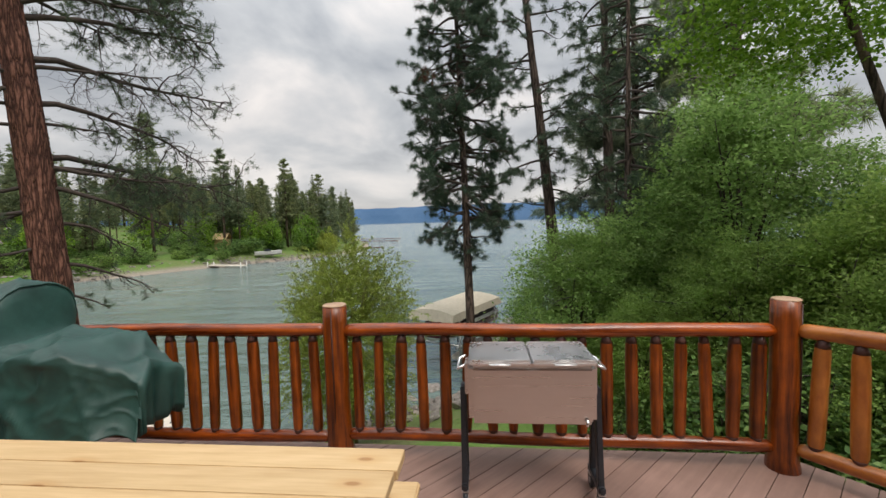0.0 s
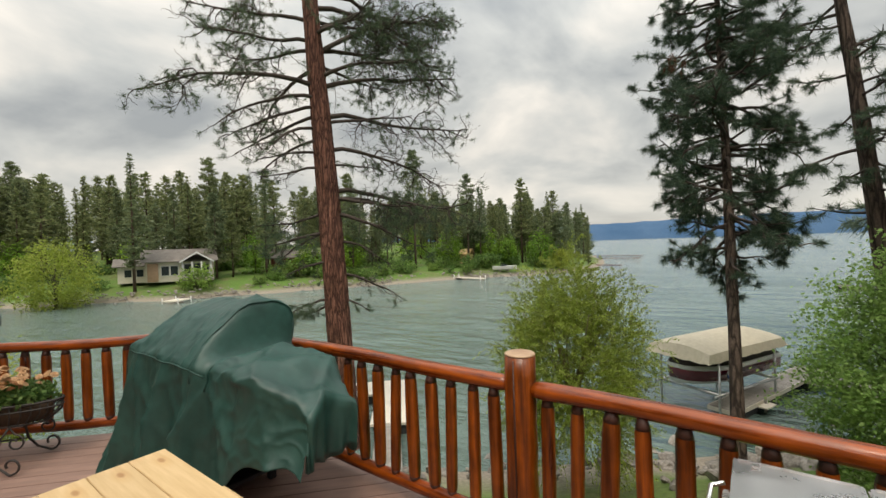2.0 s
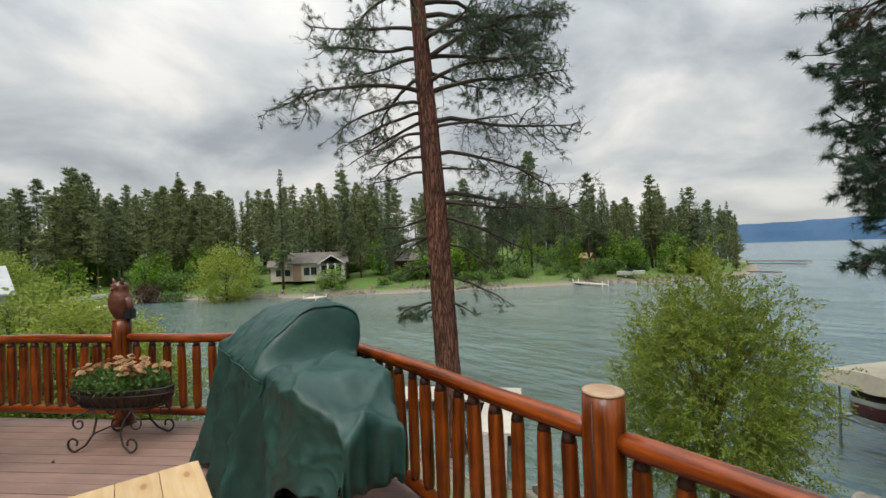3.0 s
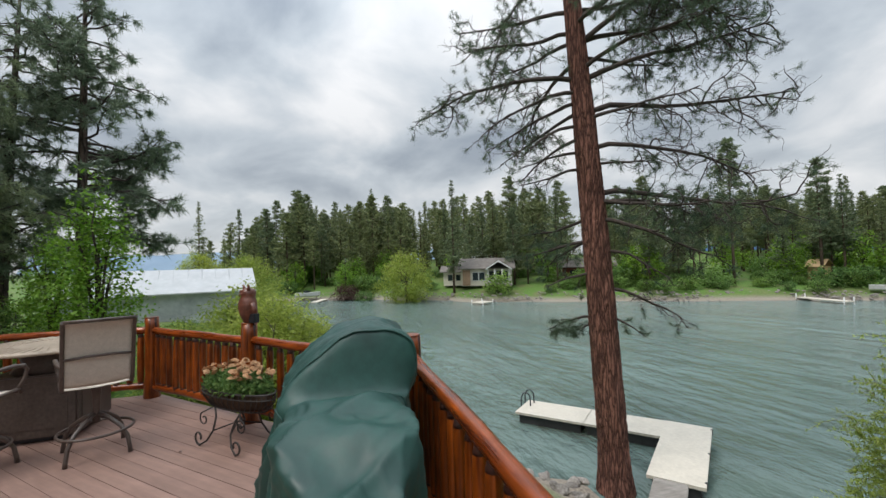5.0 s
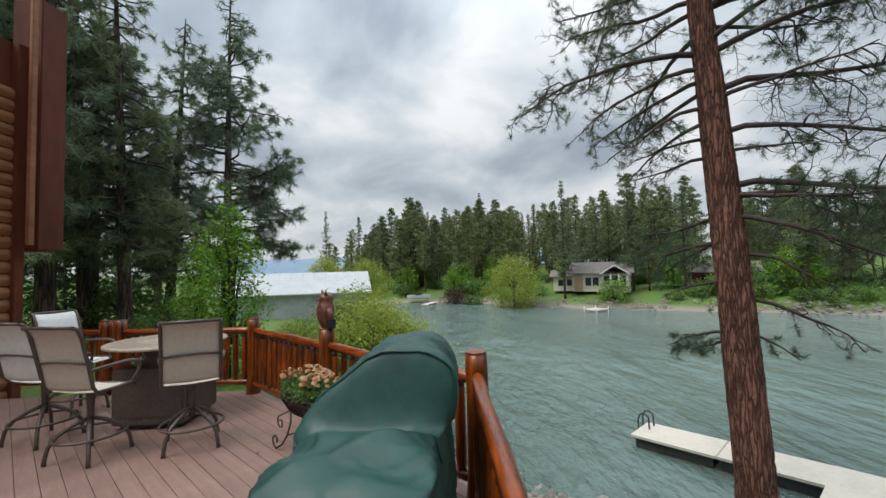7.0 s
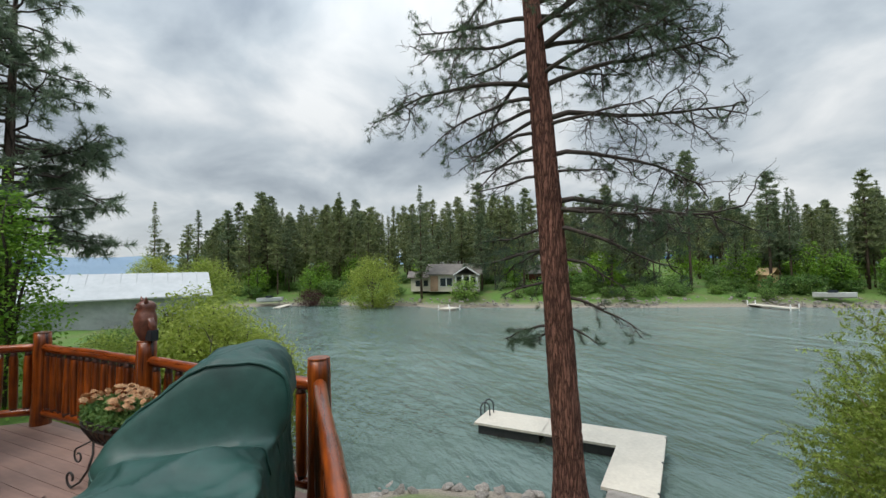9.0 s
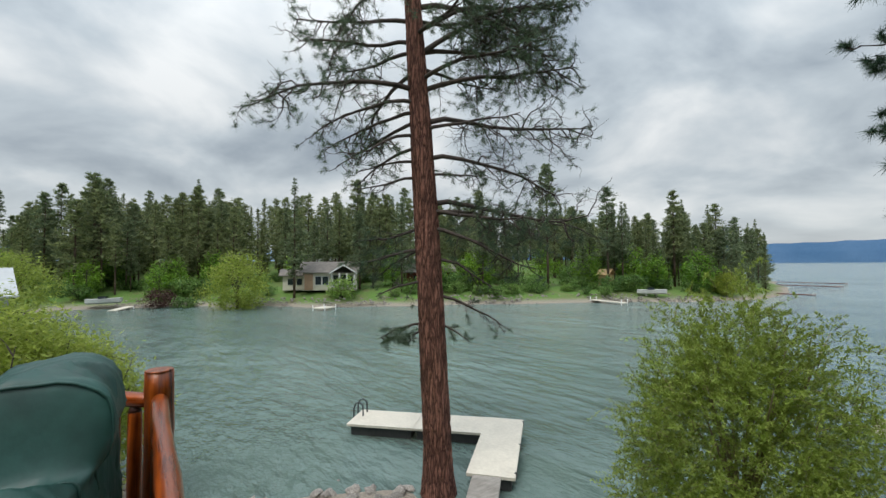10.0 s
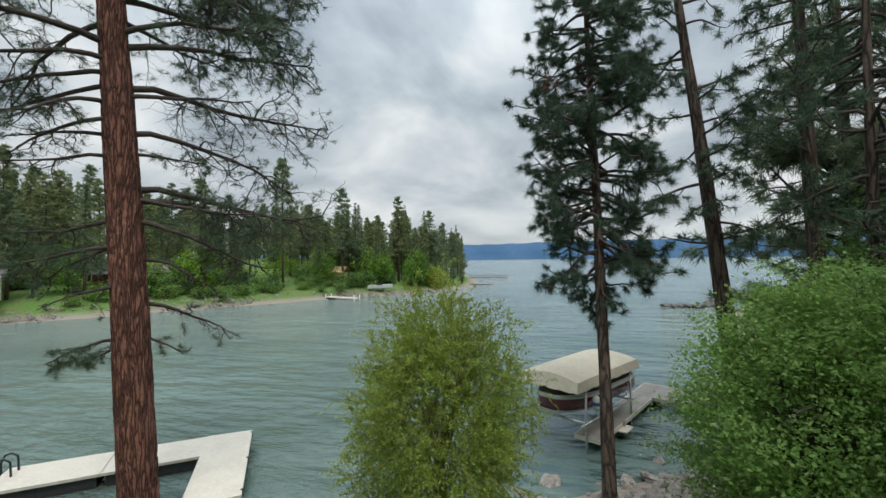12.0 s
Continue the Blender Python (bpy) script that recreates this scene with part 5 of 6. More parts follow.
def grill_cover():
    """A covered barbecue: one draped sheet over a domed hood and a side shelf, with folds and an uneven hem."""
    th = empty("covered_grill", Matrix.Translation((-2.98, 2.46, 0)) @ Matrix.Rotation(radians(-3.5), 4, "Z"), "barbecue grill under a faded dark green canvas cover", "grill")
    nx, na = 150, 96
    v, f = [], []
    for i in range(nx + 1):
        s = i / nx
        x = -0.8 + 2.07 * s
        # height and half depth of what lies under the sheet
        hood = 1.0 / (1 + math.exp(-(x + 0.62) * 17)) * 1.0 / (1 + math.exp((x - 0.37) * 62))
        wing = 1.0 / (1 + math.exp(-(x - 0.4) * 20))
        tail = float(step(np.float64(x), 0.92, 1.27))
        end = max(0, (-0.69 - x) / 0.12)
        left = min(1.0, max(0.0, (-0.4 - x) / 0.4))
        top = 0.985 + 0.345 * hood + 0.035 * wing - 0.15 * tail - 0.14 * end ** 2
        half = 0.35 - 0.05 * wing - 0.15 * tail
        brow = 0.965 - 0.035 * wing - 0.17 * tail - 0.12 * end ** 2
        hem_f = 0.035 + 0.02 * math.sin(x * 9) + 0.5 * float(step(np.float64(x), 0.36, 1.08)) + 0.03 * math.sin(x * 23) * tail
        hem_b = 0.18 + 0.3 * wing
        for k in range(na + 1):
            q = k / na
            if q < 0.36:  # front skirt, from the hem upwards
                u = q / 0.36
                z = hem_f + (brow - hem_f) * u
                yy = -half - 0.1 * (1 - u) ** 1.3 * (1 - 0.3 * wing)
                ridge_a = 1 - abs(math.sin(x * 4.6 + 0.9 * math.sin(x * 3.1) + (1 - u) * 0.5 + 0.4))
                ridge_b = 1 - abs(math.sin(x * 8.3 - (1 - u) * 0.9 + 1.1))
                yy -= (0.15 * ridge_a ** 2.2 + 0.085 * ridge_b ** 2.6 - 0.06) * (1 - u) ** 0.55 * (1 - 0.55 * wing)
                # slack creases that fan out from the seam's end
                fan = math.atan2(brow - z, abs(x - 0.47) + 0.03) * (1 if x > 0.47 else -1)
                near = math.exp(-((x - 0.47) / 0.42) ** 2)
                yy -= 0.055 * near * (1 - abs(math.sin(fan * 3.3 + 0.5))) ** 2 * math.sin(math.pi * min(1, u * 1.02))
                yy -= 0.035 * (1 - abs(math.sin((x + 0.6 * u) * 6.1))) ** 3 * math.sin(math.pi * u) * hood
                xx = x + 0.05 * (1 - u) * tail - 0.06 * (1 - u) * left
            elif q < 0.8:  # over the top, front to back
                u = (q - 0.36) / 0.44
                a = math.pi * u
                dome = math.sin(a) ** (1.0 + 0.2 * hood - 0.42 * wing)
                z = brow + (top - brow) * dome
                z += wing * (0.045 * (1 - abs(math.sin(u * 4 + x * 6))) ** 2 - 0.05 * max(0.0, x - 0.55) + 0.018 * math.sin(x * 19 - u * 7)) * math.sin(a)
                z -= 0.03 * math.exp(-((x + 0.2) / 0.28) ** 2) * math.sin(a) ** 2 * hood
                z += 0.034 * (1 - abs(math.sin(x * 3.4 + u * 5.2))) ** 2.5 * hood * math.sin(a)
                yy = -half * math.cos(a) + 0.2 * hood * math.sin(a) + 0.012 * math.sin(x * 13 + u * 4)
                xx = x + 0.03 * math.sin(u * 8) * tail
            else:  # back skirt
                u = 1 - (q - 0.8) / 0.2
                z = hem_b + (brow - hem_b) * u
                yy = half + 0.03 * (1 - u) + 0.02 * math.sin(x * 15) * (1 - u)
                xx = x
            # pinch at the seam between hood and shelf, and sag at its end
            pinch = math.exp(-((x - 0.46) / 0.05) ** 2) * math.exp(-((z - 0.95) / 0.16) ** 2)
            yy += 0.03 * pinch if yy < 0 else 0
            z -= 0.03 * pinch
            c = Vector((xx * 3.1, yy * 3.1, z * 3.1))
            edge = max(0.0, 1 - abs(noise.noise(c * 1.3)) * 3.2)
            crumple = edge ** 2.2 * 0.012 + max(0.0, 1 - abs(noise.noise(c * 2.9)) * 3.5) ** 2 * 0.008 + 0.006 * noise.noise(c * 2.1)
            yy += crumple * (-1 if yy < 0 else 1)
            z += crumple * 0.7 if q > 0.34 and q < 0.82 else 0.0
            v.append((xx, yy, z))
    w = na + 1
    for i in range(nx):
        for k in range(na):
            f.append((i * w + k, (i + 1) * w + k, (i + 1) * w + k + 1, i * w + k + 1))
    # ends of the sheet hang down
    for i, sx in ((0, -1), (nx, 1)):
        ring = [i * w + k for k in range(int(na * 0.16), int(na * 0.95))]
        base = len(v)
        rows = 8
        for r in range(1, rows + 1):
            for n_, idx in enumerate(ring):
                x, y, z = v[idx]
                low = 0.05 if sx < 0 else 0.5 + 0.02 * math.sin(n_ * 0.25)
                t = r / rows
                out = sx * (0.02 + (0.07 if sx < 0 else -0.03) * t + 0.018 * math.sin(n_ * 0.55) * t)
                yy = y * (1 - 0.04 * t)
                v.append((x + out, yy, z + (min(low, z) - z) * t))
        m = len(ring)
        prev = ring
        for r in range(rows):
            cur = [base + r * m + n_ for n_ in range(m)]
            for n_ in range(m - 1):
                quad = (prev[n_], prev[n_ + 1], cur[n_ + 1], cur[n_])
                f.append(quad if sx < 0 else tuple(reversed(quad)))
            prev = cur
    ob = raw("cover", v, f, M_COVER, th, True)
    mod = ob.modifiers.new("cloth", "SOLIDIFY")
    mod.thickness = 0.004
    # stitched seams: round the hood's end and along its front
    def seam_at(x):
        row = round((x + 0.8) / 2.07 * nx)
        return [Vector(v[row * w + k]) + Vector((0.004, 0, 0.003)) for k in range(int(na * 0.33), int(na * 0.84), 2)]
    tube("hood_seam", seam_at(0.335), 0.007, M_COVER, ob, 6)
    tube("shelf_seam", seam_at(0.455), 0.006, M_COVER, ob, 6)
    brow_row = [Vector(v[round(nx * (0.04 + 0.56 * k / 40)) * w + int(na * 0.36)]) + Vector((0, -0.002, 0.001)) for k in range(41)]
    tube("front_seam", brow_row, 0.005, M_COVER, ob, 6)
    for x in (-0.62, 0.3):
        for y in (-0.2, 0.2):
            bm = bmesh.new()
            box(bm, (0.05, 0.05, 0.6), Matrix.Translation((x, y, 0.302)), 0.004)
            part("cart_leg", bm, M_BLACK, th)
    bm = bmesh.new()
    box(bm, (1.1, 0.46, 0.03), Matrix.Translation((-0.16, 0, 0.12)), 0.004)
    part("cart_shelf", bm, M_BLACK, th)


grill_cover()


def cooler():
    th = empty("party_cooler", Matrix.Translation((0.51, 2.42, 0)) @ Matrix.Rotation(radians(-3.0), 4, "Z"), "stainless steel rolling party cooler on black legs", "cooler")
    bm = bmesh.new()
    box(bm, (0.70, 0.36, 0.34), Matrix.Translation((0, 0, 0.685)), 0.028)
    part("body", bm, M_STEEL, th)
    for sx in (-1, 1):
        bm = bmesh.new()
        box(bm, (0.345, 0.385, 0.022), Matrix.Translation((sx * 0.176, 0, 0.868)), 0.009)
        lid = part("lid", bm, M_LID, th, "shiny hinged steel lid half")
        for y in (-0.178, 0.178):
            bm = bmesh.new()
            box(bm, (0.32, 0.012, 0.008), Matrix.Translation((sx * 0.176, y * 0.97, 0.882)), 0.003)
            part("lid_rim", bm, M_LID, lid)
        for x in (0.012, 0.34):
            bm = bmesh.new()
            box(bm, (0.012, 0.345, 0.008), Matrix.Translation((sx * x, 0, 0.882)), 0.003)
            part("lid_rim", bm, M_LID, lid)
        tube("lid_pull", [(sx * 0.12, -0.196, 0.868), (sx * 0.12, -0.212, 0.868), (sx * 0.23, -0.212, 0.868), (sx * 0.23, -0.196, 0.868)], 0.006, M_LID, lid, 8)
        bm = bmesh.new()
        box(bm, (0.03, 0.02, 0.012), Matrix.Translation((sx * 0.28, 0.14, 0.884)), 0.003)
        part("hinge", bm, M_LID, lid)
        # end bracket and side handle
        bm = bmesh.new()
        box(bm, (0.02, 0.12, 0.18), Matrix.Translation((sx * 0.363, -0.02, 0.74)), 0.004)
        part("side_bracket", bm, M_STEEL, th)
        tube("side_handle", [(sx * 0.37, -0.1, 0.83), (sx * 0.41, -0.1, 0.81), (sx * 0.41, 0.08, 0.81), (sx * 0.37, 0.08, 0.83)], 0.008, M_LID, th, 8)
        for sy in (-1, 1):
            bm = bmesh.new()
            box(bm, (0.035, 0.045, 0.6), Matrix.Translation((sx * 0.385 , sy * 0.06, 0.38)) @ Matrix.Rotation(sy * radians(7), 4, "X"), 0.006)
            part("leg", bm, M_BLACK, th)
        bm = bmesh.new()
        box(bm, (0.038, 0.27, 0.045), Matrix.Translation((sx * 0.385, 0, 0.115)), 0.008)
        part("foot_bar", bm, M_BLACK, th)
        for sy in (-1, 1):
            caster = tube("caster_wheel", [(sx * 0.385 - 0.014, sy * 0.1, 0.042), (sx * 0.385 + 0.014, sy * 0.1, 0.042)], 0.042, M_BLACK, th, 18)
            tube("caster_hub", [(sx * 0.385 - 0.016, sy * 0.1, 0.042), (sx * 0.385 + 0.016, sy * 0.1, 0.042)], 0.018, M_ALU, caster, 12)
            bm = bmesh.new()
            box(bm, (0.04, 0.05, 0.02), Matrix.Translation((sx * 0.385, sy * 0.1, 0.09)), 0.004)
            part("caster_fork", bm, M_ALU, caster)
    tube("drain_valve", [(0.29, -0.18, 0.555), (0.29, -0.205, 0.55), (0.285, -0.21, 0.53)], [0.012, 0.01, 0.006], M_LID, th, 10)


cooler()


def planter():
    """A wrought-iron flower stand with scrolled feet, a basket and orange mums."""
    ang = radians(44)
    th = empty("flower_planter", Matrix.Translation((-4.83, 1.58, 0)) @ Matrix.Rotation(ang, 4, "Z"), "wrought-iron basket planter with scrolled feet", "planter")
    rim = [(0.5 * math.cos(a), 0.17 * math.sin(a), 0.52) for a in [2 * math.pi * i / 40 for i in range(41)]]
    low = [(0.4 * math.cos(a), 0.12 * math.sin(a), 0.35) for a in [2 * math.pi * i / 40 for i in range(41)]]
    tube("basket_rim", rim, 0.011, M_IRON, th, 6)
    tube("basket_rim", [(x, y, z - 0.05) for x, y, z in rim], 0.007, M_IRON, th, 6)
    tube("basket_base", low, 0.009, M_IRON, th, 6)
    for i in range(40):
        a = 2 * math.pi * i / 40
        tube("basket_bar", [(0.5 * math.cos(a), 0.17 * math.sin(a), 0.52), (0.49 * math.cos(a), 0.165 * math.sin(a), 0.43), (0.4 * math.cos(a), 0.12 * math.sin(a), 0.35)], 0.005, M_IRON, th, 5)
    v, f = [], []
    tube_data(v, f, [(0, 0, 0.36), (0, 0, 0.44), (0, 0, 0.505)], [1, 1.1, 1.2], 28, True)
    raw("liner", [(x * 0.385, y * 0.122, z) for x, y, z in v], f, surf("coir_liner", (0.05, 0.03, 0.018), (0.1, 0.062, 0.035), 30, 0.95, 0.5), th, True)
    for sx in (-1, 1):
        for sy in (-1, 1):
            pts = [(sx * 0.2, sy * 0.1, 0.36), (sx * 0.14, sy * 0.13, 0.26), (sx * 0.13, sy * 0.17, 0.15), (sx * 0.18, sy * 0.2, 0.06), (sx * 0.26, sy * 0.22, 0.012)]
            for k in range(11):
                a = -math.pi / 2 + k * 0.52
                r = 0.07 * (1 - k * 0.06)
                pts.append((sx * (0.27 + r * math.cos(a)), sy * 0.22, 0.082 + r * math.sin(a)))
            tube("scroll_foot", pts, 0.009, M_IRON, th, 6)
            pts = []
            for k in range(14):
                a = math.pi / 2 - k * 0.55
                r = 0.07 * (1 - k * 0.055)
                pts.append((sx * (0.27 + r * math.cos(a)), sy * 0.17, 0.24 + r * math.sin(a)))
            tube("scroll", [(sx * 0.2, sy * 0.12, 0.35)] + pts, 0.007, M_IRON, th, 6)
    tube("cross_bar", [(-0.13, -0.17, 0.15), (0, 0, 0.2), (0.13, 0.17, 0.15)], 0.007, M_IRON, th, 6)
    tube("cross_bar", [(-0.13, 0.17, 0.15), (0, 0, 0.2), (0.13, -0.17, 0.15)], 0.007, M_IRON, th, 6)
    # flowers
    fl = empty("chrysanthemum", Matrix.Translation((-4.83, 1.58, 0.505)) @ Matrix.Rotation(ang, 4, "Z"), "bushy chrysanthemums with peach-orange blooms in the planter", "flowers")
    g = np.random.default_rng(9)
    n = 2600
    a, r = g.uniform(0, 2 * np.pi, n), np.sqrt(g.uniform(0, 1, n))
    pos = np.stack([np.cos(a) * r * 0.46, np.sin(a) * r * 0.19, g.uniform(0.0, 1, n) * (0.19 - 0.08 * r * r)], 1)
    d = g.normal(0, 1, (n, 3)) + np.array([0, 0, 0.4])
    d /= np.linalg.norm(d, axis=1)[:, None]
    s = np.cross(d, g.normal(0, 1, (n, 3)))
    s /= np.linalg.norm(s, axis=1)[:, None]
    quad = np.stack([pos, pos + d * 0.022 + s * 0.012, pos + d * 0.045, pos + d * 0.022 - s * 0.012], 1).reshape(-1, 3)
    raw("foliage", quad.tolist(), np.arange(4 * n).reshape(-1, 4).tolist(), M_LEAFD, fl)
    mb = surf("peach_petals", (0.62, 0.3, 0.13), (0.85, 0.55, 0.3), 40, 0.7, 0.2, rnd=0.3)
    proto = None
    rng = random.Random(4)
    for i in range(74):
        a, r = rng.uniform(0, 6.283), math.sqrt(rng.random())
        at = (math.cos(a) * r * 0.45, math.sin(a) * r * 0.19, 0.22 - 0.1 * r * r + rng.uniform(0.0, 0.07))
        if proto is None:
            v, f = [], []
            for ring, (rad, up, count) in enumerate(((0.03, 0.0, 14), (0.022, 0.009, 11), (0.012, 0.015, 7))):
                for k in range(count):
                    b = 2 * math.pi * k / count + ring
                    c, s_ = math.cos(b), math.sin(b)
                    o = len(v)
                    v += [(0, 0, up - 0.006), (c * rad * 0.6 - s_ * rad * 0.2, s_ * rad * 0.6 + c * rad * 0.2, up + 0.004), (c * rad, s_ * rad, up), (c * rad * 0.6 + s_ * rad * 0.2, s_ * rad * 0.6 - c * rad * 0.2, up + 0.004)]
                    f.append((o, o + 1, o + 2, o + 3))
            ob = raw("bloom", v, f, mb, fl)
            proto = ob.data
        else:
            ob = new("bloom", proto)
            ob.parent = fl
        k = rng.uniform(0.9, 1.35)
        ob.matrix_basis = Matrix.LocRotScale(at, Euler((rng.gauss(0, 0.35), rng.gauss(0, 0.35), rng.uniform(0, 6))), (k, k, k))


planter()


def owl():
    """A carved wooden owl on its post: body, brow, ear tufts and feet in one mesh."""
    v, f = [], []
    zs = [0.0, 0.03, 0.09, 0.16, 0.22, 0.26, 0.285, 0.31, 0.34, 0.37, 0.385]
    rs = [0.045, 0.062, 0.085, 0.1, 0.098, 0.085, 0.074, 0.08, 0.082, 0.06, 0.02]
    tube_data(v, f, [(0.012 * math.sin(z * 9), 0, z) for z in zs], rs, 18, True)
    for sy in (-1, 1):
        tube_data(v, f, [(0.02, sy * 0.045, 0.35), (0.025, sy * 0.062, 0.395), (0.03, sy * 0.07, 0.425)], [0.026, 0.015, 0.004], 7)
        tube_data(v, f, [(0.0, sy * 0.085, 0.22), (-0.02, sy * 0.1, 0.13), (-0.06, sy * 0.07, 0.02)], [0.03, 0.035, 0.012], 8)
        tube_data(v, f, arc((0.072, sy * 0.03, 0.335), 0.022, 0, 6.28, 10, "yz"), [0.006] * 11, 5)
    tube_data(v, f, [(0.07, 0, 0.33), (0.1, 0, 0.315), (0.102, 0, 0.295)], [0.014, 0.009, 0.003], 6)
    ob = raw("carved_owl", v, f, surf("red_brown_carving", (0.1, 0.03, 0.018), (0.24, 0.085, 0.05), 18, 0.4, 0.5, coat=0.2), None, True)
    ob.matrix_basis = Matrix.Translation(POST["O"] + Vector((0, 0, 1.085))) @ Matrix.Rotation(radians(-60), 4, "Z")
    tagged(ob, "reddish-brown carved wooden owl on a railing post", "statue")
    bm = bmesh.new()
    box(bm, (0.1, 0.07, 0.1), Matrix.Translation(POST["O"] + Vector((0.075, 0.06, 1.138))) @ Matrix.Rotation(radians(44), 4, "Z"), 0.006)
    tagged(part("post_cap_block", bm, M_BLACK), "small dark block beside the carved owl", "block")


owl()


def patio_chair(cloth, name_label):
    """A swivel bar chair: sling seat and back in a tube frame with arms, on a pedestal with a foot ring and four bent legs. Faces +x."""
    th = empty("patio_chair", Matrix(), name_label, "chair", "chairs round the patio table")
    for sy in (-1, 1):
        y = sy * 0.25
        tube("side_frame", [(0.24, y, 0.62), (0.22, y, 0.655), (0.0, y, 0.645), (-0.17, y, 0.65), (-0.21, y, 0.70), (-0.27, y, 0.95), (-0.33, y, 1.17), (-0.37, y, 1.25), (-0.41, y, 1.27)], 0.017, M_BROWNMETAL, th, 10)
        tube("arm", [(-0.245, y, 0.86), (-0.1, y * 1.1, 0.875), (0.12, y * 1.14, 0.88), (0.22, y * 1.14, 0.865), (0.265, y * 1.12, 0.82), (0.25, y * 1.06, 0.74), (0.2, y, 0.66)], [0.014, 0.017, 0.019, 0.019, 0.016, 0.014, 0.013], M_BROWNMETAL, th, 10)
    tube("top_bar", [(-0.41, -0.25, 1.27), (-0.41, 0.25, 1.27)], 0.016, M_BROWNMETAL, th, 10)
    tube("back_bar", [(-0.275, -0.25, 0.93), (-0.3, -0.1, 0.945), (-0.3, 0.1, 0.945), (-0.275, 0.25, 0.93)], 0.012, M_BROWNMETAL, th, 8)
    tube("seat_bar", [(0.2, -0.25, 0.64), (0.2, 0.25, 0.64)], 0.014, M_BROWNMETAL, th, 8)
    def sling(name, line):
        v, f = [], []
        n = 10
        for i, (x, z) in enumerate(line):
            for k in range(n + 1):
                q = -1 + 2 * k / n
                v.append((x + 0.0, 0.243 * q, z - 0.014 * (1 - q * q)))
        for i in range(len(line) - 1):
            for k in range(n):
                a = i * (n + 1) + k
                f.append((a, a + 1, a + n + 2, a + n + 1))
        ob = raw(name, v, f, cloth, th, True)
        mod = ob.modifiers.new("cloth", "SOLIDIFY")
        mod.thickness = 0.006
    sling("seat", [(0.235, 0.635), (0.215, 0.657), (0.1, 0.652), (-0.05, 0.65), (-0.165, 0.655)])
    sling("backrest", [(-0.19, 0.68), (-0.21, 0.71), (-0.24, 0.84), (-0.27, 0.96), (-0.3, 1.07), (-0.33, 1.18), (-0.37, 1.25), (-0.405, 1.268)])
    tube("pedestal", [(0, 0, 0.28), (0, 0, 0.44), (0, 0, 0.6), (0, 0, 0.63)], [0.032, 0.03, 0.04, 0.1], M_BROWNMETAL, th, 14)
    for i in range(4):
        a = radians(45 + 90 * i)
        c, s = math.cos(a), math.sin(a)
        tube("leg", [(c * 0.02, s * 0.02, 0.36), (c * 0.12, s * 0.12, 0.32), (c * 0.24, s * 0.24, 0.24), (c * 0.3, s * 0.3, 0.15), (c * 0.32, s * 0.32, 0.05), (c * 0.325, s * 0.325, 0.0)], [0.02, 0.02, 0.019, 0.018, 0.018, 0.02], M_BROWNMETAL, th, 10)
    tube("foot_ring", arc((0, 0, 0.215), 0.285, 0, 2 * math.pi, 36, "xy"), 0.013, M_BROWNMETAL, th, 8)
    return th


TBL = V2(-5.93, -0.4)
_c1 = patio_chair(M_SLING, "brown metal swivel chair with a beige sling seat")
_c1.matrix_basis = Matrix.Translation((-4.91, -0.53, 0)) @ Matrix.Rotation(radians(170), 4, "Z")
copy_thing(_c1, Matrix.Translation((-5.09, 0.33, 0)) @ Matrix.Rotation(radians(206), 4, "Z"))
_c2 = patio_chair(M_SLINGW, "brown metal swivel chair with a pale cream back")
_c2.matrix_basis = Matrix.Translation((-5.39, -1.36, 0)) @ Matrix.Rotation(radians(165), 4, "Z")
copy_thing(_c2, Matrix.Translation((-6.3, -1.75, 0)) @ Matrix.Rotation(radians(75), 4, "Z"))


def patio_table():
    th = empty("patio_table", Matrix.Translation(TBL + Vector((0, 0, 0.0))), "round cast patio table with a square brown fire-pit base", "table")
    tube("tabletop", [(0, 0, 0.895), (0, 0, 0.902), (0, 0, 0.925), (0, 0, 0.933)], [0.6, 0.64, 0.64, 0.625], M_TABLETOP, th, 56)
    n, me = 40, None
    for i in range(n):
        if me is None:
            v = []
            for z, k in ((0.9335, 0.0), (0.94, 0.005)):
                for a, r in ((-0.053, 0.3 + k), (-0.053, 0.59 - k), (0.053, 0.59 - k), (0.053, 0.3 + k)):
                    v.append((r * math.cos(a), r * math.sin(a), z))
            ob = raw("top_slat", v, [(4, 5, 6, 7), (0, 1, 5, 4), (1, 2, 6, 5), (2, 3, 7, 6), (3, 0, 4, 7)], M_TABLETOP, th)
            me = ob.data
        else:
            ob = new("top_slat", me)
            ob.parent = th
        ob.matrix_basis = Matrix.Rotation(2 * math.pi * i / n, 4, "Z")
    bm = bmesh.new()
    box(bm, (0.78, 0.78, 0.62), Matrix.Translation((0, 0, 0.36)), 0.015)
    base = part("base_box", bm, M_BROWNMETAL, th, "dark brown metal base box")
    for a in range(4):
        bm = bmesh.new()
        box(bm, (0.62, 0.008, 0.46), Matrix.Rotation(a * math.pi / 2, 4, "Z") @ Matrix.Translation((0, -0.393, 0.37)), 0.003)
        part("base_panel", bm, M_BROWNMETAL, base)
    bm = bmesh.new()
    box(bm, (0.66, 0.66, 0.05), Matrix.Translation((0, 0, 0.027)), 0.005)
    part("plinth", bm, M_BLACK, th)
    tube("neck", [(0, 0, 0.66), (0, 0, 0.76), (0, 0, 0.9)], [0.34, 0.24, 0.3], M_BROWNMETAL, th, 20)


patio_table()


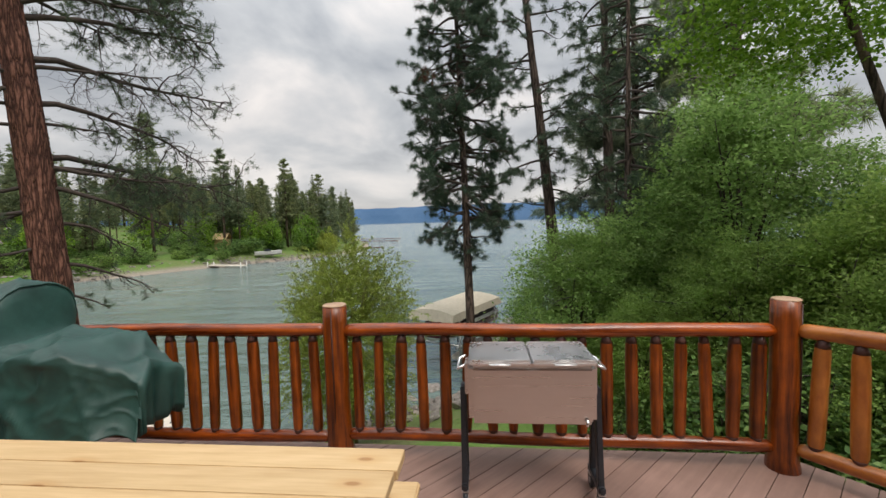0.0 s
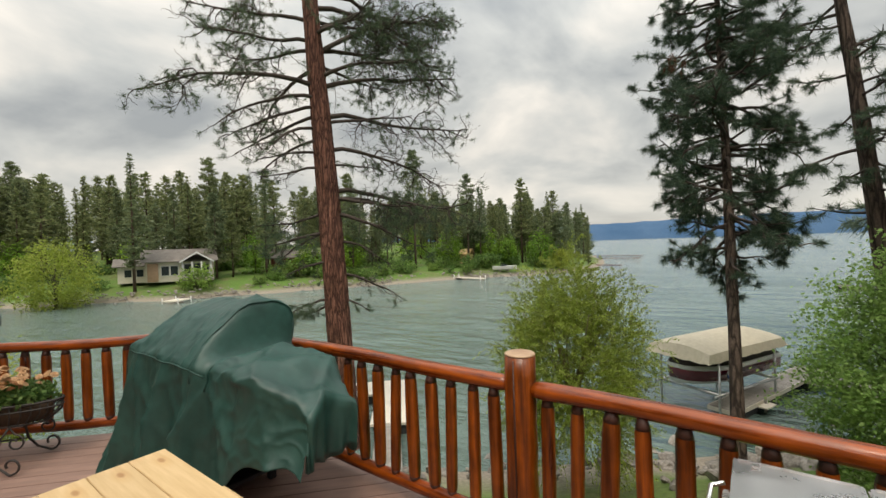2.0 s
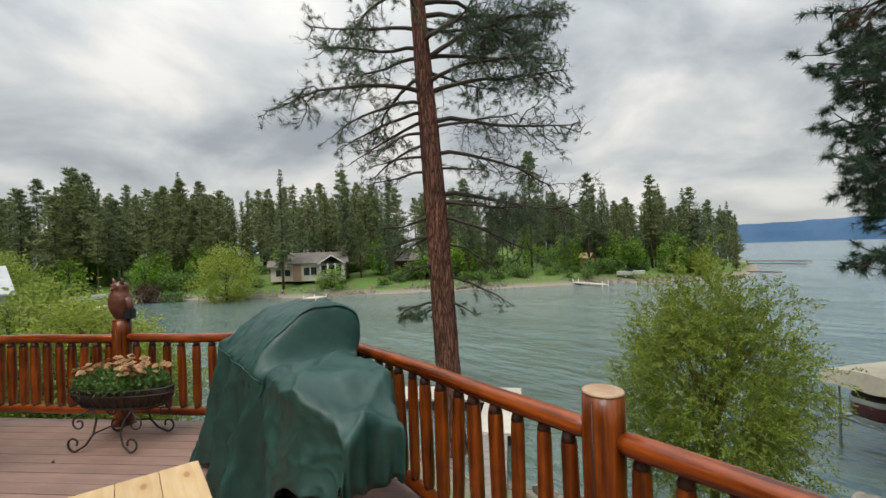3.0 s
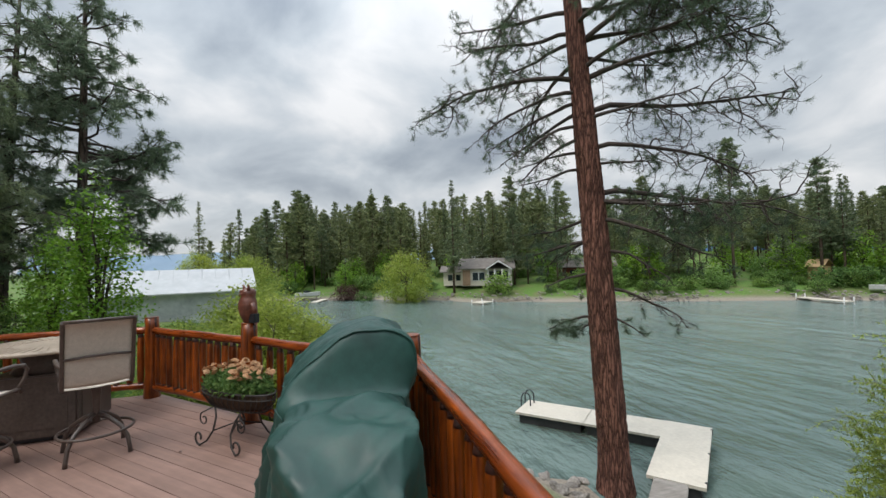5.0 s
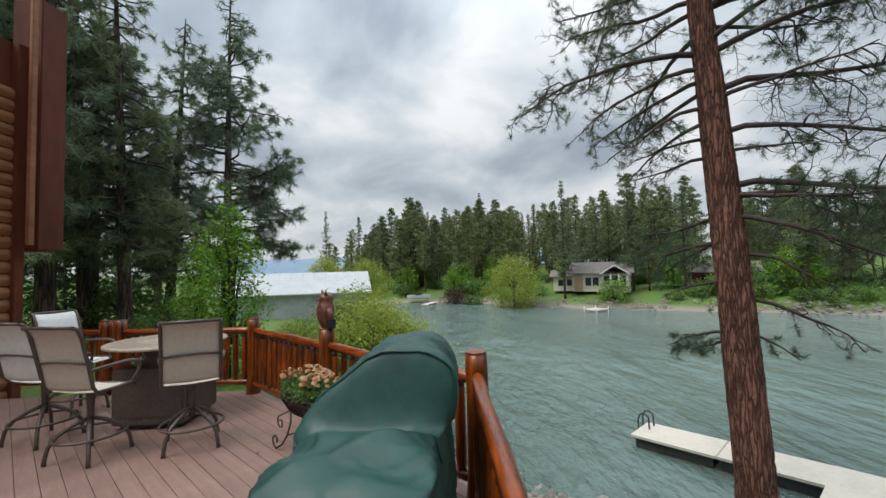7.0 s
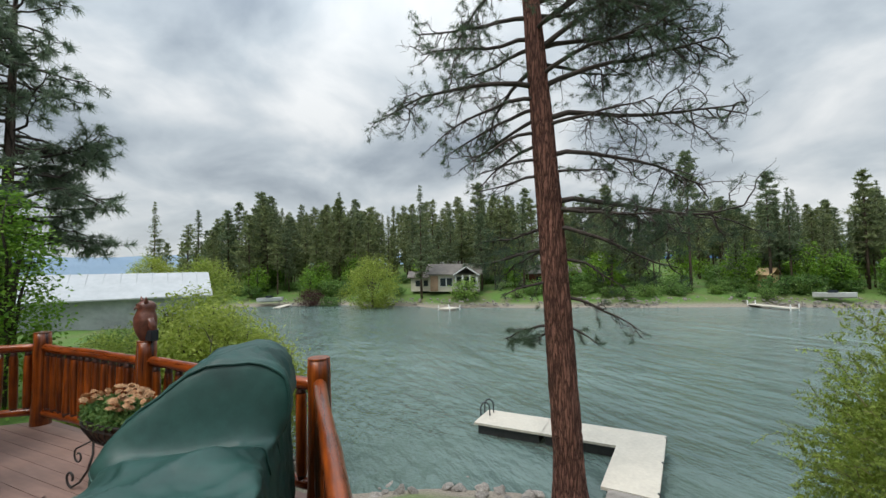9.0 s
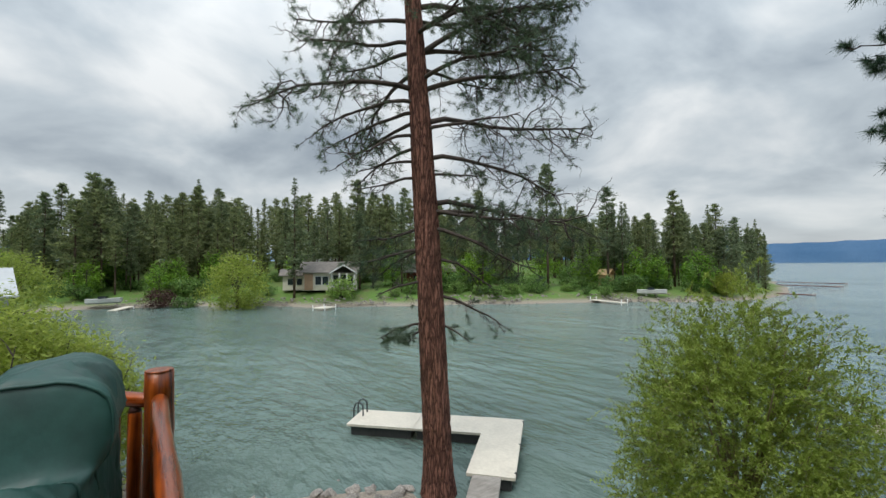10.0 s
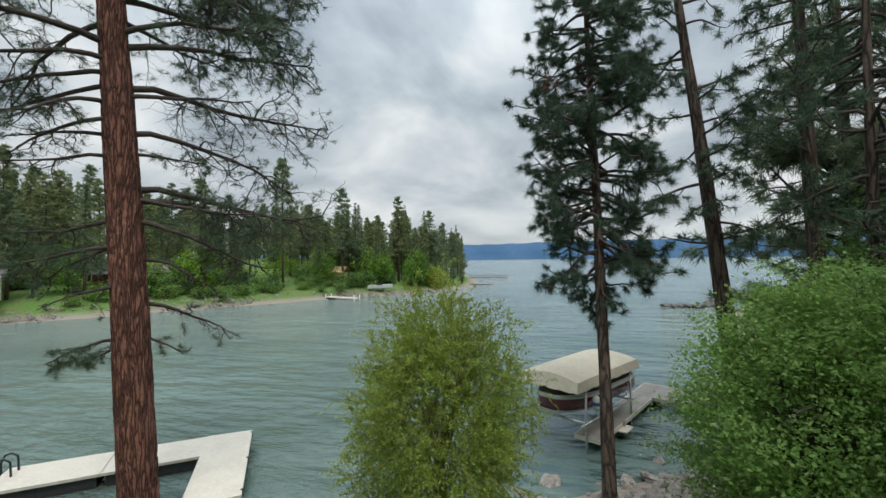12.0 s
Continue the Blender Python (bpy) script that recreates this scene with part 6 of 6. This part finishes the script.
def leaf_litter():
    ob = raw("fallen_leaf", [(0, 0, 0.004), (0.03, 0.014, 0.012), (0.06, 0, 0.006), (0.03, -0.014, 0.01)], [(0, 1, 2, 3)], M_LOGTIP)
    ob.matrix_basis = Matrix.Translation((-4.81, 1.1, 0))
    tagged(ob, "small dry dark leaf lying on the deck", "leaf")


leaf_litter()


# ---- docks and boat ----
def float_dock():
    """The L-shaped floating dock: two cream sections, a gangway and a swim ladder."""
    th = empty("floating_dock", Matrix.Translation((-11.0, 12.0, WATER_Z)), "L-shaped floating dock with cream deck panels", "dock")
    o = Vector((-11.0, 12.0, 0))
    def slab(name, pts, z0, z1, mat, parent, label=""):
        bm = bmesh.new()
        face = bm.faces.new([bm.verts.new((x - o.x, y - o.y, z0)) for x, y in pts])
        r = bmesh.ops.extrude_face_region(bm, geom=[face])
        for g in r["geom"]:
            if isinstance(g, bmesh.types.BMVert):
                g.co.z = z1
        bmesh.ops.recalc_face_normals(bm, faces=bm.faces)
        return part(name, bm, mat, parent, label)
    def quad(p, d, length, w, inset=0.0):
        n = Vector((-d.y, d.x))
        a = p + d * inset + n * inset
        return [tuple(q) for q in (a, a + d * (length - 2 * inset), a + d * (length - 2 * inset) + n * (w - 2 * inset), a + n * (w - 2 * inset))]
    d1 = Vector((-12.12 + 15.75, 14.134 - 11.0)).normalized()
    p1 = Vector((-14.9, 9.70))
    d2 = Vector((-8.33 + 11.01, 11.42 - 14.85)).normalized()
    p2 = Vector((-12.1, 14.12))
    for k in range(2):
        q = p1 + d1 * (k * 2.5)
        sec = slab("float_section", quad(q, d1, 2.48, 1.5, 0.1), 0.02, 0.36, M_DOCKSIDE, th)
        slab("deck_panel", quad(q, d1, 2.48, 1.5, -0.02), 0.36, 0.44, M_DOCK, sec, "cream deck panel")
    nn = Vector((-d2.y, d2.x))
    sec = slab("float_section", quad(p2, d2, 4.34, 1.32, 0.1), 0.02, 0.36, M_DOCKSIDE, th)
    slab("deck_panel", quad(p2, d2, 4.34, 1.32, -0.02), 0.36, 0.445, M_DOCK, sec, "cream deck panel")
    for s in (0.2, 2.2, 4.1):
        e = p2 + d2 * s + nn * 1.33
        tube("bracket", [(e.x - o.x, e.y - o.y, 0.3), (e.x - o.x, e.y - o.y, 0.47)], 0.035, M_DOCKSIDE, sec, 8)
    n1 = Vector((-d1.y, d1.x))
    e = p1 + n1 * 0.85 - o.xy
    for s in (0.0, 0.42):
        c = e + n1 * s
        tube("ladder_rail", [(c.x - d1.x * 0.1, c.y - d1.y * 0.1, -0.4), (c.x - d1.x * 0.1, c.y - d1.y * 0.1, 0.7), (c.x - d1.x * 0.02, c.y - d1.y * 0.02, 0.9), (c.x + d1.x * 0.12, c.y + d1.y * 0.12, 0.95), (c.x + d1.x * 0.26, c.y + d1.y * 0.26, 0.84), (c.x + d1.x * 0.28, c.y + d1.y * 0.28, 0.44)], 0.028, M_BLACK, th, 8)
    # gangway to the shore
    g0, g1 = Vector((-8.9, 10.95)), Vector((-6.4, 8.0))
    dg = (g1 - g0).normalized()
    ng = Vector((-dg.y, dg.x))
    length = (g1 - g0).length
    for k in range(int(length / 0.15)):
        c = g0 + dg * (k * 0.15 + 0.08) - o.xy
        bm = bmesh.new()
        box(bm, (0.14, 0.78, 0.03), Matrix.Translation((c.x, c.y, 0.46 + 0.08 * k / 20)) @ Matrix.Rotation(math.atan2(dg.y, dg.x), 4, "Z"))
        part("gangway_plank", bm, M_GREYWOOD, th)
    for s in (-0.36, 0.36):
        a, b = g0 + ng * s - o.xy, g1 + ng * s - o.xy
        tube("gangway_beam", [(a.x, a.y, 0.4), (b.x, b.y, 0.52)], 0.04, M_GREYWOOD, th, 6)


float_dock()


def boat_dock():
    """A low plank walkway that ends in a wider pad turned to one side."""
    th = empty("boat_dock", Matrix.Translation((0.085, 17.43, WATER_Z)) @ Matrix.Rotation(radians(64.9), 4, "Z"), "weathered grey plank dock with a wide end pad", "dock")
    def planks(count, x0, size, y):
        bm = bmesh.new()
        box(bm, size, Matrix(), 0.004)
        ob = part("dock_plank", bm, M_GREYWOOD, th)
        for k in range(count):
            if k:
                ob = new("dock_plank", ob.data)
                ob.parent = th
            ob.location = (x0 + k * 0.142, y, 0.4)
    planks(39, 0.07, (0.135, 0.86, 0.035), 0.0)
    planks(14, 5.61, (0.135, 3.1, 0.035), -1.12)
    for y in (-0.445, 0.445):
        bm = bmesh.new()
        box(bm, (5.5 if y < 0 else 7.5, 0.03, 0.14), Matrix.Translation((2.75 if y < 0 else 3.75, y, 0.35)), 0.004)
        part("edge_board", bm, M_DOCK, th, "pale edge board")
    for x in (5.52, 7.54):
        bm = bmesh.new()
        box(bm, (0.03, 2.2 if x < 6 else 3.1, 0.14), Matrix.Translation((x, -1.57 if x < 6 else -1.12, 0.35)), 0.004)
        part("edge_board", bm, M_DOCK, th, "pale edge board")
    bm = bmesh.new()
    box(bm, (0.03, 0.86, 0.14), Matrix.Translation((-0.02, 0, 0.35)), 0.004)
    part("edge_board", bm, M_DOCK, th, "pale edge board")
    for x, y, w in ((1.2, 0, 0.7), (3.6, 0, 0.7), (6.5, 0, 0.7), (6.5, -2.0, 0.9)):
        bm = bmesh.new()
        box(bm, (1.1, w, 0.36), Matrix.Translation((x, y, 0.1)), 0.03)
        part("float", bm, M_DOCKSIDE, th)
    for x, y in ((1.9, -0.52), (1.9, 0.5), (5.3, 0.52), (7.3, -2.75)):
        tube("pile", [(x, y, -2.2), (x, y, 0.52)], 0.045, M_GREYWOOD, th, 8)
    bm = bmesh.new()
    box(bm, (0.7, 0.3, 0.05), Matrix.Translation((1.75, -0.62, 0.3)), 0.01)
    part("side_step", bm, M_DOCK, th)


boat_dock()


def boat_lift():
    """A canopied lift with a covered maroon runabout on it."""
    m = Matrix.Translation((-0.02, 19.2, WATER_Z)) @ Matrix.Rotation(math.atan2(0.87, 0.5), 4, "Z")
    th = empty("boat_lift", m, "boat lift with a cream canvas canopy", "boat lift")
    v, f = [], []
    L, W = 2.45, 1.18
    nx, ny = 24, 14
    for i in range(nx + 1):
        x = -L + 2 * L * i / nx
        for k in range(ny + 1):
            q = -1 + 2 * k / ny
            end = 1 - max(0, abs(x) - L * 0.72) / (L * 0.28) * 0.55
            if abs(q) > 0.93:
                z, y = 2.05 + 0.02 * math.sin(i * 1.7), W * (1 if q > 0 else -1)
            else:
                y = W * q / 0.93 * 0.995
                z = 2.3 + 0.34 * (1 - (q / 0.93) ** 2) * end - 0.0
            if i in (0, nx):
                z = min(z, 2.06 + 0.02 * math.sin(k * 2.0))
            v.append((x, y, z))
    w = ny + 1
    f = [(i * w + k, (i + 1) * w + k, (i + 1) * w + k + 1, i * w + k + 1) for i in range(nx) for k in range(ny)]
    ob = raw("canopy", v, f, M_CANOPY, th, False, "cream canvas canopy with a scalloped edge")
    ob.modifiers.new("cloth", "SOLIDIFY").thickness = 0.012
    for x in (-1.7, 1.7):
        for y in (-1.05, 1.05):
            tube("lift_post", [(x, y, -1.6), (x, y, 2.2)], 0.04, M_ALU, th, 8)
        tube("cross_beam", [(x, -1.05, 0.92), (x, 1.05, 0.92)], 0.05, M_ALU, th, 8)
    for y in (-1.05, 1.05):
        tube("side_beam", [(-2.0, y, 0.9), (2.0, y, 0.9)], 0.045, M_ALU, th, 8)
    boat = empty("motor_boat", m @ Matrix.Translation((0.0, 0, 1.08)), "maroon and white runabout boat under a cover on its lift", "boat")
    def hull(z_rows, mat, name):
        v, f = [], []
        n = 22
        for i in range(n + 1):
            s = i / n
            x = -2.3 + 4.6 * s
            wide = 0.98 * (1 - max(0, (0.42 - s)) ** 2 * 5.2) ** 0.5 if s < 0.42 else 0.98
            for zz, k in z_rows:
                v.append((x, -wide * k, zz + 0.22 * max(0, 0.4 - s) ** 1.2))
            for zz, k in reversed(z_rows):
                v.append((x, wide * k, zz + 0.22 * max(0, 0.4 - s) ** 1.2))
        m_ = 2 * len(z_rows)
        for i in range(n):
            for k in range(m_ - 1):
                f.append((i * m_ + k, (i + 1) * m_ + k, (i + 1) * m_ + k + 1, i * m_ + k + 1))
        f.append(tuple(range(m_)))
        f.append(tuple(reversed(range(n * m_, (n + 1) * m_))))
        return raw(name, v, f, mat, boat, True)
    hull([(0.52, 1.0), (0.16, 0.965)], M_MAROON, "hull_band")
    hull([(0.162, 0.965), (0.06, 0.8), (0.0, 0.1)], M_WHITE, "hull_bottom")
    hull([(0.66, 0.94), (0.58, 1.01), (0.52, 1.005)], M_WHITE, "gunwale")
    hull([(0.86, 0.2), (0.8, 0.72), (0.665, 0.93)], surf("dark_boat_cover", (0.03, 0.02, 0.022), (0.06, 0.045, 0.045), 20, 0.8, 0.2), "boat_cover")

    fender = tube("fender", [(-1.05, -1.07, 0.12), (-1.05, -1.09, 0.2), (-1.05, -1.09, 0.52), (-1.05, -1.07, 0.6)], [0.06, 0.13, 0.13, 0.05], M_WHITE, boat, 12, label="white fender with a blue band")
    tube("band", [(-1.05, -1.09, 0.3), (-1.05, -1.09, 0.42)], 0.135, surf("blue_band", (0.04, 0.1, 0.3), (0.06, 0.14, 0.38), 8.0, 0.5, 0.0), fender, 12)


boat_lift()


# ---- shore stones ----
def stones():
    rng = random.Random(15)
    protos = []
    for k in range(6):
        bm = bmesh.new()
        bmesh.ops.create_icosphere(bm, subdivisions=2, radius=1.0)
        for vv in bm.verts:
            n = noise.noise(vv.co * 1.1 + Vector((k * 7.1, 0, 0)))
            vv.co *= 0.85 + 0.45 * n
            vv.co.z *= 0.62
        me = bpy.data.meshes.new("shore_stone")
        bm.to_mesh(me)
        bm.free()
        me.materials.append(M_ROCK)
        protos.append(me)
    line = [Vector(p) for p in NEAR_SHORE[4:16]]
    n = 0
    for a, b in zip(line[:-1], line[1:]):
        d = b - a
        dense = 11.0 if a.x > -4 else 4.5
        for _ in range(int(d.length * dense)):
            p = a + d * rng.random() + Vector((d.y, -d.x)).normalized() * rng.gauss(0.9 if a.x > -4 else 0.3, 0.9 if a.x > -4 else 0.5)
            if (p - Vector((-9.7, 9.95))).length < 0.8:
                continue
            s = rng.uniform(0.08, 0.3) * (1.15 if a.x > -4 else 0.8)
            ob = new("shore_stone", protos[rng.randrange(6)])
            ob.matrix_basis = Matrix.LocRotScale((p.x, p.y, max(ground_z(p.x, p.y), WATER_Z - 0.12) + s * 0.3), Euler((rng.gauss(0, 0.3), rng.gauss(0, 0.3), rng.uniform(0, 6))), (s * rng.uniform(0.9, 1.5), s, s))
            tagged(ob, "rounded pale grey-brown stone on the shore", "stone", "shore stones")
            n += 1
            if n > 295:
                return protos
    return protos


STONES = stones()


def offshore_rocks():
    """A few dark wet boulders that break the surface beyond the leaning pine."""
    rng = random.Random(21)
    for k in range(8):
        x, y, sz = 11.6 + k * 0.75 + rng.uniform(-0.3, 0.3), 61.5 + k * 0.15 + rng.uniform(-1.0, 1.0), rng.uniform(0.5, 0.95)
        me = STONES[k % 6].copy()
        me.name = "boulder"
        me.materials[0] = M_WETROCK
        ob = new("boulder", me)
        ob.matrix_basis = Matrix.LocRotScale((x, y, WATER_Z + 0.1 * sz), Euler((0.2 * k, 0.1, k * 1.1)), (sz * 1.4, sz, sz))
        tagged(ob, "dark wet boulder breaking the lake's surface", "boulder", "offshore boulders")


offshore_rocks()


def far_stones():
    """The stony edge of the far bank, one sheet of many small rocks."""
    rng = random.Random(16)
    v, f = [], []
    pts = [Vector(p) for p in reversed(FAR_SHORE[6:])] 
    base = [tuple(x.co) for x in STONES[0].vertices]
    tri = [tuple(p.vertices) for p in STONES[0].polygons]
    for a, b in zip(pts[:-1], pts[1:]):
        d = b - a
        for _ in range(int(d.length * 9)):
            p = a + d * rng.random() + Vector((-d.y, d.x)).normalized() * rng.gauss(0.6, 0.6)
            s, o = rng.uniform(0.07, 0.24), len(v)
            z = max(ground_z(p.x, p.y), WATER_Z) + 0.05
            v += [(p.x + x * s * 1.3, p.y + y * s, z + zz * s) for x, y, zz in base[:42]]
            f += [tuple(i + o for i in t) for t in tri if max(t) < 42]
    if not f:
        return
    tagged(raw("bank_rocks", v, f, M_ROCK), "pale rocks along the far bank", "rocks", kind="stuff")


# ---- far bank: house, docks, boathouse ----
M_ROOF = surf("grey_brown_shingles", (0.16, 0.14, 0.125), (0.24, 0.215, 0.19), 6.0, 0.9, 0.3)
M_CREAM = surf("cream_siding", (0.62, 0.58, 0.48), (0.7, 0.66, 0.56), 5.0, 0.7, 0.05, big=0.1)
M_TAN = surf("tan_brick", (0.4, 0.25, 0.16), (0.5, 0.33, 0.22), 8.0, 0.8, 0.2)
M_GLASS = surf("dark_window_glass", (0.02, 0.03, 0.04), (0.04, 0.05, 0.06), 4.0, 0.08, 0.0)


def gable_prism(name, w, d, z0, z1, mat, parent, m, over=0.0, thick=0.12):
    """A pitched roof of two sloping slabs; the ridge runs along x."""
    v = []
    for x in (-w / 2 - over, w / 2 + over):
        for dz in (0, thick):
            v += [(x, -d / 2 - over, z0 + dz), (x, 0, z1 + dz), (x, d / 2 + over, z0 + dz)]
    f = [(0, 1, 7, 6), (1, 2, 8, 7), (3, 9, 10, 4), (4, 10, 11, 5), (0, 6, 9, 3), (2, 5, 11, 8), (0, 3, 4, 1), (1, 4, 5, 2), (6, 7, 10, 9), (7, 8, 11, 10)]
    ob = raw(name, v, f, mat, parent)
    ob.matrix_basis = m
    return ob


def lake_house():
    c = Vector((-67.6, 31.7))
    ang = math.atan2(6.5, 2.9)
    z = -2.3
    th = empty("lake_house", Matrix.Translation((c.x, c.y, z)) @ Matrix.Rotation(ang, 4, "Z"), "single-storey cream lake house with a grey-brown roof and gabled porch", "house")
    bm = bmesh.new()
    box(bm, (8.6, 6.0, 3.0), Matrix.Translation((0, 1.5, 1.4)))
    part("wall", bm, M_CREAM, th)
    gable_prism("roof", 8.8, 6.4, 2.75, 4.5, M_ROOF, th, Matrix.Translation((0, 1.5, 0)), 0.45)
    bm = bmesh.new()
    box(bm, (1.3, 0.3, 2.6), Matrix.Translation((-3.4, -1.6, 1.3)))
    part("brick_panel", bm, M_TAN, th)
    bm = bmesh.new()
    box(bm, (4.0, 3.6, 2.4), Matrix.Translation((-5.6, 2.3, 1.1)))
    part("wing_wall", bm, M_CREAM, th)
    gable_prism("wing_roof", 4.2, 4.0, 2.25, 3.3, M_ROOF, th, Matrix.Translation((-5.8, 2.3, 0)), 0.3)
    # porch
    gable_prism("porch_roof", 2.6, 4.2, 2.6, 4.0, M_ROOF, th, Matrix.Translation((2.0, -2.0, 0)) @ Matrix.Rotation(radians(90), 4, "Z"), 0.3)
    gable_prism("porch_fascia", 0.1, 4.3, 2.55, 3.95, M_WHITE, th, Matrix.Translation((2.0, -3.66, 0)) @ Matrix.Rotation(radians(90), 4, "Z"), 0.02, 0.24)
    for x in (0.2, 1.4, 2.6, 3.8):
        tube("porch_column", [(x, -3.3, 0), (x, -3.3, 2.7)], 0.11, M_WHITE, th, 8)
    for zz in (0.5, 0.95):
        tube("porch_rail", [(0.2, -3.35, zz), (3.8, -3.35, zz)], 0.06, M_WHITE, th, 6)
    bm = bmesh.new()
    box(bm, (4.2, 2.2, 0.3), Matrix.Translation((2.0, -2.4, 0.0)))
    part("porch_floor", bm, M_GREYWOOD, th)
    for x, zz, w, h in ((-1.9, 1.5, 0.9, 1.3), (-0.8, 1.5, 0.9, 1.3), (1.0, 1.5, 1.1, 1.7), (2.2, 1.4, 1.0, 2.0), (3.2, 1.5, 0.8, 1.6)):
        bm = bmesh.new()
        box(bm, (w + 0.2, 0.08, h + 0.2), Matrix.Translation((x, -1.54, zz)))
        win = part("window", bm, M_WHITE, th)
        bm = bmesh.new()
        box(bm, (w, 0.06, h), Matrix.Translation((x, -1.575, zz)))
        part("pane", bm, M_GLASS, win)
    for x in (-6.4, -5.0):
        bm = bmesh.new()
        box(bm, (0.8, 0.08, 1.0), Matrix.Translation((x, 0.46, 1.3)))
        part("window", bm, M_GLASS, th)


lake_house()


def brown_cabin():
    c = Vector((-62.0, 48.0))
    th = empty("brown_cabin", Matrix.Translation((c.x, c.y, ground_z(c.x, c.y) - 0.2)) @ Matrix.Rotation(radians(58), 4, "Z"), "low brown cabin half hidden by trees", "house")
    bm = bmesh.new()
    box(bm, (8.0, 5.0, 2.8), Matrix.Translation((0, 0, 1.4)))
    part("wall", bm, M_CEDARD, th)
    gable_prism("roof", 8.4, 5.6, 2.6, 4.0, M_ROOF, th, Matrix(), 0.5)
    for x in (-2.2, 0.4, 2.4):
        bm = bmesh.new()
        box(bm, (1.2, 0.1, 1.2), Matrix.Translation((x, -2.52, 1.5)))
        part("window", bm, M_GLASS, th)


brown_cabin()


M_SHEDROOF = surf("pale_metal_roof", (0.44, 0.46, 0.47), (0.52, 0.53, 0.54), 2.0, 0.5, 0.04, big=0.12)


def boathouse():
    a, b = Vector((-40.3, -11.9)), Vector((-42.25, -2.9))
    c = (a + b) / 2
    d = b - a
    th = empty("metal_shed", Matrix.Translation((c.x, c.y, -2.6)) @ Matrix.Rotation(math.atan2(d.y, d.x), 4, "Z"), "long white metal-roofed shed on the bank", "shed")
    L = d.length + 4.0
    bm = bmesh.new()
    box(bm, (L, 7.0, 2.6), Matrix.Translation((-1.9, 3.2, 1.0)))
    part("wall", bm, surf("grey_metal_siding", (0.4, 0.43, 0.45), (0.5, 0.52, 0.54), 3.0, 0.5, 0.05), th)
    gable_prism("roof", L + 0.4, 7.4, 2.25, 4.2, M_SHEDROOF, th, Matrix.Translation((-1.9, 3.2, 0)), 0.25)
    for k in range(12):
        x = -1.9 - L / 2 + L * (k + 0.5) / 12
        tube("roof_rib", [(x, -0.78, 2.28), (x, 3.2, 4.36)], 0.03, M_SHEDROOF, th, 4)


boathouse()


def small_dock(name, x, y, ang, length, width, posts, label, tilt=0.0, deck=None, pile=None, rise=0.35):
    th = empty(name, Matrix.Translation((x, y, WATER_Z)) @ Matrix.Rotation(ang, 4, "Z") @ Matrix.Rotation(tilt, 4, "Y"), label, "dock", "far bank docks")
    bm = bmesh.new()
    box(bm, (length, width, 0.12), Matrix.Translation((length / 2, 0, rise)), 0.01)
    part("deck", bm, deck or M_DOCK, th)
    for sx in (0.1, length - 0.1):
        for sy in (-width / 2, width / 2):
            tube("pile", [(sx, sy, -1.5), (sx, sy, posts)], 0.07, pile or M_WHITE, th, 6)
    return th


small_dock("small_dock", -57.2, 27.2, radians(-60), 2.6, 2.0, 0.75, "small pale dock with white posts at the far bank")
small_dock("small_dock", -77.6, 5.0, radians(-35), 3.6, 1.2, 0.4, "pale dock ramp sloping into the water", radians(4))
small_dock("small_dock", -38.8, 63.8, radians(-15), 6.5, 1.2, 0.9, "long pale dock with white posts before the lawn")
small_dock("small_dock", -27.5, 103.0, radians(-5), 9.0, 1.2, 0.5, "far dark dock off the point", 0.0, M_CEDARD, M_GREYWOOD, 0.22)
small_dock("small_dock", -34.0, 140.0, radians(-5), 14.0, 1.4, 0.5, "far dark dock off the point", 0.0, M_CEDARD, M_GREYWOOD, 0.22)
small_dock("small_dock", -40.0, 160.0, radians(-5), 18.0, 1.4, 0.5, "far dark dock off the point", 0.0, M_CEDARD, M_GREYWOOD, 0.22)


def beached_boat(x, y, ang, label):
    th = empty("beached_boat", Matrix.Translation((x, y, max(ground_z(x, y), WATER_Z + 0.1))) @ Matrix.Rotation(ang, 4, "Z"), label, "boat")
    v, f = [], []
    n = 12
    for i in range(n + 1):
        s = i / n
        w = 0.85 * math.sin(math.pi * min(1, 0.12 + s * 0.75)) ** 0.6
        for yy, zz in ((-w, 0.75), (-w * 0.8, 0.2), (0, 0.0), (w * 0.8, 0.2), (w, 0.75)):
            v.append((-2.2 + 4.4 * s, yy, zz + 0.15 * s * s))
    f = [(i * 5 + k, (i + 1) * 5 + k, (i + 1) * 5 + k + 1, i * 5 + k + 1) for i in range(n) for k in range(4)]
    f += [(i * 5, i * 5 + 4, (i + 1) * 5 + 4, (i + 1) * 5) for i in range(n)] + [(0, 1, 2, 3, 4), tuple(reversed(range(n * 5, n * 5 + 5)))]
    raw("hull", v, f, M_WHITE, th)
    bm = bmesh.new()
    box(bm, (1.1, 1.1, 0.4), Matrix.Translation((-0.1, 0, 0.95)), 0.1)
    part("windscreen", bm, M_GLASS, th)


beached_boat(-80.5, 2.0, radians(70), "small white motor boat parked on the far bank")
beached_boat(-33.5, 72.5, radians(20), "small white motor boat at the lawn's edge")


def kiosk():
    x, y = -43.0, 75.0
    th = empty("garden_kiosk", Matrix.Translation((x, y, ground_z(x, y))), "small tan wooden playhouse on the lawn", "shed")
    bm = bmesh.new()
    box(bm, (2.0, 2.0, 1.9), Matrix.Translation((0, 0, 0.95)), 0.02)
    part("wall", bm, M_PINE, th)
    gable_prism("roof", 2.2, 2.2, 1.8, 2.9, M_PINE, th, Matrix(), 0.2, 0.08)


kiosk()
far_stones()
